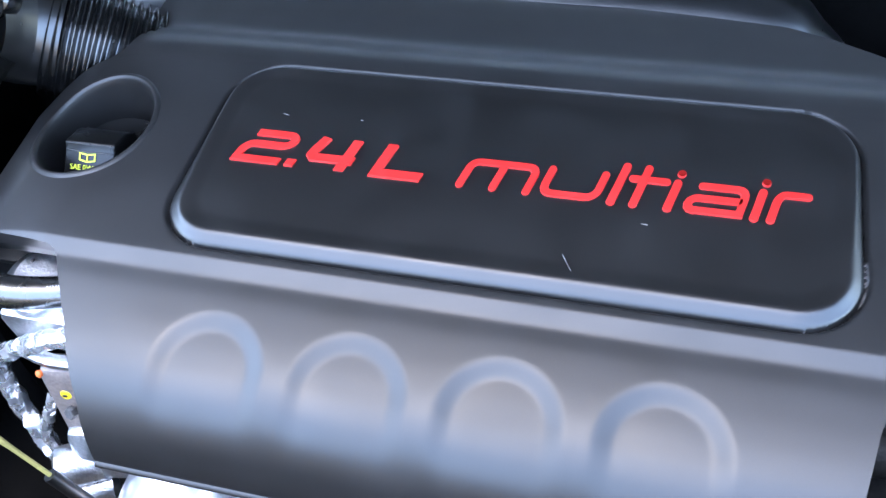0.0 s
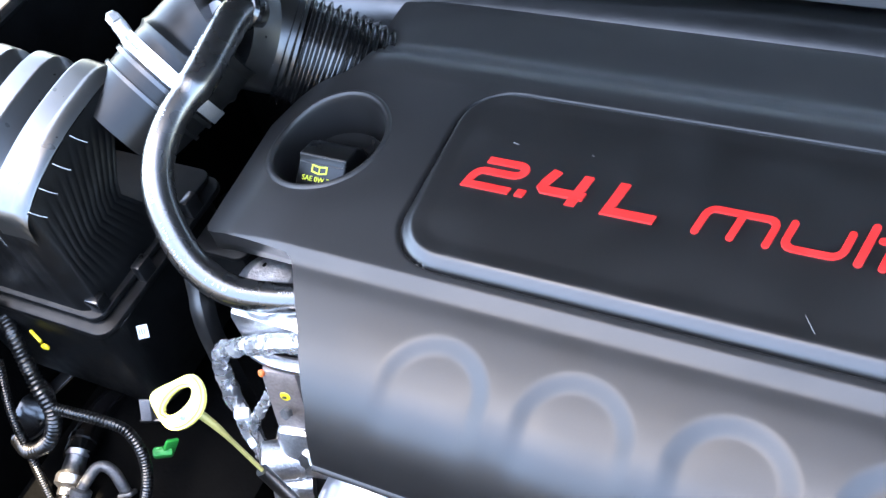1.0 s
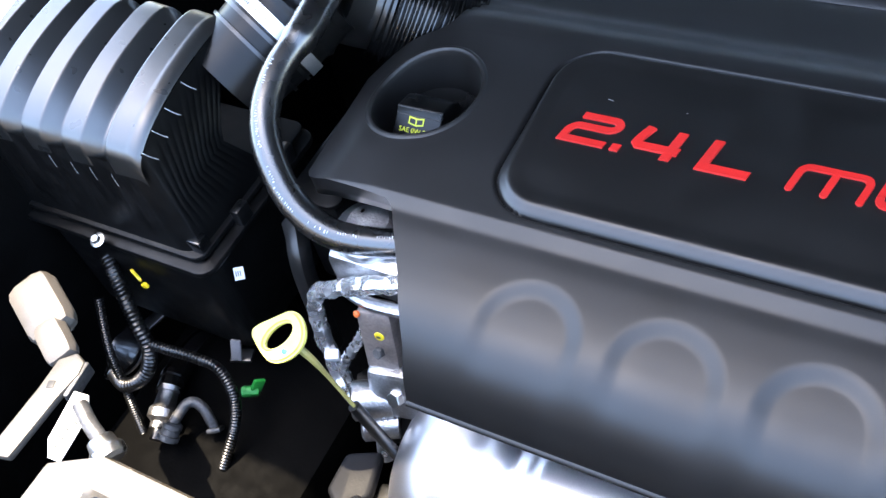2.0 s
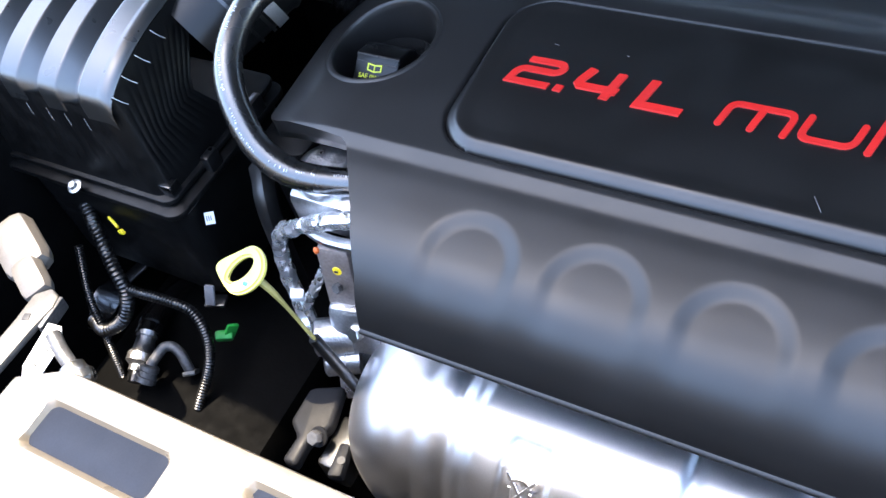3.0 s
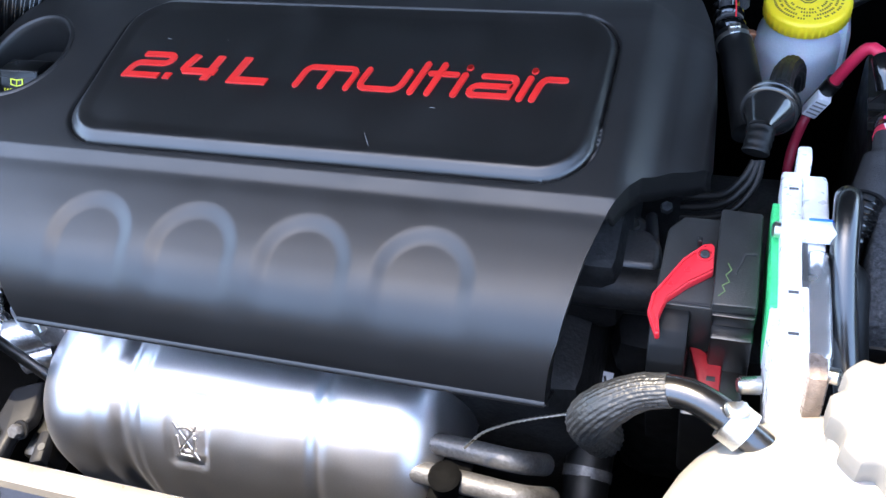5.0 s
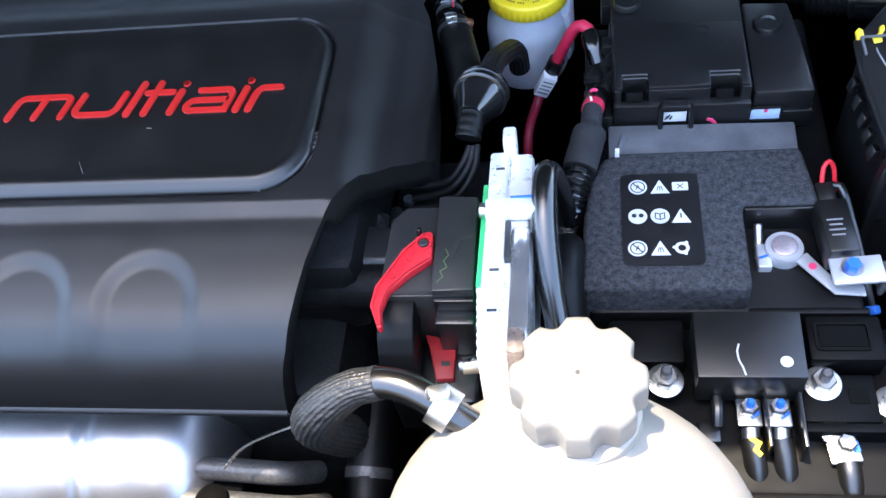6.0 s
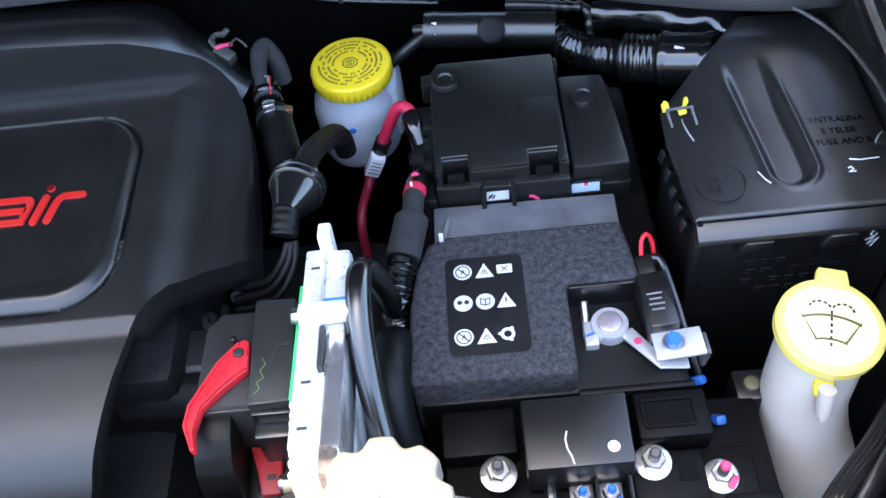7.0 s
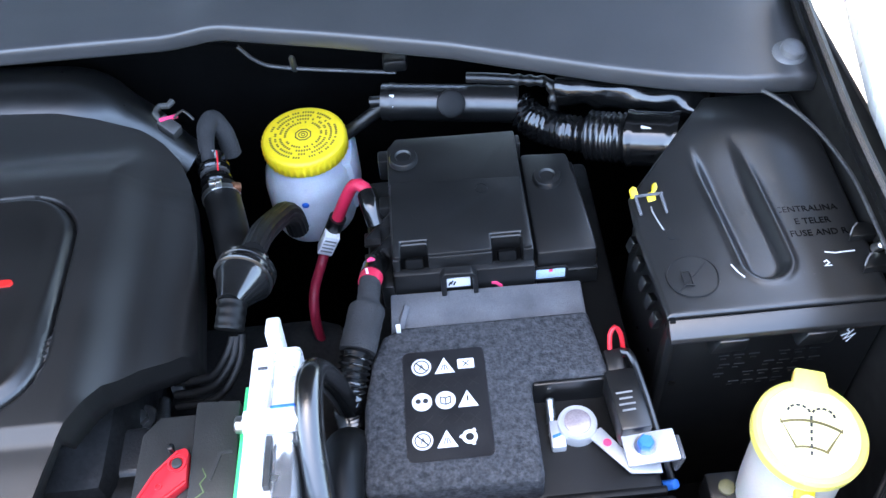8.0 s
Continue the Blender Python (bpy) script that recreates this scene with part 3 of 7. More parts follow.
grip = part("grip", prism([(-0.0300, 0.9215), (-0.0085, 0.9405), (-0.0065, 0.9440), (0.010, 0.9400), (0.018, 0.9330), (0.022, 0.912), (-0.030, 0.912)], -0.3765, -0.3365, 0.0020, None, Matrix(((0, 0, 1, 0), (1, 0, 0, 0), (0, 1, 0, 0), (0, 0, 0, 1))), 3), OILCAP, oil)
part("grip_edge", tube([(-0.3750, -0.0072, 0.9436), (-0.357, -0.0078, 0.9438), (-0.3385, -0.0072, 0.9436)], 0.0004, 8), GREY, grip)
part("grip_edge", tube([(-0.3750, -0.0105, 0.9394), (-0.357, -0.0111, 0.9394), (-0.3385, -0.0105, 0.9394)], 0.0004, 8), GREY, grip)
part("print", lettering("SAE 0W-20", 0.0054, pose(-0.3580, -0.0192, 0.9317, 41.4, 0, 0), None, 0.0003), LIME, oil, "yellow printed oil grade")
M = pose(-0.3575, -0.0150, 0.9353, 41.4, 0, 0)
b = ribbon([(-0.006, 0), (0, -0.0012), (0.006, 0), (0.006, 0.0046), (0, 0.0038), (-0.006, 0.0046)], 0.0011, 0.0003, M, None, True)
part("symbol", ribbon([(0, -0.001), (0, 0.0040)], 0.001, 0.0003, M, b), LIME, oil, "yellow printed open book symbol")

# ---- exhaust heat shield below the cover ----
def shield_shell():
    prof = [(-0.13, 0.806), (-0.17, 0.8110), (-0.195, 0.8095), (-0.213, 0.8035), (-0.2285, 0.794), (-0.242, 0.7800), (-0.253, 0.760), (-0.259, 0.735), (-0.261, 0.69), (-0.255, 0.62)]
    pts = spline([(0, y, z) for y, z in prof], 0.003)
    b = bmesh.new()
    rows = []
    xs = np.concatenate((-0.266 - 0.055 * np.sin(np.linspace(math.pi / 2, 0, 40)), np.linspace(-0.265, 0.012, 140), 0.013 + 0.049 * np.sin(np.linspace(0, math.pi / 2, 40))))
    for x in xs:
        endl, endr = min(1.0, max(0.0, -0.266 - x) / 0.055), min(1.0, max(0.0, x - 0.013) / 0.049)
        k = 1 - 0.62 * (1 - math.sqrt(1 - endl ** 2)) - 0.62 * (1 - math.sqrt(1 - endr ** 2))
        step = 0.0014 * math.exp(-((x + 0.240) / 0.007) ** 2) + 0.0045 * math.exp(-((x + 0.214) / 0.007) ** 2) + 0.004 * math.exp(-((x + 0.042) / 0.006) ** 2)
        step -= 0.003 * smooth(-0.2, -0.19, x) * (1 - smooth(-0.05, -0.04, x))
        row = []
        for i, p in enumerate(pts):
            d = step
            e = rrect(x, p.z, (-0.150, 0.786), (0.018, 0.021), 0.007)
            d -= 0.003 * (1 - smooth(-0.003, 0.002, e))
            cy, cz = -0.17, 0.70
            v = Vector((x, cy + (p.y - cy) * k, cz + (p.z - cz) * k))
            n = Vector((0, p.y - cy, p.z - cz)).normalized()
            dent = 0.0026 * noise.noise(Vector((x * 14, p.y * 14, p.z * 14))) + 0.0005 * noise.noise(Vector((x * 60, 5, p.z * 25)))
            row.append(b.verts.new(v - n * (step * 0.8) + n * (d - step + dent)))
        rows.append(row)
    for p, q in zip(rows, rows[1:]):
        for k in range(len(pts) - 1):
            b.faces.new((p[k], p[k + 1], q[k + 1], q[k]))
    bmesh.ops.recalc_face_normals(b, faces=b.faces)
    return b


shield = thing("heat_shield", "bright rolled steel exhaust heat shield with an embossed symbol", "heat shield", (-0.13, -0.2, 0.62))
md = part("shell", shield_shell(), SHIELD, shield, sharp=70).modifiers.new("thick", "SOLIDIFY")
md.thickness = 0.001
face = look((-0.150, -0.2398, 0.787), (-0.150, -0.2398 + 0.62, 0.787 - 0.46))
b = None
for st in ([(-0.011, -0.015), (0.011, 0.015)], [(-0.011, 0.015), (0.011, -0.015)], [(-0.010, -0.013), (0.010, -0.013)], arc(0, 0.005, 0.008, 0.007, 20, 160, 6), [(-0.008, 0.004), (-0.006, -0.012)], [(0.008, 0.004), (0.006, -0.012)]):
    b = ribbon(st, 0.0020, 0.0014, face @ pose(0, 0, 0, 0, 0, 0), b)
part("embossed_symbol", b, SHIELD, shield, "embossed crossed-out symbol")
for x, y, z in ((0.072, -0.205, 0.785), (0.080, -0.228, 0.780)):
    solid("exhaust_pipe", tube([(x - 0.05, y + 0.003, z - 0.002), (x, y, z), (x + 0.035, y - 0.002, z + 0.001), (x + 0.05, y + 0.012, z - 0.03)], 0.0085, 16), DULL, "dull grey steel pipe beside the heat shield", "pipe", "pipes beside the heat shield")
eb = thing("engine_bracket", "dark cast engine bracket below the cover", "bracket", (0.09, -0.2, 0.72))
part("plate", between(0.045, 0.075, -0.245, -0.19, 0.745, 0.775, 0.004), BAYSHADE, eb)
part("boss", lathe([(0.012, 0), (0.012, 0.02), (0.009, 0.022)], (0.06, -0.23, 0.772), n=20), BAYSHADE, eb)
solid("twisted_wire", tube([(0.075, -0.216, 0.815), (0.088, -0.207, 0.826), (0.104, -0.201, 0.833), (0.122, -0.196, 0.838), (0.145, -0.190, 0.842)], 0.0010, 6, 0.0012, None, lambda a, s: 1 + 0.3 * math.cos(2 * a + s * 130)), STEEL, "thin twisted silver wire under the cover edge", "wire")

# lower block and front covers, dark castings between the parts
eng = thing("engine_block", "dark grey cast engine block and gearbox", "engine", (0, 0, 0.5))
# one dark metal for the castings under the cover
DARKCAST = mat("dark rough casting", (0.02, 0.02, 0.02), 0.5, metal=0.3, var=0.4, bump=0.4, fine=300, spec=0.2)
part("block", between(-0.31, 0.15, -0.165, 0.14, 0.52, 0.82, 0.02), DARKCAST, eng)
part("head", between(-0.345, 0.165, -0.10, 0.13, 0.80, 0.885, 0.012), DARKCAST, eng, "dark cast cylinder head")
part("gearbox", between(0.15, 0.30, -0.10, 0.10, 0.52, 0.78, 0.03), DARKCAST, eng)
SIDECAST = mat("grey side casting", (0.050, 0.050, 0.051), 0.40, metal=0.5, var=0.25, bump=0.25, fine=500)
part("side_casting", prism([(0.128, -0.060), (0.150, -0.048), (0.178, -0.046), (0.190, -0.058), (0.190, -0.082), (0.128, -0.084)], 0.80, 0.866, 0.006, seg=3), SIDECAST, eng, "grey cast end housing")
part("side_lug", lathe([(0.0105, 0), (0.0105, 0.010), (0.008, 0.012)], (0.1637, -0.0253, 0.829), (0.1, -0.2, 1), 22), SIDECAST, eng)
part("side_bolt", hexnut((0.1637, -0.0270, 0.840), 0.0095, 0.006, (0.1, -0.2, 1)), STEEL, eng, "plated flange bolt")
part("side_bolt", hexnut((0.1860, -0.0060, 0.838), 0.0085, 0.006, (0.1, -0.2, 1)), DULL, eng)
part("side_rib", tube([(0.176, -0.012, 0.835), (0.180, -0.035, 0.842), (0.184, -0.058, 0.846)], 0.0045, 12), SIDECAST, eng)
part("side_tube", tube([(0.120, -0.088, 0.848), (0.155, -0.089, 0.849), (0.193, -0.088, 0.848)], 0.0165, 24), DARKCAST, eng, "dark cast horizontal barrel")
hs = thing("coolant_hose", "thick black rubber coolant hose with a paper label", "hose", (0.155, -0.19, 0.8))
part("hose", tube([(0.150, -0.030, 0.700), (0.150, -0.09, 0.718), (0.1485, -0.15, 0.712), (0.147, -0.215, 0.690), (0.145, -0.27, 0.64)], 0.0185, 26), mat("dull black rubber", (0.003, 0.003, 0.003), 0.5, spec=0.3), hs)
hl = part("label", box((0.1485, -0.1080, 0.7385), (0.0190, 0.0170, 0.0008), 0.0003, (22, -6, -8)), LABEL, hs, "white paper label")
for k in range(3):
    part("print", box(Vector((0.1485, -0.1080, 0.7385)) + pose(0, 0, 0, 22, -6, -8).to_3x3() @ Vector((-0.0035 + 0.0040 * k, 0.0005, 0.0006)), (0.0020, 0.0095 - 0.002 * (k % 2), 0.0003), 0, (22, -6, -8 + 12 * k)), BLACKINK, hl)
part("clamp", tube([(0.1480, -0.170, 0.7065), (0.1478, -0.178, 0.7040)], 0.0196, 26), DULL, hs, "dull steel hose clamp")

# ---- left: air intake ----
air = thing("air_filter_box", "black plastic air filter box with four rounded ribs", "air filter box", (-0.6, -0.05, 0.8))


CREST = [(0.010, 0.930), (0.0095, 0.968), (0.007, 0.984), (0.000, 0.994), (-0.010, 0.9985), (-0.030, 0.9990), (-0.070, 0.9940), (-0.105, 0.9845), (-0.128, 0.9730), (-0.1355, 0.9650), (-0.1375, 0.9560), (-0.1380, 0.9440)]


def crest_z(y):
    return float(np.interp(-y, [-a for a, _ in CREST[4:]], [c for _, c in CREST[4:]]))


def air_lid():
    """Ribbed lid: section in y and z, four flat-topped ribs side by side along x."""
    pts = spline([(0, y, z) for y, z in CREST], 0.003)
    b = bmesh.new()
    xs = np.arange(-0.735, -0.52449, 0.00105)
    rows = []
    for x in xs:
        u = ((x + 0.5430) / 0.0455 + 0.5) % 1.0 - 0.5           # 0 on a rib's middle line
        low = 0.12 * min(1.0, max(0.0, (u + 0.28) / 0.40))      # the broad face falls a little to the engine
        if x < -0.5395:
            low = max(low, 0.12 + 0.88 * min(1.0, max(0.0, (u - 0.12) / 0.25)) if u > 0.12 else 0.0, min(1.0, max(0.0, (-0.29 - u) / 0.13)))
        roll = max(0.0, x + 0.5360) / 0.0115
        fall = 0.0085 * (1 - math.sqrt(max(0.0, 1 - min(1.0, roll) ** 2)))
        row = []
        for p in pts:
            # the ribs stand 17 mm over the grooves and 8 mm past them at the ends
            back = smooth(-0.012, 0.008, p.y)
            row.append(b.verts.new((x, p.y - low * 0.008 * back + low * 0.006 * smooth(-0.12, -0.137, p.y), p.z - low * 0.0155 * smooth(0.940, 0.962, p.z) - fall)))
        rows.append(row)
    for p, q in zip(rows, rows[1:]):
        for k in range(len(pts) - 1):
            b.faces.new((p[k], p[k + 1], q[k + 1], q[k]))
    bmesh.ops.recalc_face_normals(b, faces=b.faces)
    return b


part("lid", air_lid(), mat("worn satin black plastic", (0.010, 0.010, 0.0095), 0.30, rvar=0.04, var=0.2, speck=0.10, spec=1.0, coat=0.5), air, "ribbed lid", sharp=60)


def air_walls():
    """Finely fluted side wall and front wall under the lid."""
    b = bmesh.new()
    rows = []
    n = 150
    for i in range(n):
        f = i / (n - 1)
        flute = 0.0005 * (0.5 - 0.5 * math.cos(2 * math.pi * i / 12)) ** 2
        row = []
        for t in np.linspace(0, 1, 12):
            y0 = -0.010 - 0.052 * min(1.0, t * 2.0) + 0.07 * max(0.0, t - 0.55)
            y = y0 + (-0.128 - 0.006 * t - y0) * f
            z0 = crest_z(y) - 0.0075
            row.append(b.verts.new((-0.5240 + 0.012 * t - flute * math.sin(math.pi * min(1, t * 1.2)) * (t > 0.12), y, z0 + (0.858 - z0) * t)))
        rows.append(row)
    for i in range(1, 160):
        f = i / 159
        flute = 0.0005 * (0.5 - 0.5 * math.cos(2 * math.pi * i / 10)) ** 2
        rows.append([b.verts.new((-0.5240 + 0.012 * t - (0.205 + 0.006 * t) * f - 0.004 * (1 - math.cos(min(1, f * 14) * math.pi / 2)), -0.128 - 0.006 * t - 0.008 * math.sin(min(1, f * 14) * math.pi / 2) + flute * math.sin(math.pi * min(1, t * 1.2)), (0.966 - 0.012 * min(1, f * 8)) * (1 - t) + 0.858 * t)) for t in np.linspace(0, 1, 12)])
    for p, q in zip(rows, rows[1:]):
        for k in range(11):
            b.faces.new((p[k], q[k], q[k + 1], p[k + 1]))
    return b


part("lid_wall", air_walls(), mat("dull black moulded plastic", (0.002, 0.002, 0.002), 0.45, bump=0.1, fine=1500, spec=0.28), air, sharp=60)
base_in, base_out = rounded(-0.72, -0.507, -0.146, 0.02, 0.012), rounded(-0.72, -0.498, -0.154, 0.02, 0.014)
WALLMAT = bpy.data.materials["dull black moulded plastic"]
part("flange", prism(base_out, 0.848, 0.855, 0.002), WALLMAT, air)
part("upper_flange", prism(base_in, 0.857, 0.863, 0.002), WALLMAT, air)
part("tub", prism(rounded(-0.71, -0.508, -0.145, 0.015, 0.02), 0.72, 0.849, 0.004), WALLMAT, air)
part("catch", between(-0.522, -0.508, -0.139, -0.126, 0.862, 0.876, 0.002), GLOSSY, air, "glossy moulded catch")
for y in (-0.09, -0.02):
    part("catch", between(-0.508, -0.499, y - 0.008, y + 0.008, 0.850, 0.872, 0.002), BLACK, air)
tag = part("tag", box((-0.495, -0.1275, 0.8285), (0.0085, 0.0005, 0.0110), 0.0001, (-40, 10, 40)), LABEL, air, "small white printed tag")
for k in range(3):
    part("tag_print", box(Vector((-0.4952, -0.1281, 0.8290)) + Euler((radians(-40), radians(10), radians(40))).to_matrix() @ Vector((-0.0018 + 0.0018 * k, 0, 0)), (0.0010, 0.0005, 0.0045), 0, (-40, 10, 40)), GREYINK, tag)
# thin pale lines paint the highlights on the wall's rib ends and front
for y, z in ((-0.066, 0.980), (-0.090, 0.975), (-0.1095, 0.970), (-0.1265, 0.963)):
    part("edge_glint", tube([(-0.5235, y - 0.002, z + 0.004), (-0.5222, y + 0.002, z - 0.004), (-0.5215, y + 0.006, z - 0.010)], 0.00032, 5), INK, air, "pale line painted as a moulding edge highlight")
for x in (-0.560, -0.583, -0.604, -0.628):
    part("edge_glint", tube([(x, -0.1395, 0.944), (x + 0.001, -0.1405, 0.935), (x + 0.002, -0.1408, 0.932)], 0.0002, 5), GREYINK, air, "pale line painted as a moulding edge highlight")
wl = thing("flange_bolt", "small bright flange bolt on a bracket", "bolt", (-0.612, -0.155, 0.86))
part("washer", lathe([(0.007, 0), (0.007, 0.001), (0.006, 0.0015)], (-0.612, -0.157, 0.862), (0, -0.3, 1), 20), STEEL, wl)
part("head", hexnut((-0.612, -0.1575, 0.863), 0.007, 0.004, (0, -0.3, 1)), STEEL, wl)

duct = thing("intake_duct", "black plastic intake duct with a ribbed bellows and steel clamps", "intake duct", (-0.5, 0.05, 0.95))
AX = Vector((0.44, 0.83, 0.34)).normalized()
CL = Vector((-0.5035, 0.0205, 0.9640))
NECK = mat("satin black duct plastic", (0.004, 0.004, 0.004), 0.34, rvar=0.04, spec=0.28)
part("neck", tube([CL - AX * 0.056, CL - AX * 0.04, CL - AX * 0.018, CL - AX * 0.003], lambda s: 0.0435 - 0.004 * (1 - s), 48, 0.003), NECK, duct)
part("neck_ring", tube([CL - AX * 0.0215, CL - AX * 0.0185], 0.0448, 48, 0.001), BLACK, duct)
part("neck_lip", tube([CL - AX * 0.0080, CL - AX * 0.0045], 0.0458, 48, 0.001), BLACK, duct)
part("sleeve", tube([CL - AX * 0.004, CL + AX * 0.02, CL + AX * 0.045, CL + AX * 0.060 + Vector((0.004, -0.002, 0))], lambda s: 0.0435 + 0.0022 * math.exp(-((s - 0.42) / 0.05) ** 2), 48, 0.002), NECK, duct)
BAND = mat("brushed steel band", (0.62, 0.62, 0.62), 0.38, metal=0.9, var=0.15, rvar=0.05)
clamp = part("clamp", tube([CL - AX * 0.002, CL + AX * 0.0095], 0.0464, 64, 0.002), BAND, duct, "worm drive hose clamp")
U = AX.cross(Vector((0, 0, 1))).normalized()
V = U.cross(AX)
for k in range(26):                             # unreadable print on the band
    a = radians(52 + 2.6 * k)
    q = CL + AX * 0.0033 + (U * math.cos(a) + V * math.sin(a)) * 0.0465
    if k % 9 < 7:
        part("band_print", box(q, (0.0008 + 0.0005 * (k % 2), 0.0030, 0.0005), 0, (8, -90 + math.degrees(a), -27.5)), GREYINK, clamp)
SC = CL + AX * 0.004 + (U * math.cos(radians(140)) + V * math.sin(radians(140))) * 0.0495
part("clamp_screw", box(SC, (0.022, 0.012, 0.010), 0.003, (10, 40, -27)), BAND, duct)
part("clamp_screw_head", hexnut(SC + Vector((-0.010, 0.006, 0.004)), 0.010, 0.010, (-0.8, 0.4, 0.3)), BAND, duct)
part("clamp_tail", box(SC + Vector((0.004, -0.006, -0.012)), (0.014, 0.010, 0.003), 0.001, (10, 60, -27)), BAND, duct)
part("elbow", tube([CL + AX * 0.055, (-0.474, 0.080, 0.970), (-0.466, 0.092, 0.956), (-0.452, 0.1015, 0.946), (-0.442, 0.1055, 0.940)], 0.0430, 48, 0.003), BLACK, duct)
BEL = [(-0.452, 0.1020, 0.942), (-0.42, 0.1130, 0.922), (-0.385, 0.125, 0.895), (-0.33, 0.144, 0.852)]
part("bellows", tube(BEL, lambda s: 0.0475 - 0.0050 * (1 - (0.5 + 0.5 * math.cos(2 * math.pi * s * 24)) ** 1.6), 56, 0.0006), RUBBER, duct, "ribbed rubber bellows", sharp=80)
part("vent_port", tube([(-0.452, 0.085, 0.985), (-0.4505, 0.074, 0.998), (-0.4495, 0.066, 1.004)], lambda s: 0.0135, 22), BLACK, duct)
part("port_ring", lathe([(0.0125, 0), (0.0185, 0.001), (0.0185, 0.006), (0.0125, 0.007)], (-0.4745, 0.0615, 0.990), (-0.45, -0.5, 0.75), 32), LABEL, duct, "white plastic port ring")
part("clip", box((-0.4975, 0.0715, 0.996), (0.007, 0.005, 0.013), 0.002, (0, 30, 20)), REDPL, duct, "red plastic clip")

HOSE = [(-0.4485, 0.073, 1.001), (-0.4485, 0.055, 1.006), (-0.4465, 0.025, 1.002), (-0.4440, -0.005, 0.998), (-0.4480, -0.040, 0.990), (-0.4440, -0.072, 0.977), (-0.4300, -0.096, 0.960), (-0.4050, -0.1150, 0.938), (-0.3760, -0.1200, 0.922), (-0.3450, -0.1110, 0.912), (-0.31, -0.095, 0.905)]
br = thing("breather_hose", "glossy black rubber breather hose with white printed marks", "hose", (-0.44, 0.0, 0.95))
part("hose", tube(HOSE, lambda s: 0.0112 + 0.0022 * (smooth(0.30, 0.22, s)) + 0.0012 * math.exp(-((s - 0.27) / 0.02) ** 2), 24, 0.003), mat("polished black rubber", (0.004, 0.004, 0.004), 0.27, rvar=0.03, var=0.1, spec=1.0, coat=1.0), br)
part("elbow_cap", lathe([(0.0135, 0), (0.0155, 0.003), (0.0155, 0.016), (0.013, 0.019)], (-0.4480, 0.078, 0.993), (0.0, -0.6, 0.75), 26), GLOSSY, br)


def hose_print():
    """Bars of unreadable print along the outer side of the hose."""
    rng = random.Random(4)
    p = spline(HOSE, 0.0018)
    b = None
    for i in range(int(len(p) * 0.12), int(len(p) * 0.95)):
        if i % 26 > 19 or rng.random() < 0.2:
            continue
        d = (p[i + 1] - p[i]).normalized()
        up = Vector((-0.35, -0.55, 0.76))
        up = (up - d * up.dot(d)).normalized()
        side = d.cross(up)
        out = (up * 0.93 - side * (0.05 if i < len(p) * 0.34 else 0.38 if i < len(p) * 0.62 else 0.2)).normalized()
        m = Matrix((d, out.cross(d), out)).transposed().to_4x4()
        m.translation = p[i] + out * (0.0113 + 0.0024 * smooth(0.30, 0.22, i / len(p)))
        bb = bmesh.new()
        bmesh.ops.create_cube(bb, size=1)
        bmesh.ops.scale(bb, vec=(0.0008 if rng.random() < 0.4 else 0.00035, 0.0010 + 0.0012 * rng.random(), 0.0003), verts=bb.verts)
        bmesh.ops.transform(bb, matrix=m @ pose(0, 0.0006 * rng.uniform(-1, 1), 0, 0, 0, rng.uniform(-20, 20)), verts=bb.verts)
        b = join(b, bb)
    return b


part("printed_bars", hose_print(), INK, br, "white printed marks")

# ---- left: aluminium housing with wrapped harness, dipstick ----
cam_h = thing("cam_housing", "bare cast aluminium housing at the cover's end", "engine casting", (-0.345, -0.12, 0.8))
part("upper", between(-0.385, -0.30, -0.128, -0.07, 0.862, 0.902, 0.008), ALU, cam_h)
part("flange", lathe([(0.026, 0), (0.028, 0.003), (0.028, 0.010), (0.022, 0.013), (0.016, 0.018)], (-0.358, -0.098, 0.899), n=32), ALU, cam_h)
part("web", box((-0.338, -0.148, 0.83), (0.03, 0.02, 0.09), 0.006, (-12, 0, 8)), mat("brownish cast metal", (0.20, 0.17, 0.155), 0.5, metal=0.4, var=0.25, bump=0.3, fine=400), cam_h)
yl = part("yellow_label", lathe([(0.0040, 0), (0.0036, 0.0006)], (-0.3270, -0.1590, 0.868), (0.1, -0.97, 0.2), 16), YELLOW, cam_h, "small round yellow label")
part("label_mark", box((-0.3272, -0.1600, 0.868), (0.0030, 0.0006, 0.0018), 0, (-12, 0, 8)), BLACKINK, yl)
part("lower", box((-0.328, -0.158, 0.795), (0.045, 0.03, 0.05), 0.008, (-15, 0, 10)), ALU, cam_h)
part("port", lathe([(0.016, 0), (0.016, 0.03), (0.013, 0.032), (0.011, 0.026)], (-0.335, -0.165, 0.783), (-0.85, -0.5, 0.1), 26), ALU, cam_h)
part("port", lathe([(0.012, 0), (0.012, 0.028), (0.009, 0.03)], (-0.328, -0.175, 0.762), (-0.85, -0.5, 0.1), 24), ALU, cam_h)
part("ridge", tube([(-0.368, -0.138, 0.886), (-0.345, -0.142, 0.879), (-0.31, -0.14, 0.879)], 0.005, 10), ALU, cam_h)
part("sensor", lathe([(0.006, 0), (0.006, 0.01), (0.004, 0.012)], (-0.382, -0.112, 0.893), n=16), COPPER, cam_h, "brass coloured sensor head")
part("orange_seal", lathe([(0.0025, 0), (0.0028, 0.002), (0.0015, 0.003)], (-0.350, -0.149, 0.872), (-0.3, -0.8, 0.4), 18), mat("orange seal", (0.6, 0.13, 0.03), 0.5), cam_h, "orange rubber seal")
part("bolt", hexnut((-0.331, -0.160, 0.846), 0.008, 0.005, (-0.2, -0.8, 0.5)), DULL, cam_h)
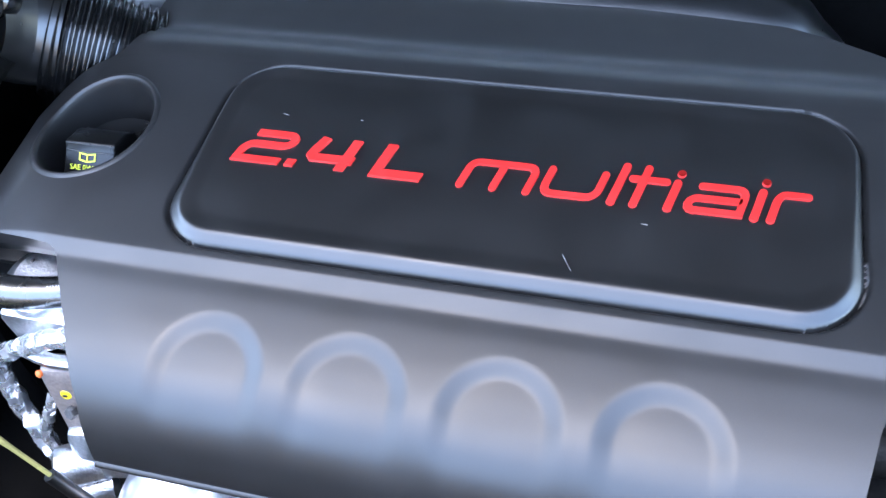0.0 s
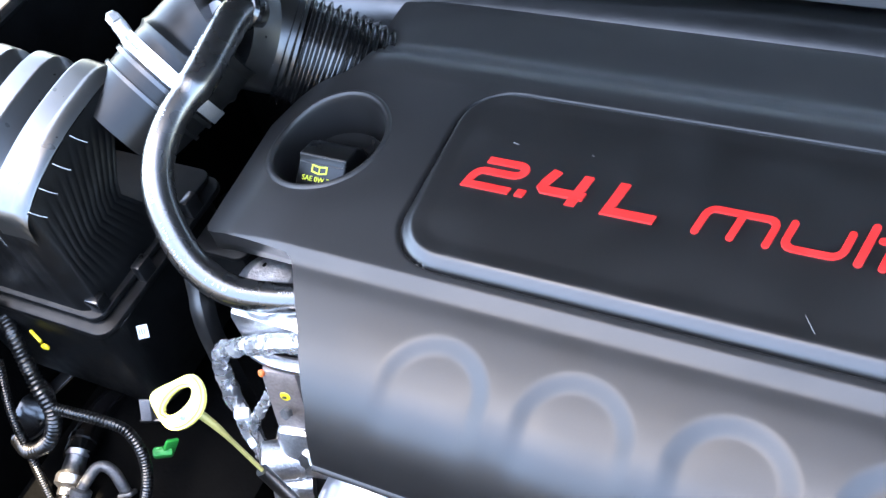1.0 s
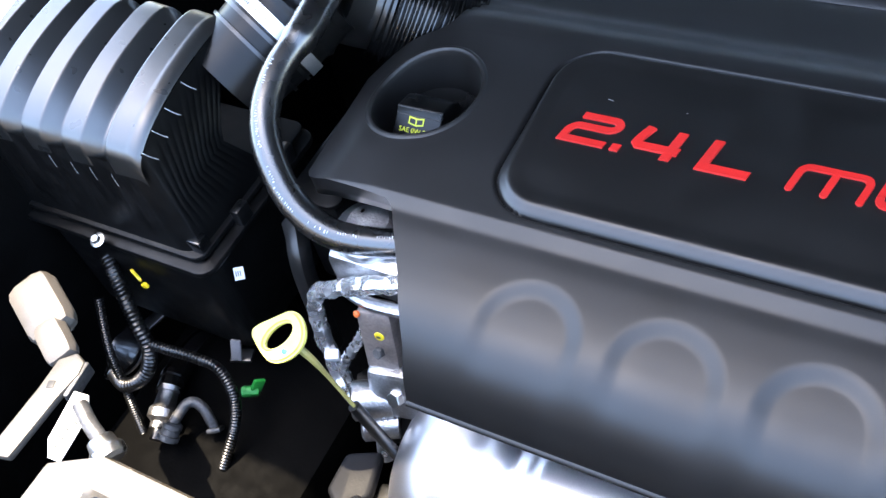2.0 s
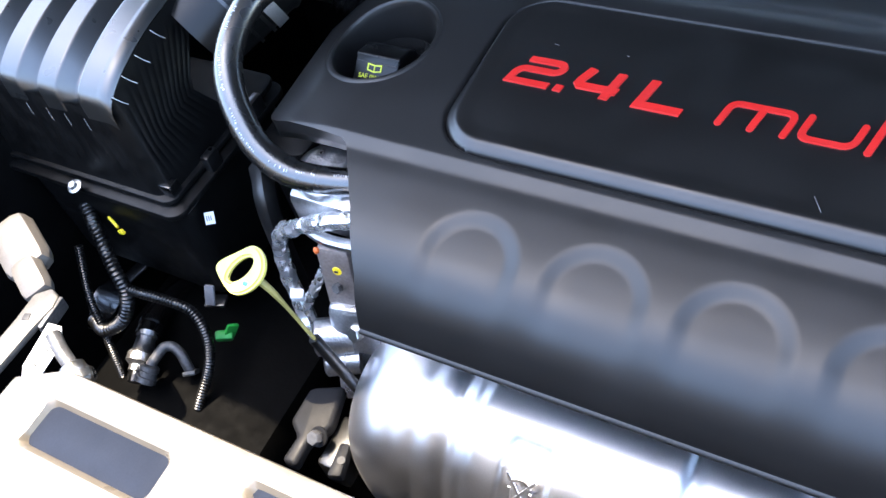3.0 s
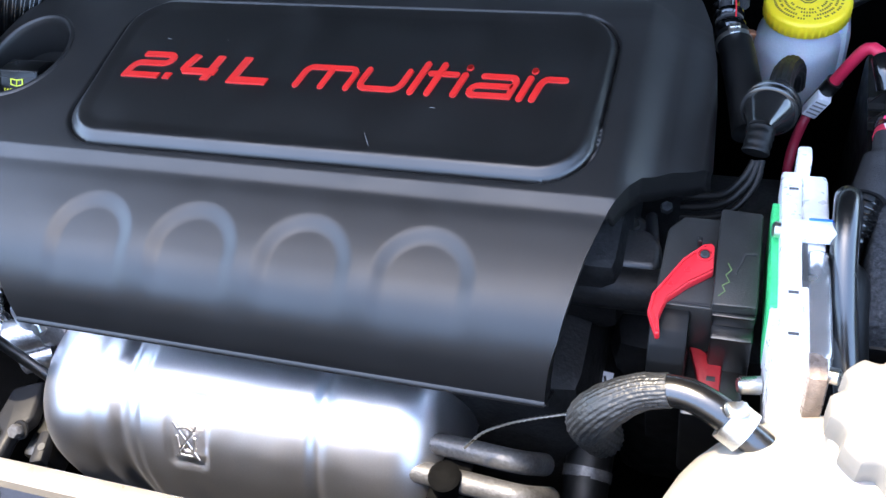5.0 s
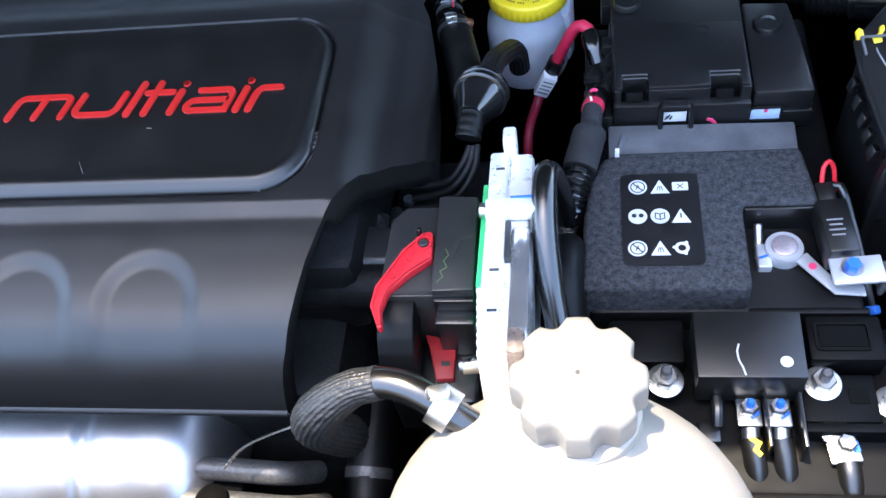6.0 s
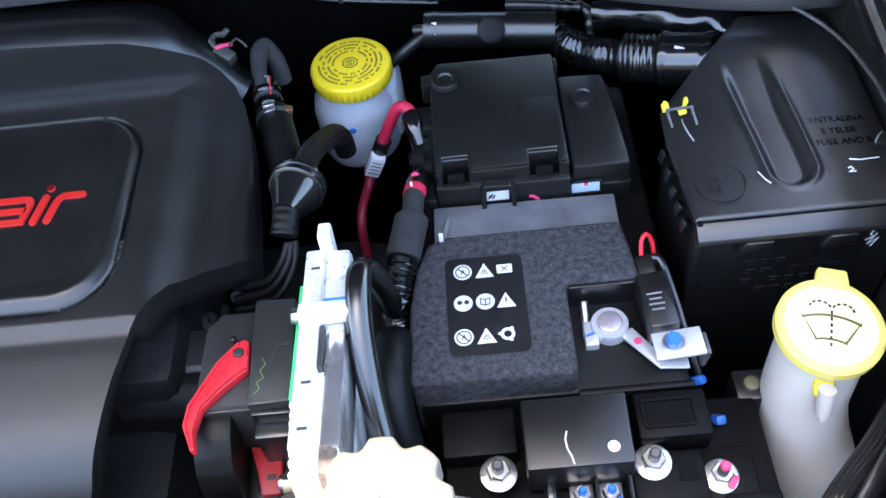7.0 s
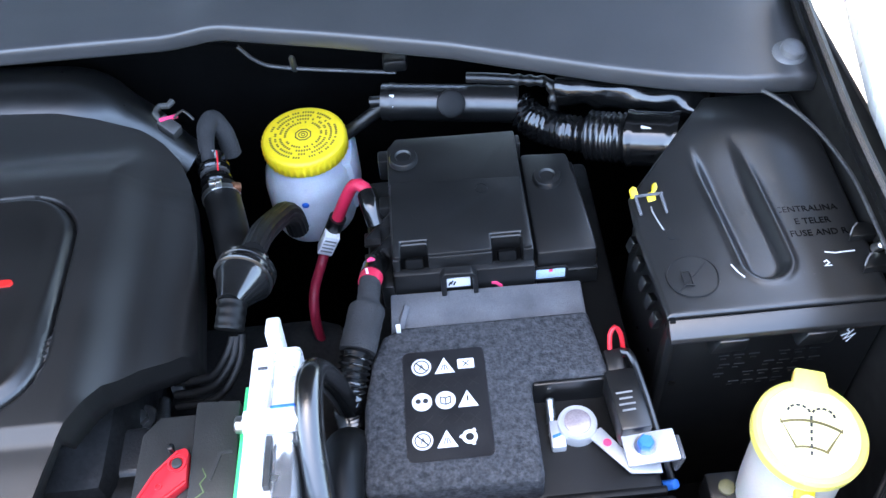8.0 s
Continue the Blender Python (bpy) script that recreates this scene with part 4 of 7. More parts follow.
part("bolt", hexnut((-0.322, -0.170, 0.80), 0.012, 0.007, (-0.2, -0.8, 0.5)), STEEL, cam_h)


def crumpled(pts, r, seed):
    def sh(a, s):
        return 1 + 0.38 * noise.noise(Vector((math.cos(a) * 2.6, math.sin(a) * 2.6, s * 34 + seed)))
    return tube(pts, r, 14, 0.0025, None, sh)


wrap = thing("foil_wrapped_harness", "crinkled silver foil wrapped wiring loom", "wiring loom", (-0.37, -0.14, 0.8))
part("branch", crumpled([(-0.305, -0.138, 0.914), (-0.335, -0.140, 0.902), (-0.370, -0.138, 0.880), (-0.398, -0.137, 0.858), (-0.406, -0.140, 0.831), (-0.401, -0.150, 0.789), (-0.381, -0.165, 0.758), (-0.350, -0.180, 0.745), (-0.34, -0.19, 0.72)], 0.0066, 1), FOIL, wrap, sharp=20)
part("branch", crumpled([(-0.350, -0.148, 0.850), (-0.358, -0.152, 0.836), (-0.372, -0.155, 0.812), (-0.383, -0.158, 0.790), (-0.378, -0.164, 0.772)], 0.0042, 7), FOIL, wrap, sharp=20)
part("plug", box((-0.396, -0.153, 0.793), (0.012, 0.009, 0.012), 0.002, (20, 10, 30)), LABEL, wrap, "white plastic plug")

dip = thing("oil_dipstick", "oil dipstick with a pale yellow ring handle", "dipstick", (-0.31, -0.205, 0.755))
DM = Matrix.Translation((-0.3845, -0.1945, 0.890)) @ Matrix(((0.982, 0.083, -0.17), (0.0, 0.896, -0.445), (0.19, 0.436, 0.88))).to_4x4()


def ring_handle():
    out = [(0.0225 * math.cos(a) * (1 - 0.10 * math.sin(a)) + 0.002 * math.cos(3 * a), 0.0185 * math.sin(a) * (1 + 0.12 * math.cos(a)) + 0.002 * math.sin(2 * a)) for a in np.linspace(0, 2 * math.pi, 40, endpoint=False)]
    hole = [(0.0085 * math.cos(a) - 0.0050 * math.sin(a) + 0.001, 0.0062 * math.sin(a) + 0.0088 * math.cos(a)) for a in np.linspace(0, 2 * math.pi, 40, endpoint=False)]
    b = bmesh.new()
    sets = []
    for ring, z in ((hole, -0.003), (out, -0.003), (out, 0.003), (hole, 0.003)):
        k = 1.0
        sets.append([b.verts.new(DM @ Vector((x * k, y * k, z))) for x, y in ring])
    for p, q in zip(sets, sets[1:] + sets[:1]):
        for k in range(40):
            b.faces.new((p[k], p[(k + 1) % 40], q[(k + 1) % 40], q[k]))
    bmesh.ops.recalc_face_normals(b, faces=b.faces)
    bmesh.ops.bevel(b, geom=[e for e in b.edges if e.calc_face_angle(0) > 1.0], offset=0.0018, segments=3, affect="EDGES")
    return b


part("ring", ring_handle(), PALEYEL, dip, "pale yellow ring handle", sharp=60)
# the stem is a darker yellow than the ring
part("stem", tube([(-0.367, -0.197, 0.889), (-0.357, -0.197, 0.873), (-0.341, -0.1985, 0.834), (-0.328, -0.2, 0.80)], lambda s: 0.0030 - 0.0014 * smooth(0, 0.4, s), 10), mat("dark yellow plastic", (0.30, 0.26, 0.08), 0.5), dip)
part("guide_tube", tube([(-0.338, -0.199, 0.826), (-0.328, -0.2, 0.80), (-0.3115, -0.201, 0.757), (-0.29, -0.20, 0.70)], 0.0048, 12), BLACK, dip, "black guide tube")
part("mark", box((-0.3725, -0.2045, 0.8905), (0.005, 0.0035, 0.003), 0.001, (25, 0, 0)), mat("teal paint", (0.02, 0.42, 0.28), 0.5), dip, "teal paint dot")

# ---- left: floor level clutter ----
def loom(name, pts, r, label, material=BLACK):
    return solid(name, corrugated(pts, r, r * 0.22, r * 0.55, 12), material, label, "wiring loom", "corrugated looms", sharp=60)


loom("corrugated_loom", [(-0.645, -0.145, 0.81), (-0.622, -0.163, 0.795), (-0.600, -0.181, 0.775), (-0.589, -0.192, 0.750), (-0.597, -0.207, 0.725), (-0.622, -0.218, 0.708), (-0.65, -0.21, 0.70)], 0.0075, "black corrugated wiring loom beside the air filter box")
loom("corrugated_loom", [(-0.590, -0.189, 0.757), (-0.570, -0.186, 0.753), (-0.545, -0.182, 0.748), (-0.522, -0.180, 0.738), (-0.508, -0.190, 0.715), (-0.505, -0.208, 0.69), (-0.51, -0.24, 0.66)], 0.0055, "black corrugated wiring loom branch")
loom("corrugated_loom", [(-0.66, -0.17, 0.77), (-0.645, -0.2, 0.73), (-0.625, -0.22, 0.70), (-0.61, -0.24, 0.66)], 0.0045, "thin black corrugated loom near the wing")
for x, y, z, s in ((-0.512, -0.172, 0.690, 1.0), (-0.64, -0.12, 0.84, 0.8)):
    g = thing("green_clip", "bright green plastic loom clip", "clip", (x, y, z), "green clips")
    part("jaw", box((x, y, z), (0.018 * s, 0.010 * s, 0.012 * s), 0.003, (20, 15, 35)), GREEN, g)
    part("tongue", box((x + 0.006 * s, y + 0.006 * s, z + 0.004 * s), (0.012 * s, 0.004 * s, 0.016 * s), 0.0015, (0, 40, 60)), GREEN, g)
yc = thing("yellow_clip", "small yellow plastic locking clip", "clip", (-0.575, -0.165, 0.80))
part("bar", box((-0.604, -0.152, 0.808), (0.015, 0.003, 0.005), 0.0012, (0, 20, -20)), YELLOW, yc)
part("hook", box((-0.593, -0.156, 0.803), (0.007, 0.004, 0.006), 0.0015, (0, -25, 0)), YELLOW, yc)
ac = thing("refrigerant_pipe", "grey aluminium pipe joint with a bent branch", "pipe", (-0.575, -0.233, 0.69))
part("hose", tube([(-0.610, -0.090, 0.640), (-0.616, -0.130, 0.660), (-0.612, -0.160, 0.671), (-0.602, -0.185, 0.680), (-0.594, -0.202, 0.685)], 0.0125, 22, 0.004), GLOSSY, ac, "black rubber hose end")
part("hose_band", tube([(-0.603, -0.183, 0.680), (-0.600, -0.189, 0.6815)], 0.0136, 24), GLOSSY, ac, "black crimped band")
part("joint", lathe([(0.0085, 0), (0.0085, 0.006), (0.0135, 0.010), (0.0135, 0.018), (0.0105, 0.022), (0.0095, 0.036), (0.0110, 0.037), (0.0110, 0.042)], (-0.584, -0.236, 0.678), (-0.25, 0.92, 0.20), 26), ALU, ac)
part("port", lathe([(0.0065, 0), (0.0065, 0.010), (0.0080, 0.011), (0.0080, 0.015)], (-0.580, -0.246, 0.676), (-0.25, 0.92, 0.20), 20), BLACK, ac, "black dust cap")
part("collar", lathe([(0.0085, 0), (0.0105, 0.001), (0.0105, 0.006), (0.0088, 0.007), (0.0088, 0.012), (0.0098, 0.013), (0.0098, 0.017), (0.0070, 0.019)], (-0.5665, -0.243, 0.679), (0.05, 0.85, 0.5), 24), DULL, ac)
part("branch", tube([(-0.566, -0.228, 0.688), (-0.5635, -0.215, 0.692), (-0.5615, -0.2065, 0.693), (-0.5555, -0.2025, 0.691), (-0.5475, -0.2035, 0.686), (-0.5410, -0.2075, 0.680), (-0.535, -0.212, 0.672)], 0.0052, 16, 0.002), DULL, ac)
part("end_flange", box((-0.534, -0.2125, 0.670), (0.014, 0.005, 0.016), 0.002, (40, 0, 30)), DULL, ac)
LUGGREY = mat("grey primed steel", (0.16, 0.16, 0.17), 0.5, var=0.2)
SHIELDMAT = mat("scuffed black shield plastic", (0.0012, 0.0012, 0.0012), 0.36, rvar=0.08, spec=0.04)
jb = thing("coolant_elbow", "black plastic coolant elbow low in the bay", "pipe", (-0.45, -0.2, 0.62))
part("body", tube([(-0.56, -0.06, 0.60), (-0.50, -0.09, 0.615), (-0.44, -0.105, 0.62), (-0.38, -0.095, 0.60)], 0.036, 24), BLACK, jb)
sp = thing("splash_shield", "smooth glossy black splash shield low in the bay", "splash shield", (-0.42, -0.23, 0.66))
part("panel", prism([(-0.565, -0.27), (-0.541, -0.176), (-0.511, -0.156), (-0.487, -0.117), (-0.452, -0.105), (-0.425, -0.150), (-0.455, -0.27)], 0.59, 0.622, 0.010, seg=4), SHIELDMAT, sp)
part("lip", tube([(-0.549, -0.196, 0.618), (-0.539, -0.174, 0.624), (-0.526, -0.164, 0.626), (-0.511, -0.154, 0.626), (-0.499, -0.138, 0.626), (-0.487, -0.115, 0.624)], 0.0045, 12, 0.003), SHIELDMAT, sp, "raised glossy edge")
part("bead", tube([(-0.525, -0.215, 0.621), (-0.500, -0.200, 0.622), (-0.478, -0.172, 0.621)], 0.0035, 10, 0.003), SHIELDMAT, sp)
hn = thing("signal_horn", "black round signal horn low in the bay", "horn", (-0.61, -0.19, 0.66))
part("disc", lathe([(0.030, 0), (0.034, 0.004), (0.034, 0.010), (0.030, 0.014), (0.020, 0.016), (0.012, 0.022), (0.004, 0.023)], (-0.7200, -0.1680, 0.645), (0.35, -0.3, 0.9), 40), GLOSSY, hn)
part("rim", lathe([(0.0335, 0), (0.0365, 0.002), (0.0365, 0.006), (0.0335, 0.008)], (-0.7200, -0.1680, 0.648), (0.35, -0.3, 0.9), 40), BLACK, hn)
part("bracket", box((-0.6990, -0.1320, 0.648), (0.014, 0.05, 0.004), 0.0015, (20, 10, -30)), BLACK, hn)
lt2 = thing("body_tab", "small grey steel tab on the inner panel", "bracket", (-0.52, -0.155, 0.72))
part("tab", box((-0.5200, -0.1560, 0.735), (0.010, 0.004, 0.022), 0.0015, (-25, 10, 20)), LUGGREY, lt2)
part("foot", box((-0.5200, -0.1540, 0.722), (0.022, 0.014, 0.004), 0.0015, (0, 0, 20)), BLACK, lt2)
gb = thing("gearbox_lug", "grey cast mounting lug with a bolt", "bracket", (-0.30, -0.25, 0.7))
# grey metal coloured near black, for the shade the lug lies in
LUG = mat("grey casting with shade in its colour", (0.009, 0.0093, 0.0105), 0.5, spec=0.15, var=0.15, bump=0.1, fine=500)
part("lug", prism([(-0.3621, -0.2425), (-0.3625, -0.2100), (-0.3560, -0.2065), (-0.3352, -0.1969), (-0.3262, -0.2340), (-0.3372, -0.2525), (-0.3361, -0.2750), (-0.3500, -0.2750), (-0.3490, -0.2520)], 0.735, 0.750, 0.004, seg=3), LUG, gb)
part("washer", lathe([(0.0085, 0), (0.0085, 0.002)], (-0.3313, -0.2450, 0.748), (-0.1, -0.6, 0.8), 20), LUG, gb)
part("bolt", hexnut((-0.3315, -0.2465, 0.7495), 0.011, 0.008, (-0.1, -0.6, 0.8)), DULL, gb)
part("arm", prism([(-0.3130, -0.2420), (-0.3040, -0.2400), (-0.2970, -0.2680), (-0.3090, -0.2720)], 0.735, 0.748, 0.003), LUG, gb)
part("hole", lathe([(0.0035, 0), (0.0035, 0.0006)], (-0.3035, -0.2560, 0.7478), n=16), BLACKINK, gb)
part("inner_web", between(-0.330, -0.305, -0.262, -0.215, 0.70, 0.735, 0.004), BLACK, gb)
hp = thing("black_duct_post", "grey black plastic duct post beside the casting", "duct", (-0.405, -0.12, 0.75))
part("post", tube([(-0.446, -0.090, 0.874), (-0.434, -0.103, 0.872), (-0.4275, -0.113, 0.866), (-0.4245, -0.120, 0.845), (-0.4215, -0.126, 0.80), (-0.42, -0.13, 0.76)], 0.0085, 24, 0.003, None, lambda a, s: 0.9 / max(abs(math.cos(a)), abs(math.sin(a))) ** 0.6), GREYBLACK, hp)
part("rib", tube([(-0.4300, -0.118, 0.858), (-0.4270, -0.126, 0.82), (-0.4255, -0.131, 0.78)], 0.0018, 8), GREYBLACK, hp)
SIDE = mat("dull soot black plastic", (0.003, 0.003, 0.003), 0.5, bump=0.1, fine=1500, spec=0.3)
rear_box = thing("black_side_box", "flat black plastic housing beside the cover", "housing", (-0.46, 0.0, 0.78))
part("body", between(-0.495, -0.445, -0.045, 0.066, 0.72, 0.836, 0.006), SIDE, rear_box)
part("rim", prism(rounded(-0.497, -0.443, -0.047, 0.068, 0.012), 0.834, 0.840, 0.002), SIDE, rear_box)
part("bolt", hexnut((-0.478, 0.045, 0.840), 0.010, 0.006), STEEL, rear_box)
part("clip", box((-0.452, -0.018, 0.848), (0.007, 0.006, 0.020), 0.0015), DULL, rear_box, "small grey clip")

# headlamp bracket in the sun
hb = thing("headlamp_bracket", "sunlit white metal headlamp bracket with a barcode label", "bracket", (-0.56, -0.28, 0.85))
BRACKETSTEEL = mat("sunlit galvanised steel", (0.13, 0.12, 0.105), 0.42, metal=0.4, var=0.2)
BRK = mat("pale grey painted bracket", (0.10, 0.09, 0.078), 0.4, var=0.2)
part("block", box((-0.592, -0.236, 0.878), (0.060, 0.040, 0.026), 0.012, (10, 10, -28)), BRK, hb)
part("cheek", box((-0.560, -0.256, 0.876), (0.040, 0.026, 0.020), 0.009, (12, 12, -30)), BRK, hb)
part("arm", prism([(-0.5225, -0.262), (-0.5200, -0.272), (-0.5225, -0.292), (-0.5235, -0.345), (-0.5430, -0.350), (-0.5430, -0.292), (-0.5450, -0.268), (-0.5340, -0.258)], 0.872, 0.8795, 0.0022), BRACKETSTEEL, hb)
part("arm_hole", box((-0.5344, -0.2872, 0.8795), (0.006, 0.006, 0.0010), 0.0003, (0, 0, 20)), BLACKINK, hb, "dark square hole")
part("arm_flange", box((-0.522, -0.276, 0.870), (0.004, 0.030, 0.016), 0.0015, (0, 12, 6)), DULL, hb)
lb = part("label", prism([(-0.5140, -0.2845), (-0.5010, -0.2830), (-0.4900, -0.2940), (-0.4845, -0.3325), (-0.4960, -0.3330), (-0.5060, -0.3220)], 0.8770, 0.8782, 0.0004), LABEL, hb, "white barcode label")
for k in range(13):
    part("label_bar", box((-0.4985 + 0.00042 * k, -0.3240 + 0.0022 * k, 0.8784), (0.0075, 0.0008 + 0.0005 * (k % 3 == 0), 0.0003), 0, (0, 0, -11)), BLACKINK, lb)
part("rod", tube([(-0.500, -0.292, 0.880), (-0.486, -0.300, 0.877), (-0.468, -0.308, 0.872)], 0.0058, 16), DULL, hb)
part("bolt", lathe([(0.010, 0), (0.0130, 0.003), (0.0130, 0.009), (0.0105, 0.012), (0.0095, 0.018), (0.008, 0.019)], (-0.458, -0.3145, 0.866), (-0.75, 0.42, 0.40), 24), STEEL, hb)

# ---- right: coolant tank ----
def ellipsoid(c, r, bm=None, u=40, v=24):
    b = bmesh.new()
    bmesh.ops.create_uvsphere(b, u_segments=u, v_segments=v, radius=1)
    bmesh.ops.scale(b, vec=r, verts=b.verts)
    bmesh.ops.translate(b, verts=b.verts, vec=c)
    return join(bm, b)


tank = thing("coolant_tank", "sunlit milky white coolant expansion tank with a scalloped screw cap", "coolant tank", (0.31, -0.28, 0.8))
part("body", ellipsoid((0.3105, -0.285, 0.878), (0.103, 0.092, 0.098)), TANKPL, tank, sharp=70)
part("seam", lathe([(0.1, -0.002), (0.106, -0.001), (0.106, 0.001), (0.1, 0.002)], (0.3105, -0.285, 0.872), n=48, wave=lambda a, i: 1 - 0.1 * math.sin(a) ** 2), TANKPL, tank)
part("neck", lathe([(0.031, 0), (0.030, 0.02), (0.028, 0.022)], (0.318, -0.243, 0.955), n=36), TANKPL, tank)
cp = part("cap", lathe([(0.026, 0.0), (0.0315, 0.001), (0.0325, 0.004), (0.0325, 0.021), (0.0312, 0.024), (0.027, 0.0262), (0.012, 0.0268), (0.002, 0.0268)], (0.318, -0.238, 0.974), n=112, wave=lambda a, i: 1 - (0.13 * max(0.0, -math.cos(8 * a) + 0.15) ** 0.9 if i > 0 and i < 6 else 0)), CAPPL, tank, "scalloped white screw cap", sharp=45)
part("vent_dot", lathe([(0.0012, 0), (0.0012, 0.0004)], (0.318, -0.238, 1.0008), n=10), BLACKINK, cp)
part("spout", tube([(0.262, -0.240, 0.945), (0.252, -0.236, 0.950), (0.243, -0.232, 0.954)], 0.0075, 16), COPPER, tank, "stained hose spout")

bh = thing("braided_hose", "black coolant hose in a grey braided sleeve", "hose", (0.2, -0.23, 0.93))
part("hose", tube([(0.262, -0.240, 0.944), (0.245, -0.232, 0.953), (0.228, -0.225, 0.958), (0.212, -0.222, 0.957), (0.198, -0.2235, 0.952)], 0.0086, 20), RUBBER, bh)


def braid(a, s):
    return 1 + 0.035 * math.cos(26 * a + s * 10) + 0.012 * math.cos(13 * a - s * 60)


part("sleeve", tube([(0.213, -0.222, 0.957), (0.197, -0.2235, 0.952), (0.182, -0.2280, 0.942), (0.172, -0.231, 0.928), (0.170, -0.225, 0.905), (0.172, -0.21, 0.86)], lambda s: 0.0092 + 0.0042 * smooth(0.0, 0.45, s), 90, 0.0016, None, braid), BRAID, bh, "grey braided sleeve", sharp=70)
part("clamp", tube([(0.253, -0.236, 0.9495), (0.243, -0.231, 0.9535)], 0.0118, 24), STEEL, bh, "pale spring clamp")
part("clamp_ear", box((0.247, -0.232, 0.966), (0.012, 0.008, 0.006), 0.002, (0, 20, 20)), STEEL, bh)

# ---- engine control unit and its plugs ----
ecu = thing("engine_control_unit", "bright aluminium engine control unit standing on edge", "control unit", (0.272, -0.11, 0.82))
ECU_AT = pose(0.2740, -0.0430, 0.9350, -11.0, 0, 1.3)     # it leans: the front end stands higher
ECUALU = mat("pale die cast aluminium", (0.86, 0.86, 0.86), 0.33, metal=0.3, var=0.06, bump=0.06, fine=420, broad=60, rvar=0.10)


def ecu_block(u0, u1, v0, v1, w0, w1, bevel=0.0015):
    b = between(u0, u1, v0, v1, w0, w1, bevel)
    bmesh.ops.transform(b, matrix=ECU_AT, verts=b.verts)
    return b


def ecu_point(u, v, w):
    return ECU_AT @ Vector((u, v, w))


part("body", ecu_block(-0.0115, 0.0130, -0.162, 0.001, -0.125, -0.006, 0.003), ECUALU, ecu)
part("left_rail", ecu_block(-0.0130, -0.0010, -0.152, 0.0, -0.022, 0.0, 0.002), ECUALU, ecu)
part("head_block", ecu_block(-0.0005, 0.0150, -0.048, 0.002, -0.030, -0.003, 0.0035), ECUALU, ecu)
part("pin", ecu_block(-0.0045, 0.0040, 0.0, 0.014, -0.045, 0.010, 0.0018), ECUALU, ecu, "tall locating pin")
part("strap", ecu_block(-0.0135, 0.0180, -0.0640, -0.0520, -0.004, 0.0055, 0.002), ECUALU, ecu)
part("strap_bolt", lathe([(0.0030, 0), (0.0048, 0.0008), (0.0048, 0.0045), (0.0030, 0.0055)], ecu_point(-0.0125, -0.058, 0.0), (-1, 0, 0.1), 20), STEEL, ecu)
part("ink_line", ecu_block(0.0020, 0.0175, -0.0535, -0.0522, 0.0045, 0.0062, 0), BLUE, ecu, "blue pen line")
part("side_cheek", ecu_block(0.0012, 0.0150, -0.152, -0.066, -0.040, -0.003, 0.0055), mat("polished aluminium", (0.86, 0.86, 0.87), 0.22, metal=0.9, var=0.12, rvar=0.08), ecu, "polished rounded side")
part("shadow_gap", ecu_block(-0.0008, 0.0022, -0.098, -0.066, -0.010, -0.0015, 0.0003), GREY, ecu)
part("stained_end", ecu_block(0.0015, 0.0125, -0.166, -0.138, -0.040, -0.004, 0.004), mat("stained clear plastic", (0.16, 0.125, 0.105), 0.3, var=0.3, broad=90), ecu, "brown stained end")
for v in (-0.018, -0.109, -0.140):
    part("slot", ecu_block(-0.0085, -0.0030, v - 0.0010, v + 0.0010, -0.0010, 0.0004, 0), DULL, ecu)
for u, v in ((-0.0070, -0.034), (-0.0060, -0.124)):
    part("cast_boss", lathe([(0.0028, 0), (0.0028, 0.0008), (0.0020, 0.0014)], ecu_point(u, v, -0.0002), (0, 0.28, 0.96), 16), ECUALU, ecu)
for k in range(8):
    part("fin", ecu_block(-0.0170 + 0.0004 * k, -0.0110, -0.116 - 0.0064 * k, -0.1120 - 0.0064 * k, -0.060, -0.010 - 0.0012 * (k % 2), 0.0012), ECUALU, ecu)
part("gasket", ecu_block(-0.0172, -0.0128, -0.112, -0.022, -0.060, -0.009, 0.0008), mat("green circuit gasket", (0.05, 0.55, 0.18), 0.4), ecu, "green sealing gasket")
part("foot_bolt", lathe([(0.0055, 0), (0.0055, 0.011), (0.0040, 0.013)], (0.2600, -0.1847, 0.9088), (-1, -0.2, 0.1), 18), STEEL, ecu)
part("foot_bolt", lathe([(0.0045, 0), (0.0045, 0.006), (0.0030, 0.007)], ecu_point(0.012, -0.155, -0.012), (1, -0.2, 0.2), 16), STEEL, ecu)

SOOTY = mat("matte soot black rubber", (0.003, 0.003, 0.003), 0.48, bump=0.1, fine=1500, spec=0.2)
plug = thing("control_unit_plug", "dark grey wiring plug with a red locking lever", "connector", (0.225, -0.11, 0.86))
PLUGGREY = mat("worn dark grey plug plastic", (0.022, 0.022, 0.021), 0.42, var=0.25, bump=0.15, fine=1200, speck=0.15)
part("shell", prism([(0.194, -0.143), (0.231, -0.143), (0.231, -0.073), (0.205, -0.073), (0.196, -0.084)], 0.84, 0.917, 0.0022), PLUGGREY, plug)
part("shell_groove", between(0.197, 0.228, -0.1415, -0.1395, 0.9168, 0.9176, 0), BLACKINK, plug)
part("cover", prism([(0.2282, -0.1430), (0.2545, -0.1420), (0.2530, -0.0700), (0.2275, -0.0690)], 0.905, 0.923, 0.0016), PLUGGREY, plug)
part("cover_step", prism([(0.2290, -0.1460), (0.2540, -0.1460), (0.2540, -0.1425), (0.2290, -0.1425)], 0.895, 0.916, 0.001), BLACK, plug)
part("cover_lower", between(0.2290, 0.2540, -0.156, -0.145, 0.86, 0.906, 0.002), BLACK, plug)
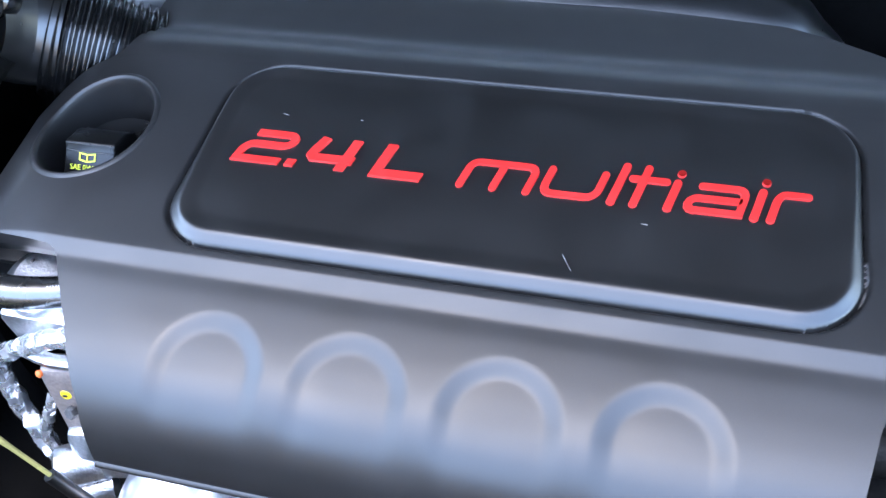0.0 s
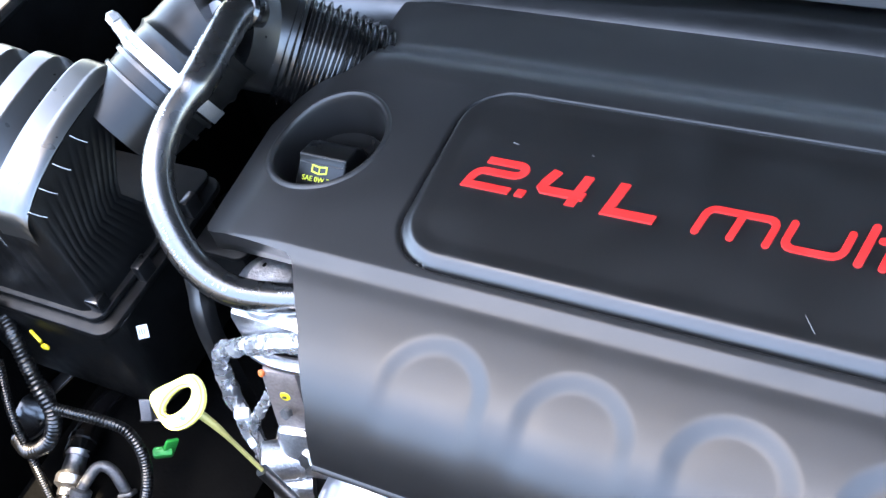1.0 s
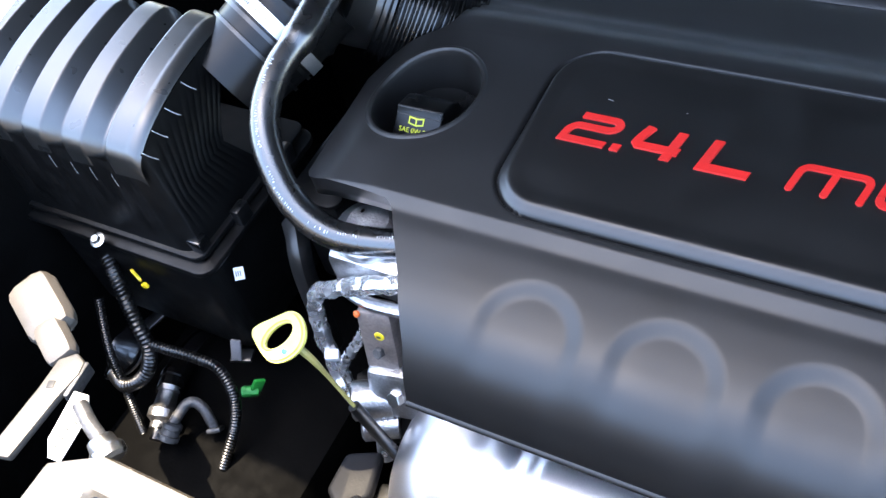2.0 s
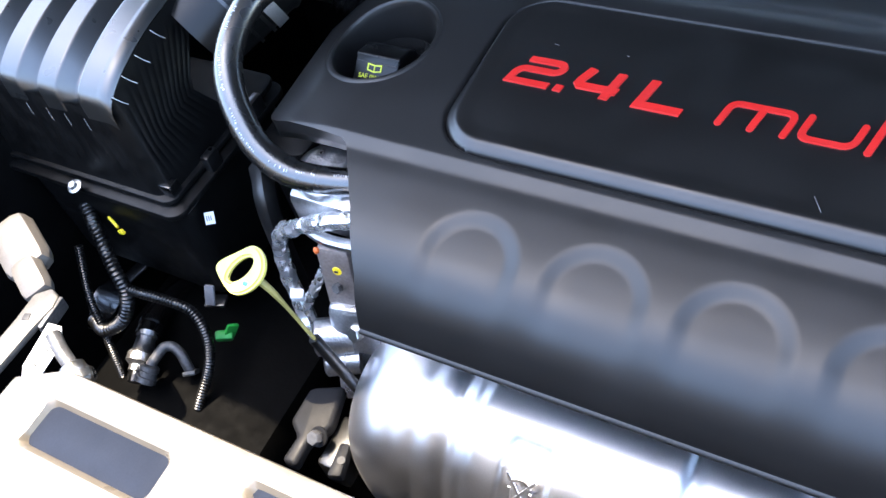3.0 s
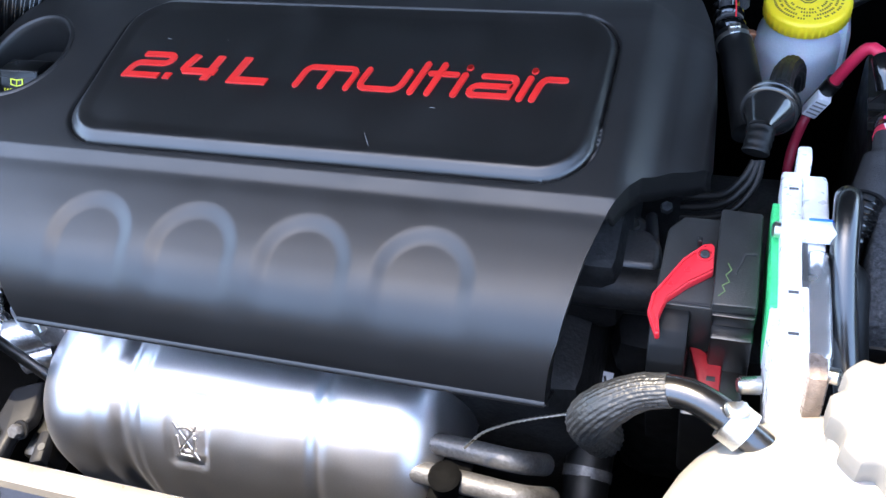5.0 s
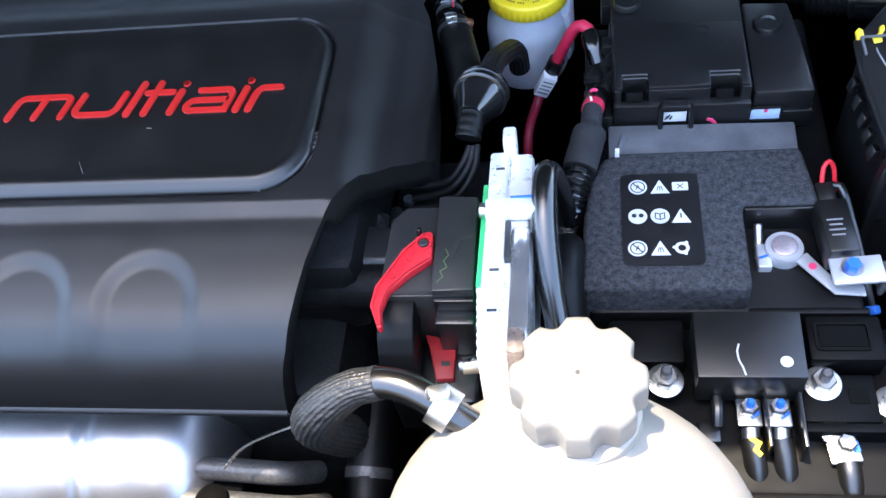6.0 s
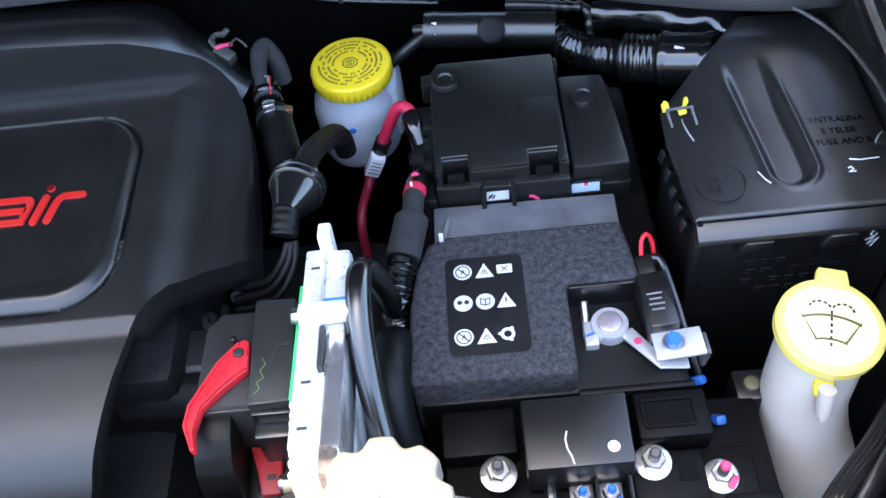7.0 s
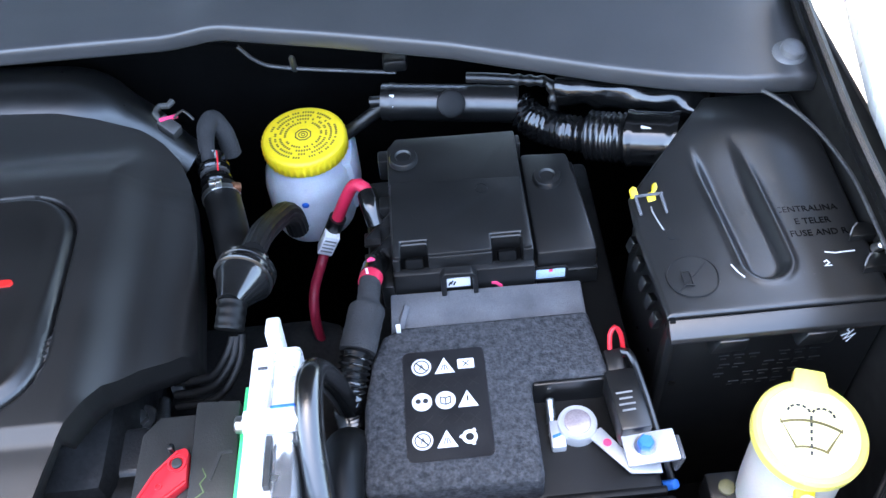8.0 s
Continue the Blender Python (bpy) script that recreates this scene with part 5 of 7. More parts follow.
part("latch", prism([(0.2405, -0.1195), (0.2450, -0.1045), (0.2515, -0.1040), (0.2515, -0.1020), (0.2435, -0.1025), (0.2395, -0.1185)], 0.9228, 0.9236, 0), BLACKINK, plug, "dark latch gap")
part("pen_mark", ribbon([(0, 0), (0.0035, 0.004), (0.0015, 0.008), (0.0055, 0.011), (0.003, 0.016), (0.006, 0.020), (0.0035, 0.025)], 0.0006, 0.0002, pose(0.2315, -0.1365, 0.9231)), mat("faint green pen", (0.12, 0.18, 0.06), 0.6), plug, "green pen scribble")
ARM = [(0.2195, -0.0990), (0.2240, -0.0975), (0.2262, -0.1000), (0.2270, -0.1190), (0.2130, -0.1305), (0.2020, -0.1425), (0.1990, -0.1560), (0.2012, -0.1680), (0.1985, -0.1690), (0.1918, -0.1530), (0.1930, -0.1400), (0.2075, -0.1130)]
lever = part("lever", prism(ARM, 0.9165, 0.9235, 0.0012), REDPL, plug, "red locking lever")
part("lever_rim", ribbon([(0.2205, -0.1005), (0.2090, -0.1130), (0.1945, -0.1405), (0.1932, -0.1530), (0.1990, -0.1670)], 0.0014, 0.0016, pose(0, 0, 0.9233)), REDPL, lever, "raised red rim")
part("lever_rim", ribbon([(0.2258, -0.1180), (0.2120, -0.1292), (0.2008, -0.1418), (0.1978, -0.1560), (0.2000, -0.1670)], 0.0014, 0.0016, pose(0, 0, 0.9233)), REDPL, lever, "raised red rim")
part("lever_rim", ribbon(arc(0, 0, 0.0046, 0.0046, 0, 345, 20), 0.0013, 0.0014, pose(0.2208, -0.1075, 0.9233), None, True), REDPL, lever, "raised red ring")
part("pivot", lathe([(0.0030, 0), (0.0030, 0.0014), (0.0022, 0.0020)], (0.2208, -0.1075, 0.9233), n=18), BLACKINK, lever, "dark pivot head")
part("lever_catch", box((0.2170, -0.0985, 0.9245), (0.0030, 0.0040, 0.0060), 0.0008), BLACK, lever, "small black catch")
for x, y in ((0.2120, -0.1200), (0.2030, -0.1320)):
    part("lever_rim", ribbon(arc(0, 0, 0.0018, 0.0018, 0, 345, 12), 0.0008, 0.0010, pose(x, y, 0.9233), None, True), REDPL, lever, "raised red ring")
BEND = [(-0.136, 0.9130), (-0.146, 0.9125), (-0.156, 0.9095), (-0.165, 0.9040), (-0.172, 0.8960), (-0.1765, 0.8850), (-0.178, 0.8700), (-0.178, 0.80), (-0.150, 0.80), (-0.150, 0.885), (-0.136, 0.890)]
part("elbow", prism(BEND, 0.1935, 0.2165, 0.0016, None, Matrix(((0, 0, 1, 0), (1, 0, 0, 0), (0, 1, 0, 0), (0, 0, 0, 1)))), SOOTY, plug, "matte black cable elbow")
pl2 = thing("lower_plug", "black wiring plug with a dark red lever low beside the tank", "connector", (0.235, -0.155, 0.83))
part("shell", between(0.216, 0.252, -0.190, -0.142, 0.78, 0.868, 0.003), BLACK, pl2)
part("lever", prism([(0.2170, -0.1440), (0.2250, -0.1455), (0.2385, -0.1555), (0.2385, -0.1765), (0.2270, -0.1770), (0.2225, -0.1600)], 0.868, 0.874, 0.0015), mat("dark red plastic", (0.28, 0.01, 0.015), 0.5), pl2, "dark red lever")
part("hole", box((0.2325, -0.1660, 0.8740), (0.0055, 0.0035, 0.0008), 0.0002), BLACKINK, pl2)

hh = thing("heater_hose", "glossy black hose looping beside the control unit", "hose", (0.3, -0.1, 0.85))
part("hose", tube([(0.312, -0.050, 0.84), (0.305, -0.058, 0.91), (0.2990, -0.070, 0.945), (0.2975, -0.088, 0.9505), (0.2980, -0.115, 0.940), (0.3020, -0.145, 0.920), (0.3090, -0.175, 0.890), (0.316, -0.195, 0.84)], 0.0078, 20), RUBBER, hh)
part("second_hose", tube([(0.318, -0.06, 0.80), (0.309, -0.085, 0.88), (0.307, -0.12, 0.89), (0.312, -0.15, 0.86), (0.32, -0.17, 0.80)], 0.013, 18), SOOTY, hh)

# ---- battery ----
bat = thing("car_battery", "car battery under a dark grey felt cover with a warning label", "battery", (0.4, 0.0, 0.70))
part("case", between(0.322, 0.495, -0.122, 0.155, 0.68, 0.862, 0.005), SOOTY, bat)
FELT_PLAN = [(0.333, -0.010), (0.346, -0.0045), (0.467, -0.0045), (0.4725, -0.053), (0.4235, -0.053), (0.4235, -0.119), (0.3185, -0.119), (0.3200, -0.062), (0.325, -0.030)]
felt = part("felt_cover", prism(FELT_PLAN, 0.822, 0.887, 0.004, seg=4), FELT, bat, "dark grey felt cover")
part("tray_well", between(0.424, 0.494, -0.119, -0.052, 0.845, 0.852, 0.001), SOOTY, bat)
part("well_rim", between(0.4235, 0.496, -0.124, -0.119, 0.845, 0.864, 0.0015), SOOTY, bat)
part("well_back", between(0.425, 0.474, -0.056, -0.053, 0.846, 0.884, 0.001), BLACK, bat)
part("flap", box((0.403, 0.010, 0.8755), (0.130, 0.036, 0.004), 0.0015, (3, 0, -1)), CLOTH, bat, "grey woven flap")
part("flap_side", box((0.343, 0.004, 0.872), (0.004, 0.03, 0.018), 0.001, (0, 20, -15)), CLOTH, bat)
part("white_tab", box((0.3435, -0.0085, 0.8905), (0.003, 0.002, 0.008), 0.0005), LABEL, bat, "small white tab")
wl = part("warning_label", prism(rounded(0.345, 0.3965, -0.1020, -0.0260, 0.004), 0.8868, 0.8876, 0), mat("black warning label", (0.010, 0.010, 0.011), 0.38), bat, "black label with white warning symbols")


def disc(cx, cy, r, z=0.8875, h=0.0003, n=28):
    return lathe([(r, 0), (r, h)], (cx, cy, z), n=n)


def tri(cx, cy, w, h, z=0.8875):
    return prism([(cx - w / 2, cy - h / 2), (cx + w / 2, cy - h / 2), (cx, cy + h / 2)], z, z + 0.0003, 0)


Zl = 0.88785
for row, y in enumerate((-0.0375, -0.0625, -0.0885)):
    sh = -0.001 * row
    for col, x in enumerate((0.3565, 0.3710, 0.3845)):
        xx = x + sh
        if col == 0 or (row == 1 and col == 1):
            part("symbol", disc(xx, y, 0.0062), INK, wl, "round white warning symbol")
            if row != 1:
                part("symbol_mark", ribbon(arc(0, 0, 0.0046, 0.0046, 0, 345, 20), 0.0008, 0.0001, pose(xx, y, Zl), None, True), BLACKINK, wl)
                part("symbol_mark", ribbon([(-0.0033, 0.0033), (0.0033, -0.0033)], 0.0009, 0.0001, pose(xx, y, Zl)), BLACKINK, wl)
                part("symbol_mark", ribbon([(-0.0012, -0.002), (0.0002, 0.0018), (0.0014, -0.002)], 0.0007, 0.0001, pose(xx, y, Zl)), BLACKINK, wl)
            elif col == 0:
                for dx in (-0.0023, 0.0023):
                    part("symbol_mark", disc(xx + dx, y + 0.0006, 0.0017, Zl, 0.0001, 14), BLACKINK, wl)
            else:
                part("symbol_mark", ribbon([(-0.003, -0.002), (0, -0.003), (0.003, -0.002), (0.003, 0.0025), (0, 0.0015), (-0.003, 0.0025)], 0.0007, 0.0001, pose(xx, y, Zl), None, True), BLACKINK, wl)
                part("symbol_mark", ribbon([(0, -0.003), (0, 0.0015)], 0.0007, 0.0001, pose(xx, y, Zl)), BLACKINK, wl)
        elif (row == 0 and col == 1) or (row == 1 and col == 2) or (row == 2 and col == 1):
            part("symbol", tri(xx, y, 0.0125, 0.0115), INK, wl, "white warning triangle")
            if row == 1:
                part("symbol_mark", ribbon([(0, -0.0008), (0, 0.003)], 0.001, 0.0001, pose(xx, y - 0.001, Zl)), BLACKINK, wl)
            else:
                for k in range(3):
                    part("symbol_mark", ribbon([(-0.002 + 0.002 * k, -0.0035), (-0.0008 + 0.0008 * k, 0.0005)], 0.0006, 0.0001, pose(xx, y, Zl)), BLACKINK, wl)
        elif row == 0:
            part("symbol", prism(rounded(xx - 0.0052, xx + 0.0052, y - 0.0035, y + 0.0035, 0.0006, 2), 0.8875, 0.8878, 0), INK, wl, "white battery symbol")
            part("symbol_mark", ribbon([(-0.002, 0.002), (0.002, -0.002)], 0.0007, 0.0001, pose(xx, y, Zl)), BLACKINK, wl)
            part("symbol_mark", ribbon([(-0.002, -0.002), (0.002, 0.002)], 0.0007, 0.0001, pose(xx, y, Zl)), BLACKINK, wl)
        else:
            part("symbol", ribbon(arc(0, 0, 0.0036, 0.0036, 0, 340, 16), 0.0022, 0.0003, pose(xx, y, 0.8875), None, True), INK, wl, "white recycling symbol")
            for k in range(3):
                part("symbol", box((xx + 0.0045 * math.cos(2.1 * k + 1), y + 0.0045 * math.sin(2.1 * k + 1), 0.8877), (0.003, 0.002, 0.0003), 0, (0, 0, 120 * k + 30)), INK, wl)
b = None
for k in range(5):
    for s in (-1, 1):
        b = ribbon([(-0.003, -0.003 * s), (0.003, 0.003 * s)], 0.0004, 0.0001, pose(0.350 + 0.0095 * k, -0.0505, 0.8877), b)
        b = ribbon([(-0.003, -0.003 * s), (0.003, 0.003 * s)], 0.0004, 0.0001, pose(0.349 + 0.0095 * k, -0.0755, 0.8877), b)
part("label_pattern", b, GREYBLACK, wl)

neg = thing("negative_terminal", "bright metal battery clamp with a sensor strap", "battery terminal", (0.449, -0.078, 0.852))
part("post", lathe([(0.0085, 0), (0.0082, 0.020), (0.0075, 0.0205), (0.001, 0.0206)], (0.4495, -0.0765, 0.852), n=28), mat("lead post", (0.42, 0.36, 0.38), 0.45, metal=0.6), neg, "lead battery post")
part("ring", lathe([(0.0086, 0.004), (0.0118, 0.004), (0.0124, 0.006), (0.0124, 0.017), (0.0118, 0.0185), (0.0088, 0.0185)], (0.4495, -0.0765, 0.852), n=32), BRIGHTALU, neg)
part("ear", between(0.432, 0.441, -0.091, -0.072, 0.856, 0.868, 0.0015), BRIGHTALU, neg)
part("clamp_bolt", lathe([(0.003, 0), (0.003, 0.020), (0.0022, 0.021)], (0.4345, -0.076, 0.860), (0, 0.75, 0.55), 12), STEEL, neg)
part("clamp_nut", hexnut((0.4345, -0.081, 0.856), 0.009, 0.006, (0, 0.75, 0.55)), STEEL, neg)
part("ink_line", box((0.436, -0.083, 0.8685), (0.006, 0.0016, 0.0006), 0, (0, 0, 20)), BLUE, neg, "blue pen line")
part("strap", prism([(0.4545, -0.0845), (0.4635, -0.0795), (0.4800, -0.1035), (0.4945, -0.1050), (0.4945, -0.1130), (0.4760, -0.1115)], 0.8655, 0.8675, 0.0006), BRIGHTALU, neg)
part("red_spot", disc(0.4655, -0.0905, 0.0026, 0.8675), PINK, neg, "red paint spot")
part("bracket", box((0.4875, -0.1035, 0.8815), (0.031, 0.020, 0.003), 0.001, (0, -4, 2)), BRIGHTALU, neg)
part("bracket_leg", box((0.5035, -0.1045, 0.874), (0.003, 0.016, 0.016), 0.001, (0, 10, 2)), DULL, neg)
part("bolt", hexnut((0.4845, -0.1025, 0.883), 0.0085, 0.006), BLUE, neg, "blue marked bolt head")
part("washer", lathe([(0.007, 0), (0.007, 0.001)], (0.4845, -0.1025, 0.8825), n=20), STEEL, neg)
sen = thing("battery_sensor", "dark grey battery current sensor with a red wire", "sensor", (0.478, -0.07, 0.86))
part("body", box((0.4795, -0.0735, 0.879), (0.019, 0.042, 0.022), 0.002, (0, 0, 4)), GREYBLACK, sen)
part("plug", box((0.4775, -0.0450, 0.879), (0.012, 0.02, 0.014), 0.002, (8, 0, 4)), BLACK, sen)
part("wire", tube([(0.4760, -0.037, 0.884), (0.4765, -0.030, 0.893), (0.4800, -0.0265, 0.896), (0.4840, -0.028, 0.890), (0.486, -0.035, 0.875)], 0.0016, 8), REDPL, sen, "thin red wire")
part("lead", tube([(0.479, -0.037, 0.880), (0.487, -0.040, 0.886), (0.494, -0.06, 0.872), (0.498, -0.085, 0.862), (0.505, -0.11, 0.84)], 0.0028, 10), BLACK, sen, "black lead")
for k in range(4):
    part("print_line", box((0.4778 + 0.0002 * k, -0.070 - 0.004 * k, 0.8902), (0.010 - 0.002 * (k % 2), 0.0012, 0.0003), 0, (0, 0, 4)), GREYINK, sen)

# ---- distribution box over the battery ----
dist = thing("battery_fuse_box", "black plastic battery fuse box with latched lids and stickers", "fuse box", (0.41, 0.08, 0.86))
NOTCH = [(0.3425, 0.0345), (0.3475, 0.0345), (0.3475, 0.0480), (0.3665, 0.0480), (0.3665, 0.0345), (0.4095, 0.0345), (0.4095, 0.0480), (0.4300, 0.0480), (0.4300, 0.0345), (0.4372, 0.0345)]
part("lid", prism(NOTCH + [(0.4375, 0.150), (0.349, 0.152), (0.3425, 0.142)], 0.882, 0.9065, 0.0014), GREYBLACK, dist, "main lid with two latch windows")
part("raised_field", prism([(x + (0.001 if x < 0.36 else -0.001 if x > 0.43 else 0), y + 0.001) for x, y in NOTCH] + [(0.4362, 0.100), (0.3435, 0.105)], 0.904, 0.9092, 0.0014), GREYBLACK, dist)
part("side_lid", prism([(0.4395, 0.036), (0.4810, 0.036), (0.4780, 0.092), (0.4740, 0.130), (0.4395, 0.132)], 0.876, 0.8990, 0.003), GREYBLACK, dist, "side lid")
part("side_rim", prism([(0.4395, 0.0345), (0.4822, 0.0345), (0.4815, 0.040), (0.4395, 0.040)], 0.864, 0.880, 0.0015), BLACK, dist)
part("lower_case", prism([(0.341, 0.036), (0.482, 0.038), (0.48, 0.135), (0.341, 0.145)], 0.862, 0.884, 0.002), BLACK, dist)
part("front_apron", prism([(0.3420, 0.0305), (0.4375, 0.0290), (0.4375, 0.037), (0.3420, 0.037)], 0.868, 0.8955, 0.0016), GREYBLACK, dist)
for x in (0.3570, 0.4198):
    lt = part("latch_window", between(x - 0.0095, x + 0.0095, 0.034, 0.0485, 0.889, 0.8925, 0), SOOT, dist, "dark latch window")
    part("latch_bar", box((x, 0.0395, 0.8965), (0.0125, 0.0065, 0.008), 0.0014, (-30, 0, 0)), SOOT, lt)
hoop = [(0.3735, 0.866), (0.3735, 0.897), (0.3765, 0.9015), (0.3945, 0.9005), (0.3980, 0.896), (0.3990, 0.866), (0.3955, 0.866), (0.3948, 0.8945), (0.3930, 0.8970), (0.3785, 0.8975), (0.3770, 0.8955), (0.3770, 0.866)]
part("hoop", prism(hoop, -0.0305, -0.0235, 0.0008, None, Matrix(((1, 0, 0, 0), (0, 0, -1, 0), (0, 1, 0, 0), (0, 0, 0, 1)))), GREYBLACK, dist, "locking hoop")
st = part("sticker", box((0.3855, 0.0292, 0.8850), (0.0160, 0.0006, 0.0095), 0.0001), LABEL, dist, "white sticker")
for k in range(3):
    part("sticker_print", box((0.3795 + 0.0016 * k, 0.0288, 0.8845 + 0.0012 * (k % 2)), (0.0011, 0.0004, 0.0040), 0, (0, 20, 0)), BLACKINK, st)
s2 = part("sticker", box((0.4490, 0.0340, 0.8795), (0.0200, 0.0006, 0.0105), 0.0001), mat("pale blue sticker", (0.40, 0.52, 0.66), 0.5), dist, "pale blue sticker")
part("sticker_mark", box((0.4490, 0.0336, 0.8830), (0.0024, 0.0004, 0.0035), 0), PINK, s2)
part("sticker_frame", ribbon(rounded(-0.0112, 0.0112, -0.0062, 0.0062, 0.002, 2), 0.0014, 0.0016, pose(0.4490, 0.0345, 0.8795, 90), None, True), GREYBLACK, dist)
part("paint_mark", ribbon([(-0.003, 0.002), (0.0, 0.0015), (0.003, -0.002), (0.004, -0.007)], 0.0028, 0.0003, pose(0.4110, 0.0292, 0.8790, 90)), PINK, dist, "pink paint pen stroke")
for x, y, z in ((0.3545, 0.126, 0.9085), (0.4560, 0.104, 0.8985)):
    part("screw_boss", lathe([(0.0105, 0), (0.0105, 0.003), (0.0095, 0.005), (0.006, 0.0055), (0.005, 0.004)], (x, y, z), n=26), GREYBLACK, dist)
part("moulded_ring", ribbon(arc(0, 0, 0.0042, 0.0042, 0, 345, 18), 0.0009, 0.0004, pose(0.4075, 0.0895, 0.9114), None, True), BLACK, dist)
for y in (0.142, 0.095):
    part("side_lug", between(0.335, 0.344, y - 0.006, y + 0.006, 0.880, 0.900, 0.0015), GREYBLACK, dist)
part("side_lug", between(0.436, 0.441, 0.137, 0.147, 0.886, 0.905, 0.0015), GREYBLACK, dist)
for y in (0.086, 0.066):
    part("side_gusset", prism([(0.3215, 0.873), (0.3425, 0.873), (0.3425, 0.899)], y - 0.001, y + 0.001, 0.0004, None, Matrix(((1, 0, 0, 0), (0, 0, 1, 0), (0, 1, 0, 0), (0, 0, 0, 1)))), GREYBLACK, dist)
    part("side_shelf", box((0.332, y - 0.001, 0.872), (0.022, 0.012, 0.003), 0.0008), GREYBLACK, dist)
part("side_case", between(0.333, 0.342, 0.03, 0.09, 0.82, 0.885, 0.002), BLACK, dist)

pos = thing("positive_cable", "red battery cable with a black sleeve and paper tag", "cable", (0.3, 0.12, 0.82))
part("red_top", tube([(0.3285, 0.103, 0.890), (0.3245, 0.113, 0.898), (0.3165, 0.1185, 0.896), (0.3080, 0.120, 0.880), (0.2985, 0.121, 0.858)], 0.0047, 16), REDTAPE, pos)
part("boot", tube([(0.3265, 0.108, 0.896), (0.3285, 0.098, 0.894), (0.332, 0.088, 0.885)], 0.0075, 16), GLOSSY, pos, "glossy black terminal boot")
part("sleeve", tube([(0.2995, 0.121, 0.860), (0.2930, 0.1215, 0.845), (0.2860, 0.122, 0.829)], 0.0067, 16), BLACK, pos, "black sleeve")
tg = part("tag", box((0.2890, 0.1165, 0.838), (0.012, 0.0095, 0.024), 0.001, (5, 24, 0)), LABEL, pos, "white printed paper tag")
for k in range(4):
    part("tag_print", box(Vector((0.2890, 0.1165, 0.838)) + pose(0, 0, 0, 5, 24, 0).to_3x3() @ Vector((0, -0.0049, 0.007 - 0.0045 * k)), (0.009, 0.0004, 0.0014), 0, (5, 24, 0)), GREYINK, tg)
# same red at half strength: the shadow down here is in the colour
part("red_lower", tube([(0.2865, 0.122, 0.830), (0.2800, 0.110, 0.818), (0.2745, 0.086, 0.815), (0.273, 0.072, 0.795), (0.275, 0.066, 0.75)], 0.0040, 16), mat("shaded red cable", (0.25, 0.008, 0.03), 0.55), pos)
lm = thing("taped_cable_loom", "battery loom in grey fleece tape with coiled tail and red marks", "wiring loom", (0.32, 0.0, 0.88))
part("boot", tube([(0.3320, 0.056, 0.880), (0.3300, 0.042, 0.894), (0.3280, 0.028, 0.901)], 0.0082, 18), GLOSSY, lm, "black cable boot")
part("red_band", tube([(0.3282, 0.0285, 0.9005), (0.3268, 0.0215, 0.9025)], 0.0078, 18), REDTAPE, lm, "red tape band")
part("red_dot", lathe([(0.003, 0), (0.002, 0.001)], (0.3285, 0.0385, 0.9045), (0, -0.3, 1), 12), PINK, lm)
part("band_glint", box((0.3262, 0.0255, 0.9108), (0.0016, 0.006, 0.0005), 0.0001, (-16, 0, 8)), LABEL, lm)
part("taped", tube([(0.3270, 0.023, 0.902), (0.3262, 0.010, 0.903), (0.3250, 0.002, 0.902), (0.3215, -0.012, 0.900), (0.3175, -0.027, 0.896)], lambda s: 0.0074 + 0.0044 * smooth(0.34, 0.44, s), 20, 0.0025, None, lambda a, s: 1 + 0.06 * noise.noise(Vector((math.cos(a), math.sin(a), s * 11)))), TAPE, lm)
part("coil", corrugated([(0.3190, -0.022, 0.897), (0.3155, -0.034, 0.893), (0.3120, -0.045, 0.886), (0.3095, -0.051, 0.874), (0.309, -0.054, 0.84)], 0.0112, 0.0026, 0.0036, 20), GLOSSY, lm, "black corrugated tail", sharp=60)

# ---- battery tray front: relay box, studs, cables ----
TRAYMAT = mat("dusty black tray plastic", (0.0015, 0.0015, 0.0015), 0.55, bump=0.06, fine=1500, spec=0.14)
tray = thing("battery_tray", "black plastic battery tray front with moulded ribs", "battery tray", (0.44, -0.17, 0.80))
part("deck", between(0.335, 0.535, -0.235, -0.124, 0.83, 0.846, 0.003), TRAYMAT, tray)
part("step", between(0.335, 0.382, -0.158, -0.126, 0.844, 0.862, 0.003), TRAYMAT, tray)
part("step", between(0.455, 0.500, -0.158, -0.126, 0.844, 0.866, 0.003), TRAYMAT, tray)
part("slot", between(0.462, 0.489, -0.149, -0.135, 0.8662, 0.8668, 0), SOOT, tray)
part("slot_rim", ribbon(rounded(0.460, 0.491, -0.151, -0.133, 0.002, 2), 0.0018, 0.0012, pose(0, 0, 0.866), None, True), TRAYMAT, tray)
part("pad", between(0.448, 0.492, -0.194, -0.162, 0.844, 0.856, 0.002), TRAYMAT, tray)
part("slot", between(0.476, 0.487, -0.182, -0.172, 0.8562, 0.8568, 0), SOOT, tray)
part("pad", between(0.492, 0.522, -0.196, -0.160, 0.842, 0.852, 0.002), TRAYMAT, tray)
part("ledge", between(0.448, 0.498, -0.202, -0.196, 0.842, 0.860, 0.001), TRAYMAT, tray)
for k in range(3):
    part("rib", between(0.500, 0.532, -0.222 + 0.012 * k, -0.216 + 0.012 * k, 0.840, 0.856, 0.001), TRAYMAT, tray)
part("front_wall", between(0.335, 0.535, -0.245, -0.235, 0.74, 0.85, 0.003), TRAYMAT, tray)
rel = thing("relay_box", "flat black relay cover with a white dot and chalk stroke", "relay box", (0.417, -0.155, 0.85))
part("cover", prism([(0.3855, -0.1795), (0.4480, -0.1795), (0.4490, -0.134), (0.3855, -0.134)], 0.852, 0.884, 0.0015), GREYBLACK, rel)
part("white_dot", disc(0.4370, -0.1690, 0.0036, 0.8838, 0.0004), LABEL, rel, "white round sticker")
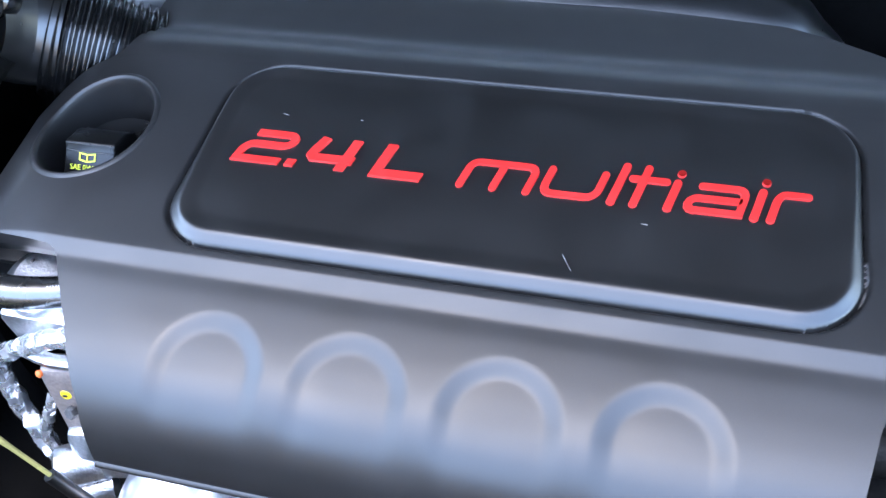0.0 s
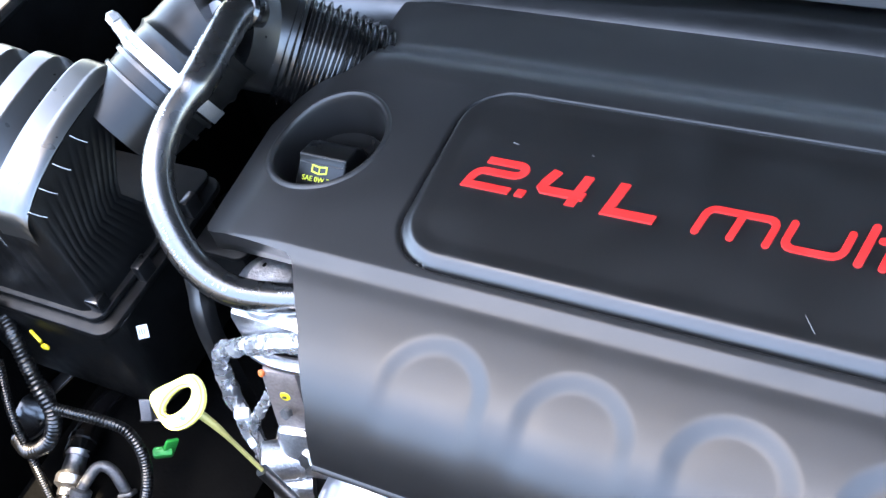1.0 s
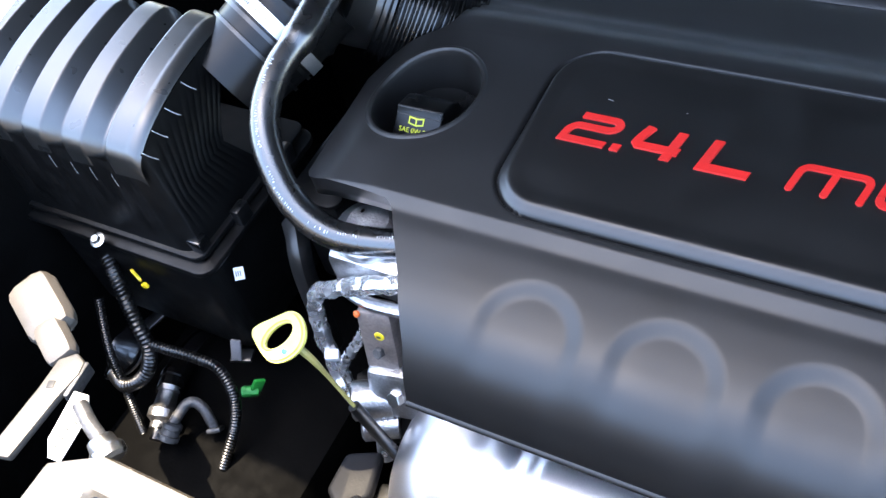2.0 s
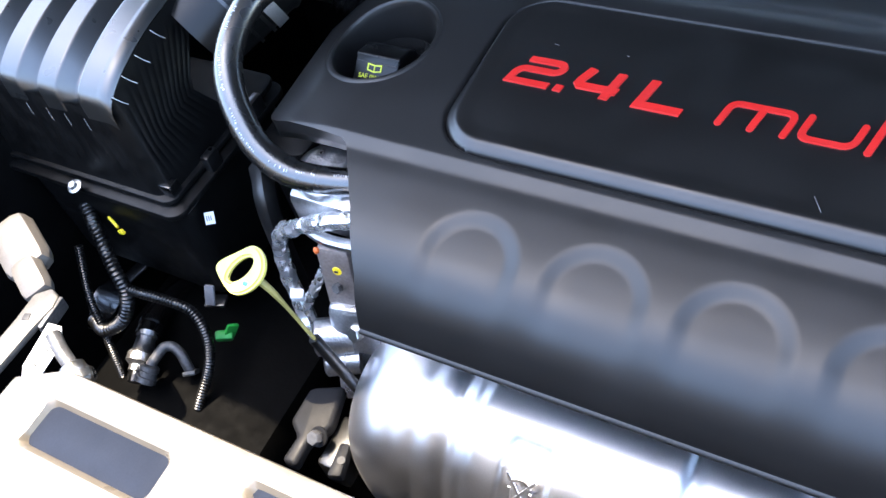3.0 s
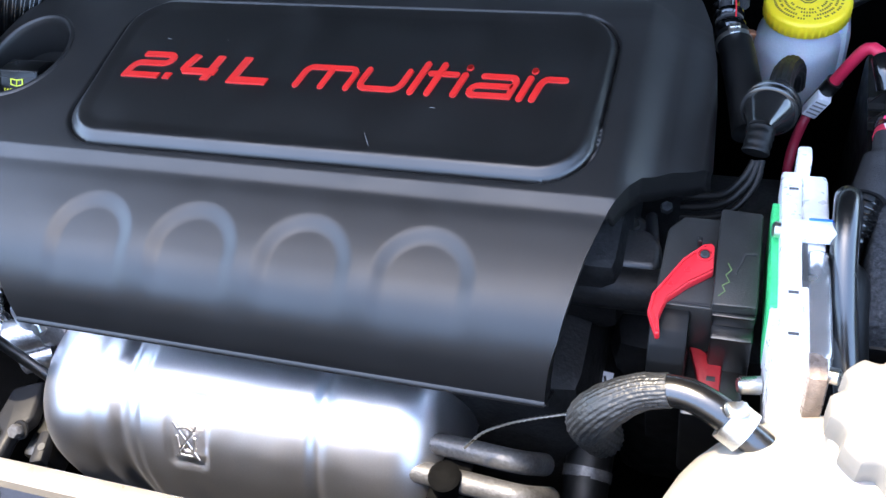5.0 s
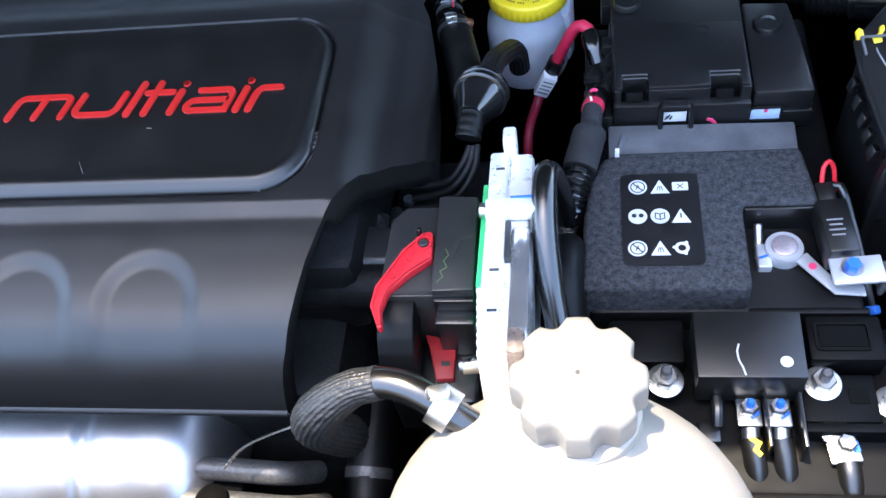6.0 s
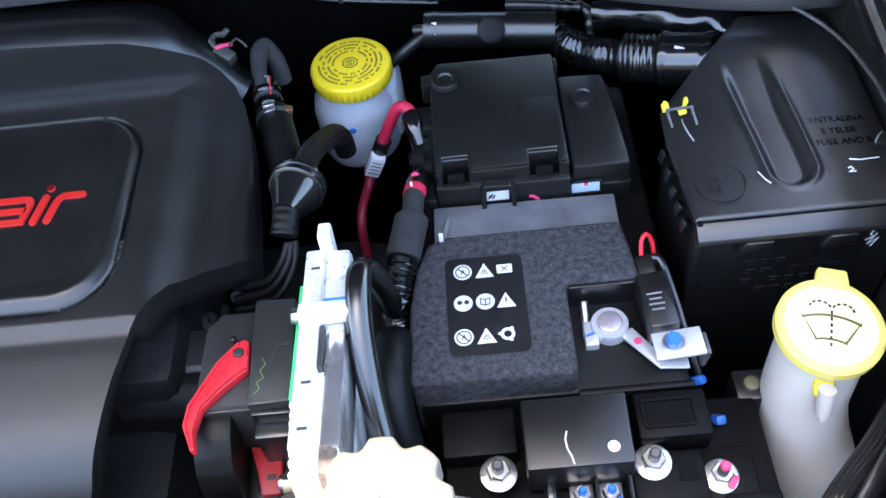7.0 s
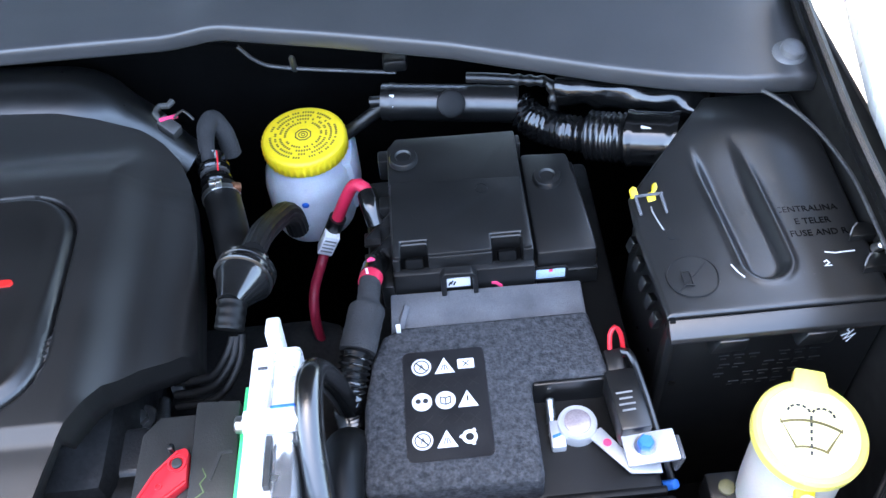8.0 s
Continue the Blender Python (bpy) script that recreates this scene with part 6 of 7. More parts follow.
part("chalk_stroke", ribbon([(0, 0.008), (-0.0015, 0.003), (-0.001, -0.003), (0.001, -0.008), (0.002, -0.013)], 0.0011, 0.0002, pose(0.4110, -0.165, 0.8839)), INK, rel, "white chalk stroke")


def stud(x, y, z, r, label, marked=None):
    s = thing("fixing_stud", label, "bolt", (x, y, z), "studs of the battery tray")
    part("washer", lathe([(r, 0), (r, 0.0014), (r * 0.85, 0.002), (r * 0.6, 0.0022)], (x, y, z), (0, -0.08, 1), 30), STEEL, s)
    part("nut", hexnut((x, y, z + 0.002), r * 1.15, 0.0065, (0, -0.08, 1)), marked or STEEL, s)
    part("thread", lathe([(r * 0.32, 0), (r * 0.32, 0.014), (r * 0.22, 0.0155)], (x, y, z + 0.002), (0, -0.08, 1), 14), DULL, s)


stud(0.3685, -0.1705, 0.8610, 0.0112, "zinc plated stud with a wide washer")
stud(0.4615, -0.1690, 0.8560, 0.0112, "zinc plated stud with a wide washer")
stud(0.5000, -0.1800, 0.8530, 0.0105, "zinc plated stud with pink paint marks")
part("paint_smear", box((0.5060, -0.1850, 0.8560), (0.004, 0.009, 0.0012), 0.0004, (0, 8, -35)), PINK, tray, "pink paint smear")
part("paint_tip", lathe([(0.003, 0), (0.003, 0.004), (0.002, 0.005)], (0.5000, -0.1812, 0.8690), (0, -0.08, 1), 12), PINK, tray, "pink painted stud tip")
for x, col, mk in ((0.4165, BLACK, YELLOW), (0.4335, BLACK, None)):
    c = thing("battery_lead", "black battery lead with a blue marked bolted eyelet", "cable", (x, -0.19, 0.85), "bolted leads")
    part("bar", box((x, -0.181, 0.8545), (0.0125, 0.016, 0.003), 0.0008), DULL, c)
    part("eyelet", box((x, -0.1895, 0.8575), (0.0145, 0.018, 0.003), 0.001, (0, 0, 0)), STEEL, c, "plated eyelet")
    bo = part("bolt", hexnut((x, -0.1880, 0.8590), 0.0095, 0.006), STEEL, c)
    part("thread", lathe([(0.0025, 0), (0.0025, 0.005), (0.0018, 0.006)], (x, -0.1880, 0.8645), n=12), BLUE, bo, "blue marked thread")
    part("ink_smear", box((x + 0.003, -0.1915, 0.8600), (0.006, 0.003, 0.0006), 0.0001, (0, 0, 35)), BLUE, bo, "blue ink smear")
    part("crimp", tube([(x, -0.199, 0.857), (x, -0.207, 0.854)], 0.0055, 12), STEEL, c)
    part("cable", tube([(x, -0.204, 0.855), (x + 0.002, -0.216, 0.848), (x + 0.004, -0.228, 0.835), (x + 0.006, -0.25, 0.80), (x + 0.006, -0.26, 0.74)], 0.0068, 16), col, c)
    if mk:
        part("tape_mark", ribbon([(-0.003, 0.004), (0.002, 0.001), (0.0, -0.003), (0.003, -0.006)], 0.003, 0.0006, pose(x + 0.0015, -0.2105, 0.8590, 25)), mk, c, "yellow paint mark")
    else:
        part("tape_mark", tube([(x + 0.0042, -0.229, 0.834), (x + 0.0048, -0.236, 0.824)], 0.0072, 16), REDTAPE, c, "red tape band")
part("divider", between(0.4245, 0.4262, -0.215, -0.18, 0.845, 0.868, 0.0005), BLACK, tray)
part("divider", between(0.4440, 0.4460, -0.215, -0.18, 0.845, 0.868, 0.0005), BLACK, tray)
ey = thing("earth_strap", "plated earth strap bolted to the tray", "cable", (0.468, -0.207, 0.845))
part("eyelet", box((0.4680, -0.2065, 0.8505), (0.018, 0.022, 0.003), 0.001, (0, 0, 8)), STEEL, ey)
part("disc", lathe([(0.0095, 0), (0.0095, 0.002), (0.008, 0.003)], (0.4655, -0.1985, 0.8515), n=26), STEEL, ey)
part("bolt", hexnut((0.4695, -0.2075, 0.852), 0.0095, 0.007), STEEL, ey)
part("ink_mark", box((0.4755, -0.2075, 0.8528), (0.003, 0.007, 0.0006), 0, (0, 0, 8)), BLUE, ey, "blue pen mark")
part("cable", tube([(0.4700, -0.2165, 0.850), (0.471, -0.228, 0.845), (0.474, -0.25, 0.82), (0.476, -0.26, 0.77)], 0.0068, 16), BLACK, ey)
sp = thing("small_plug", "small black plug on a thin lead beside the relay", "connector", (0.392, -0.198, 0.84))
part("lead", tube([(0.3985, -0.180, 0.858), (0.3985, -0.188, 0.858), (0.398, -0.196, 0.853)], 0.0038, 10), BLACK, sp)
part("body", between(0.387, 0.400, -0.206, -0.192, 0.835, 0.852, 0.0015), BLACK, sp)
DEEPBLUE = mat("dark blue plastic", (0.012, 0.10, 0.38), 0.45)
for x, y, z, m_, a in ((0.5000, -0.1130, 0.849, DEEPBLUE, 30), (0.5005, -0.1415, 0.846, DEEPBLUE, -20), (0.5080, -0.1395, 0.846, DEEPBLUE, 10)):
    solid("wire_connector", box((x, y, z), (0.007, 0.006, 0.013), 0.0018, (35, a, a)), m_, "small coloured plastic wire connector", "connector", "small wire connectors")
rp = thing("round_grommet", "small pale round grommet on a black block", "grommet", (0.535, -0.115, 0.84))
part("block", between(0.524, 0.546, -0.128, -0.106, 0.82, 0.846, 0.002), BLACK, rp)
part("button", lathe([(0.005, 0), (0.005, 0.002), (0.003, 0.003)], (0.535, -0.117, 0.846), n=18), mat("dull olive rubber", (0.10, 0.09, 0.04), 0.6), rp)

# ---- brake fluid reservoir ----
res = thing("brake_fluid_reservoir", "milky brake fluid reservoir with a printed yellow cap", "reservoir", (0.272, 0.197, 0.79))


def cup(a, i):
    return 1.0 if i > 3 else 1 + 0.10 * abs(math.cos(a)) ** 3 * 0 + 0.03 * math.cos(2 * a)


part("body", lathe([(0.020, 0), (0.033, 0.004), (0.0355, 0.012), (0.0355, 0.052), (0.034, 0.062), (0.030, 0.068), (0.029, 0.078)], (0.2715, 0.193, 0.786), n=48, wave=cup), MILKY, res)
part("side_tank", box((0.2945, 0.208, 0.825), (0.035, 0.05, 0.06), 0.01), MILKY, res)
part("blue_dot", lathe([(0.003, 0), (0.002, 0.0006)], (0.2700, 0.1575, 0.838), (0, -1, 0.1), 14), BLUE, res, "blue ink dot")
CAPZ = 0.8805
cap = part("cap", lathe([(0.0330, -0.015), (0.0343, -0.014), (0.0343, -0.003), (0.0332, -0.0008), (0.031, 0.0), (0.010, 0.0), (0.002, 0.0)], (0.2745, 0.195, CAPZ), n=120, wave=lambda a, i: 1 + (0.010 * math.cos(40 * a) if 1 <= i <= 2 else 0)), YELLOW, res, "yellow screw cap with black print", sharp=50)
b = None
rng = random.Random(3)
for r in (0.0265, 0.0225, 0.0185, 0.0145):
    n = int(r * 2 * math.pi / 0.0021)
    for k in range(n):
        a = 2 * math.pi * k / n
        if rng.random() < 0.22 or abs(math.sin(a * 1.5 + r * 90)) < 0.12:
            continue
        b = box((0.2745 + r * math.cos(a), 0.195 + r * math.sin(a), CAPZ + 0.0002), (0.0012, 0.0018, 0.0003), 0, (0, 0, math.degrees(a) + 90), b)
tagged(part("cap_print", b, mat("brown black print", (0.10, 0.07, 0.02), 0.6), cap, "rings of unreadable dark print"), kind="")
part("cap_symbol", ribbon(arc(0, 0, 0.0065, 0.0065, 22, 382, 8)[:-1], 0.0009, 0.0003, pose(0.2745, 0.195, CAPZ), None, True), BLACKINK, cap)
part("cap_symbol", ribbon(arc(0, 0, 0.0036, 0.0036, 0, 345, 18), 0.0008, 0.0003, pose(0.2745, 0.195, CAPZ), None, True), BLACKINK, cap)
part("cap_symbol", ribbon(arc(0, 0, 0.0015, 0.0015, 0, 345, 12), 0.0007, 0.0003, pose(0.2745, 0.195, CAPZ), None, True), BLACKINK, cap)
part("feed_pipe", tube([(0.302, 0.212, 0.858), (0.318, 0.215, 0.868), (0.335, 0.216, 0.880), (0.345, 0.214, 0.888)], 0.0055, 12), GREYBLACK, res)

# ---- vacuum line with check valve ----
vac = thing("vacuum_check_valve", "glossy black vacuum check valve on ribbed hoses", "valve", (0.25, 0.01, 0.9))
SMOKE = mat("shiny smoke grey plastic", (0.008, 0.008, 0.008), 0.18, rvar=0.04, spec=0.8, coat=0.2)
VA = Vector((0.20, 0.95, -0.22)).normalized()
VC = Vector((0.2500, 0.012, 0.930))
part("cone", lathe([(0.0088, -0.024), (0.0092, -0.020), (0.0165, -0.003), (0.0172, -0.001), (0.0172, 0.001)], VC, VA, 40), SMOKE, vac, "smoke grey valve cone")
part("rim", lathe([(0.0172, 0.0), (0.0192, 0.001), (0.0192, 0.004), (0.0180, 0.0045), (0.0180, 0.0065), (0.0192, 0.007), (0.0192, 0.010), (0.0170, 0.012)], VC, VA, 40), SMOKE, vac)
part("back_cone", lathe([(0.0170, 0.012), (0.0140, 0.015), (0.0105, 0.020), (0.0100, 0.024)], VC, VA, 36), GLOSSY, vac)
part("lower_sleeve", corrugated([(0.2465, -0.009, 0.934), (0.2455, -0.016, 0.932), (0.2440, -0.024, 0.928)], 0.0092, 0.0005, 0.0050, 22), SOOTY, vac)
part("wiring", tube([(0.2440, -0.022, 0.918), (0.2400, -0.030, 0.912), (0.230, -0.036, 0.900), (0.218, -0.034, 0.892), (0.20, -0.03, 0.885)], 0.0028, 12), SOOTY, vac)
part("wiring", tube([(0.2465, -0.022, 0.918), (0.2430, -0.033, 0.910), (0.232, -0.041, 0.898), (0.218, -0.040, 0.888), (0.20, -0.036, 0.88)], 0.0028, 12), SOOTY, vac)
part("wiring", tube([(0.2490, -0.021, 0.918), (0.2470, -0.034, 0.909), (0.236, -0.046, 0.896), (0.220, -0.046, 0.884), (0.20, -0.042, 0.876)], 0.0024, 12), SOOTY, vac)


def ribbed(a, s):
    return 1 + 0.05 * math.cos(16 * a)


part("upper_hose", tube([(0.2555, 0.032, 0.932), (0.2575, 0.055, 0.922), (0.2595, 0.075, 0.909), (0.2620, 0.092, 0.897), (0.2650, 0.104, 0.889), (0.2685, 0.1115, 0.877), (0.2695, 0.1125, 0.860)], 0.0080, 48, 0.003, None, ribbed), mat("matte ribbed rubber", (0.003, 0.003, 0.003), 0.5, spec=0.35), vac, "ribbed rubber hose", sharp=60)
part("print_mark", box((0.2495, -0.0075, 0.9345), (0.003, 0.004, 0.0004), 0, (-5, 10, 30)), INK, vac)
fl = thing("fuel_line_hose", "black hose with a clamp and grey connector", "hose", (0.22, 0.12, 0.88))
part("hose", tube([(0.240, 0.030, 0.890), (0.2330, 0.066, 0.896), (0.2260, 0.096, 0.900), (0.2195, 0.120, 0.902)], 0.0132, 24), mat("matte ribbed hose rubber", (0.003, 0.003, 0.003), 0.45, spec=0.4), fl)
part("clamp", tube([(0.2218, 0.1115, 0.9008), (0.2208, 0.1155, 0.9013)], 0.0140, 28), STEEL, fl, "steel clamp")
part("clamp_lug", box((0.2205, 0.1130, 0.9165), (0.009, 0.006, 0.006), 0.0015, (-10, 0, 10)), STEEL, fl)
part("clamp_ear", box((0.232, 0.117, 0.906), (0.008, 0.006, 0.008), 0.0015, (0, 20, 10)), COPPER, fl)
part("valve_body", tube([(0.2185, 0.120, 0.902), (0.2150, 0.135, 0.905), (0.2110, 0.150, 0.908)], lambda s: 0.009 + 0.002 * math.cos(s * 20), 16, 0.002), GLOSSY, fl)
part("grey_sleeve", tube([(0.2135, 0.1300, 0.908), (0.2110, 0.148, 0.914), (0.2105, 0.165, 0.922), (0.2140, 0.1755, 0.922), (0.2200, 0.1740, 0.910), (0.222, 0.170, 0.89)], lambda s: 0.0046 + 0.0026 * smooth(0, 0.6, s), 18, 0.002, None, lambda a, s: 1 + 0.10 * noise.noise(Vector((math.cos(a) * 1.5, math.sin(a) * 1.5, s * 8)))), TAPE, fl, "grey fleece sleeve")
part("red_wire", tube([(0.2205, 0.128, 0.914), (0.2195, 0.140, 0.917), (0.2185, 0.146, 0.917)], 0.0006, 8), REDPL, fl)
for k in range(3):
    part("valve_ring", tube([(0.2172 - 0.0012 * k, 0.1265 + 0.0055 * k, 0.9035 + 0.001 * k), (0.2168 - 0.0012 * k, 0.1285 + 0.0055 * k, 0.9038 + 0.001 * k)], 0.0118 - 0.001 * (k % 2), 24), GLOSSY if k != 1 else DULL, fl)
part("connector", box((0.1845, 0.1660, 0.926), (0.017, 0.010, 0.012), 0.002, (10, 20, -35)), GREY, fl, "grey plastic connector")
part("connector_hook", tube([(0.1790, 0.1700, 0.930), (0.1745, 0.1755, 0.933), (0.1775, 0.1815, 0.934), (0.1840, 0.1800, 0.935), (0.1870, 0.1840, 0.936)], 0.0024, 10), GREY, fl)
part("connector_lock", box((0.1850, 0.1690, 0.9325), (0.014, 0.0030, 0.003), 0.001, (10, 10, 28)), PINK, fl, "pink lock tab")
part("connector_lead", tube([(0.1890, 0.1690, 0.932), (0.1960, 0.1720, 0.936), (0.2030, 0.1680, 0.930)], 0.0010, 8), BLACK, fl)

# ---- canister, corrugated air hose ----
can = thing("air_hose_with_canister", "black plastic canister with a corrugated hose and sleeve", "hose", (0.45, 0.18, 0.87))
CAN = [(0.340, 0.216, 0.889), (0.395, 0.207, 0.889), (0.447, 0.198, 0.889)]
part("canister", tube(CAN, lambda s: 0.0148 + 0.0006 * (0.05 < s < 0.08) + 0.0006 * (0.68 < s < 0.70), 30, 0.002), BLACK, can)
part("end_spigot", tube([(0.342, 0.216, 0.889), (0.334, 0.217, 0.889), (0.330, 0.2175, 0.8885)], 0.0045, 14), GREYBLACK, can)
part("front_port", lathe([(0.011, 0), (0.011, 0.008), (0.009, 0.009)], (0.3935, 0.198, 0.896), (0.1, -0.75, 0.6), 26), SOOTY, can)
part("top_pipe", tube([(0.408, 0.212, 0.909), (0.43, 0.208, 0.909), (0.455, 0.203, 0.908), (0.470, 0.200, 0.907), (0.4745, 0.195, 0.900), (0.474, 0.19, 0.885)], lambda s: 0.0042 - 0.0008 * math.cos(60 * s) * (s > 0.4), 12, 0.002), GREYBLACK, can)
part("corrugated_hose", corrugated([(0.447, 0.198, 0.886), (0.456, 0.186, 0.882), (0.470, 0.172, 0.884), (0.488, 0.158, 0.889), (0.510, 0.146, 0.894), (0.522, 0.141, 0.896)], 0.0145, 0.0028, 0.0046, 22), GLOSSY, can, "corrugated hose", sharp=60)
part("corrugated_cuff", corrugated([(0.497, 0.153, 0.891), (0.510, 0.146, 0.894), (0.526, 0.1395, 0.897)], 0.0195, 0.002, 0.0044, 26), RUBBER, can, sharp=60)
part("sleeve", tube([(0.523, 0.1405, 0.8965), (0.537, 0.1350, 0.899), (0.557, 0.1275, 0.902)], lambda s: 0.0205 + 0.0012 * (s > 0.86) + 0.0010 * (s < 0.08), 30, 0.002), GLOSSY, can)
part("mould_mark", box((0.3965, 0.1935, 0.8955), (0.0016, 0.0008, 0.005), 0.0002, (-40, 0, 0)), INK, can)
part("mould_mark", box((0.3480, 0.2045, 0.8985), (0.004, 0.0012, 0.010), 0.0004, (-40, 0, 0)), INK, can)
part("mould_mark", box((0.532, 0.1275, 0.917), (0.010, 0.0012, 0.002), 0.0002, (0, 8, -20)), INK, can)
hb2 = thing("heat_wrap", "crumpled shiny black wrap under the cowl", "insulation", (0.52, 0.2, 0.89))
part("wrap", tube([(0.478, 0.196, 0.905), (0.50, 0.190, 0.908), (0.53, 0.180, 0.905), (0.565, 0.165, 0.908), (0.58, 0.155, 0.905)], 0.014, 18, 0.004, None, lambda a, s: 1 + 0.3 * noise.noise(Vector((math.cos(a) * 1.5, math.sin(a) * 1.5, s * 8)))), GLOSSY, hb2, sharp=60)

# ---- cabin side fuse and relay box ----
fuse = thing("fuse_and_relay_box", "tall black plastic fuse and relay box with a dished lid", "fuse box", (0.57, 0.04, 0.72))


def fuse_lid():
    b = bmesh.new()
    nx, ny = 110, 130
    rows = []
    for j in range(ny):
        y = -0.047 + 0.187 * j / (ny - 1)
        xl = float(np.interp(y, [-0.047, 0.02, 0.048, 0.09, 0.14], [0.504, 0.499, 0.500, 0.535, 0.572]))
        xr = 0.6385
        row = []
        for i in range(nx):
            x = xl + (xr - xl) * i / (nx - 1)
            z = 0.931 + 0.035 * max(0, y) + 0.004 * math.sin(math.pi * (x - 0.50) / 0.14) * smooth(-0.047, 0.01, y)
            # long dish, rounded at the front, running out towards the back
            ax, ay, bx, by = 0.5715, -0.0125, 0.5625, 0.085
            t = min(1.15, max(0, ((x - ax) * (bx - ax) + (y - ay) * (by - ay)) / ((bx - ax) ** 2 + (by - ay) ** 2)))
            d = math.hypot(x - ax - t * (bx - ax), y - ay - t * (by - ay)) - (0.0140 + 0.0015 * t)
            z -= 0.0065 * (1 - smooth(0.45, 1.1, t)) * (1 - smooth(-0.0055, 0.001, d))
            z += 0.0012 * math.exp(-((d - 0.002) / 0.0022) ** 2) * (1 - smooth(0.5, 1.0, t))
            z -= 0.010 * smooth(0.06, 0.14, y) ** 2
            edge = min(x - xl, xr - x, y + 0.047)
            z -= 0.0022 * (1 - smooth(0, 0.003, edge)) ** 2
            row.append(b.verts.new((x, y, z)))
        rows.append(row)
    rim = []
    for p, q in zip(rows, rows[1:]):
        for k in range(nx - 1):
            b.faces.new((p[k], p[k + 1], q[k + 1], q[k]))
    return b


LIDMAT = mat("satin black lid plastic", (0.009, 0.009, 0.009), 0.34, rvar=0.05, var=0.2, bump=0.05, fine=1500, spec=0.75, speck=0.05)
md = part("lid", fuse_lid(), LIDMAT, fuse, "dished lid", sharp=60).modifiers.new("thick", "SOLIDIFY")
md.thickness = 0.004
LIP = [(-0.0483, 0.9298), (-0.0580, 0.9238), (-0.0592, 0.9205), (-0.0575, 0.9185), (-0.0460, 0.9180), (-0.0460, 0.9270)]
part("lid_lip", prism(LIP, 0.5045, 0.6395, 0.0006, None, Matrix(((0, 0, 1, 0), (1, 0, 0, 0), (0, 1, 0, 0), (0, 0, 0, 1)))), LIDMAT, fuse, "folded front lip of the lid")
part("lip_notch", between(0.5050, 0.5085, -0.0500, -0.0465, 0.9285, 0.9302, 0.0004), SOOT, fuse)
part("bright_scratch", ribbon([(0, 0), (0.0025, -0.006), (0.0055, -0.0105)], 0.0008, 0.0003, pose(0.5495, -0.0150, 0.9345)), INK, fuse, "pale scratch beside the dish")
part("case", prism([(0.508, -0.048), (0.640, -0.048), (0.640, 0.136), (0.575, 0.136), (0.505, 0.046)], 0.70, 0.920, 0.003), BLACK, fuse)
part("corner_post", between(0.505, 0.5115, -0.050, -0.04, 0.72, 0.917, 0.002), BLACK, fuse)
for x in (0.540, 0.592):
    part("lip_tab", prism([(x - 0.011, 0.9060), (x + 0.011, 0.9075), (x + 0.012, 0.9190), (x - 0.006, 0.9190)], 0.0480, 0.0600, 0.0020, None, Matrix(((1, 0, 0, 0), (0, 0, -1, 0), (0, 1, 0, 0), (0, 0, 0, 1)))), BLACK, fuse, "moulded tab under the lip")
for k, (words, x, y, size) in enumerate((("CENTRALINA", 0.6075, 0.0235, 0.0066), ("E TELER", 0.6085, 0.0135, 0.0066), ("FUSE AND R", 0.6095, 0.0040, 0.0066))):
    part("embossed_line", lettering(words, size, pose(x, y, 0.9338 + 0.035 * max(0, y), 2, 2, 0), None, 0.0002), SOOT, fuse, "embossed words")
part("embossed_ring", ribbon(arc(0, 0, 0.0155, 0.0155, 0, 350, 30), 0.0010, 0.0005, pose(0.5255, -0.0195, 0.9325, 0, -2, 0), None, True), GREYBLACK, fuse)
part("embossed_mark", ribbon([(-0.011, -0.011), (0.011, 0.011)], 0.0010, 0.0005, pose(0.5255, -0.0195, 0.9325, 0, -2, 0)), GREYBLACK, fuse)
part("embossed_mark", ribbon([(-0.006, -0.006), (-0.001, -0.007), (-0.001, 0.004), (-0.006, 0.004)], 0.0010, 0.0005, pose(0.5255, -0.0195, 0.9325), None, True), GREYBLACK, fuse)
part("embossed_mark", ribbon([(-0.006, -0.004), (0, -0.005), (0.006, -0.004), (0.006, 0.004), (0, 0.003), (-0.006, 0.004)], 0.0010, 0.0005, pose(0.5240, 0.0145, 0.9330, 1), None, True), GREYBLACK, fuse)
b = None
for k in range(4):
    for j in range(7):
        if (k + j) % 5 == 3:
            continue
        b = box((0.545 + 0.0095 * j + 0.002 * (k % 2), -0.0485, 0.885 - 0.0105 * k), (0.0065, 0.0006, 0.0014), 0, None, b)
        b = box((0.545 + 0.0095 * j, -0.0485, 0.8815 - 0.0105 * k), (0.0035, 0.0006, 0.0012), 0, None, b)
part("moulded_print", b, GREYBLACK, fuse, "small unreadable moulded print on the front")
part("chalk_figure", ribbon([(0, 0.010), (0.005, 0.011), (0.003, 0.006), (0.0055, 0.003), (0.001, 0)], 0.0009, 0.0003, pose(0.6140, -0.0487, 0.897, 90)), INK, fuse, "chalk figure")
part("chalk_figure", ribbon([(0.007, 0.006), (0.0035, -0.004), (0.009, 0.001), (0.006, -0.007)], 0.0008, 0.0003, pose(0.6140, -0.0487, 0.897, 90)), INK, fuse, "chalk figure")
part("chalk_figure", ribbon([(0, 0.003), (0.002, 0.004), (0.003, 0.002), (0.0, 0), (0.004, 0)], 0.0008, 0.0003, pose(0.6260, -0.0487, 0.908, 90)), INK, fuse, "chalk figure")
part("chalk_figure", ribbon([(0, 0.003), (0.002, 0.004), (0.003, 0.002), (0.0, 0), (0.004, 0)], 0.0009, 0.0003, pose(0.6040, -0.0230, 0.9352)), INK, fuse, "chalk figure")
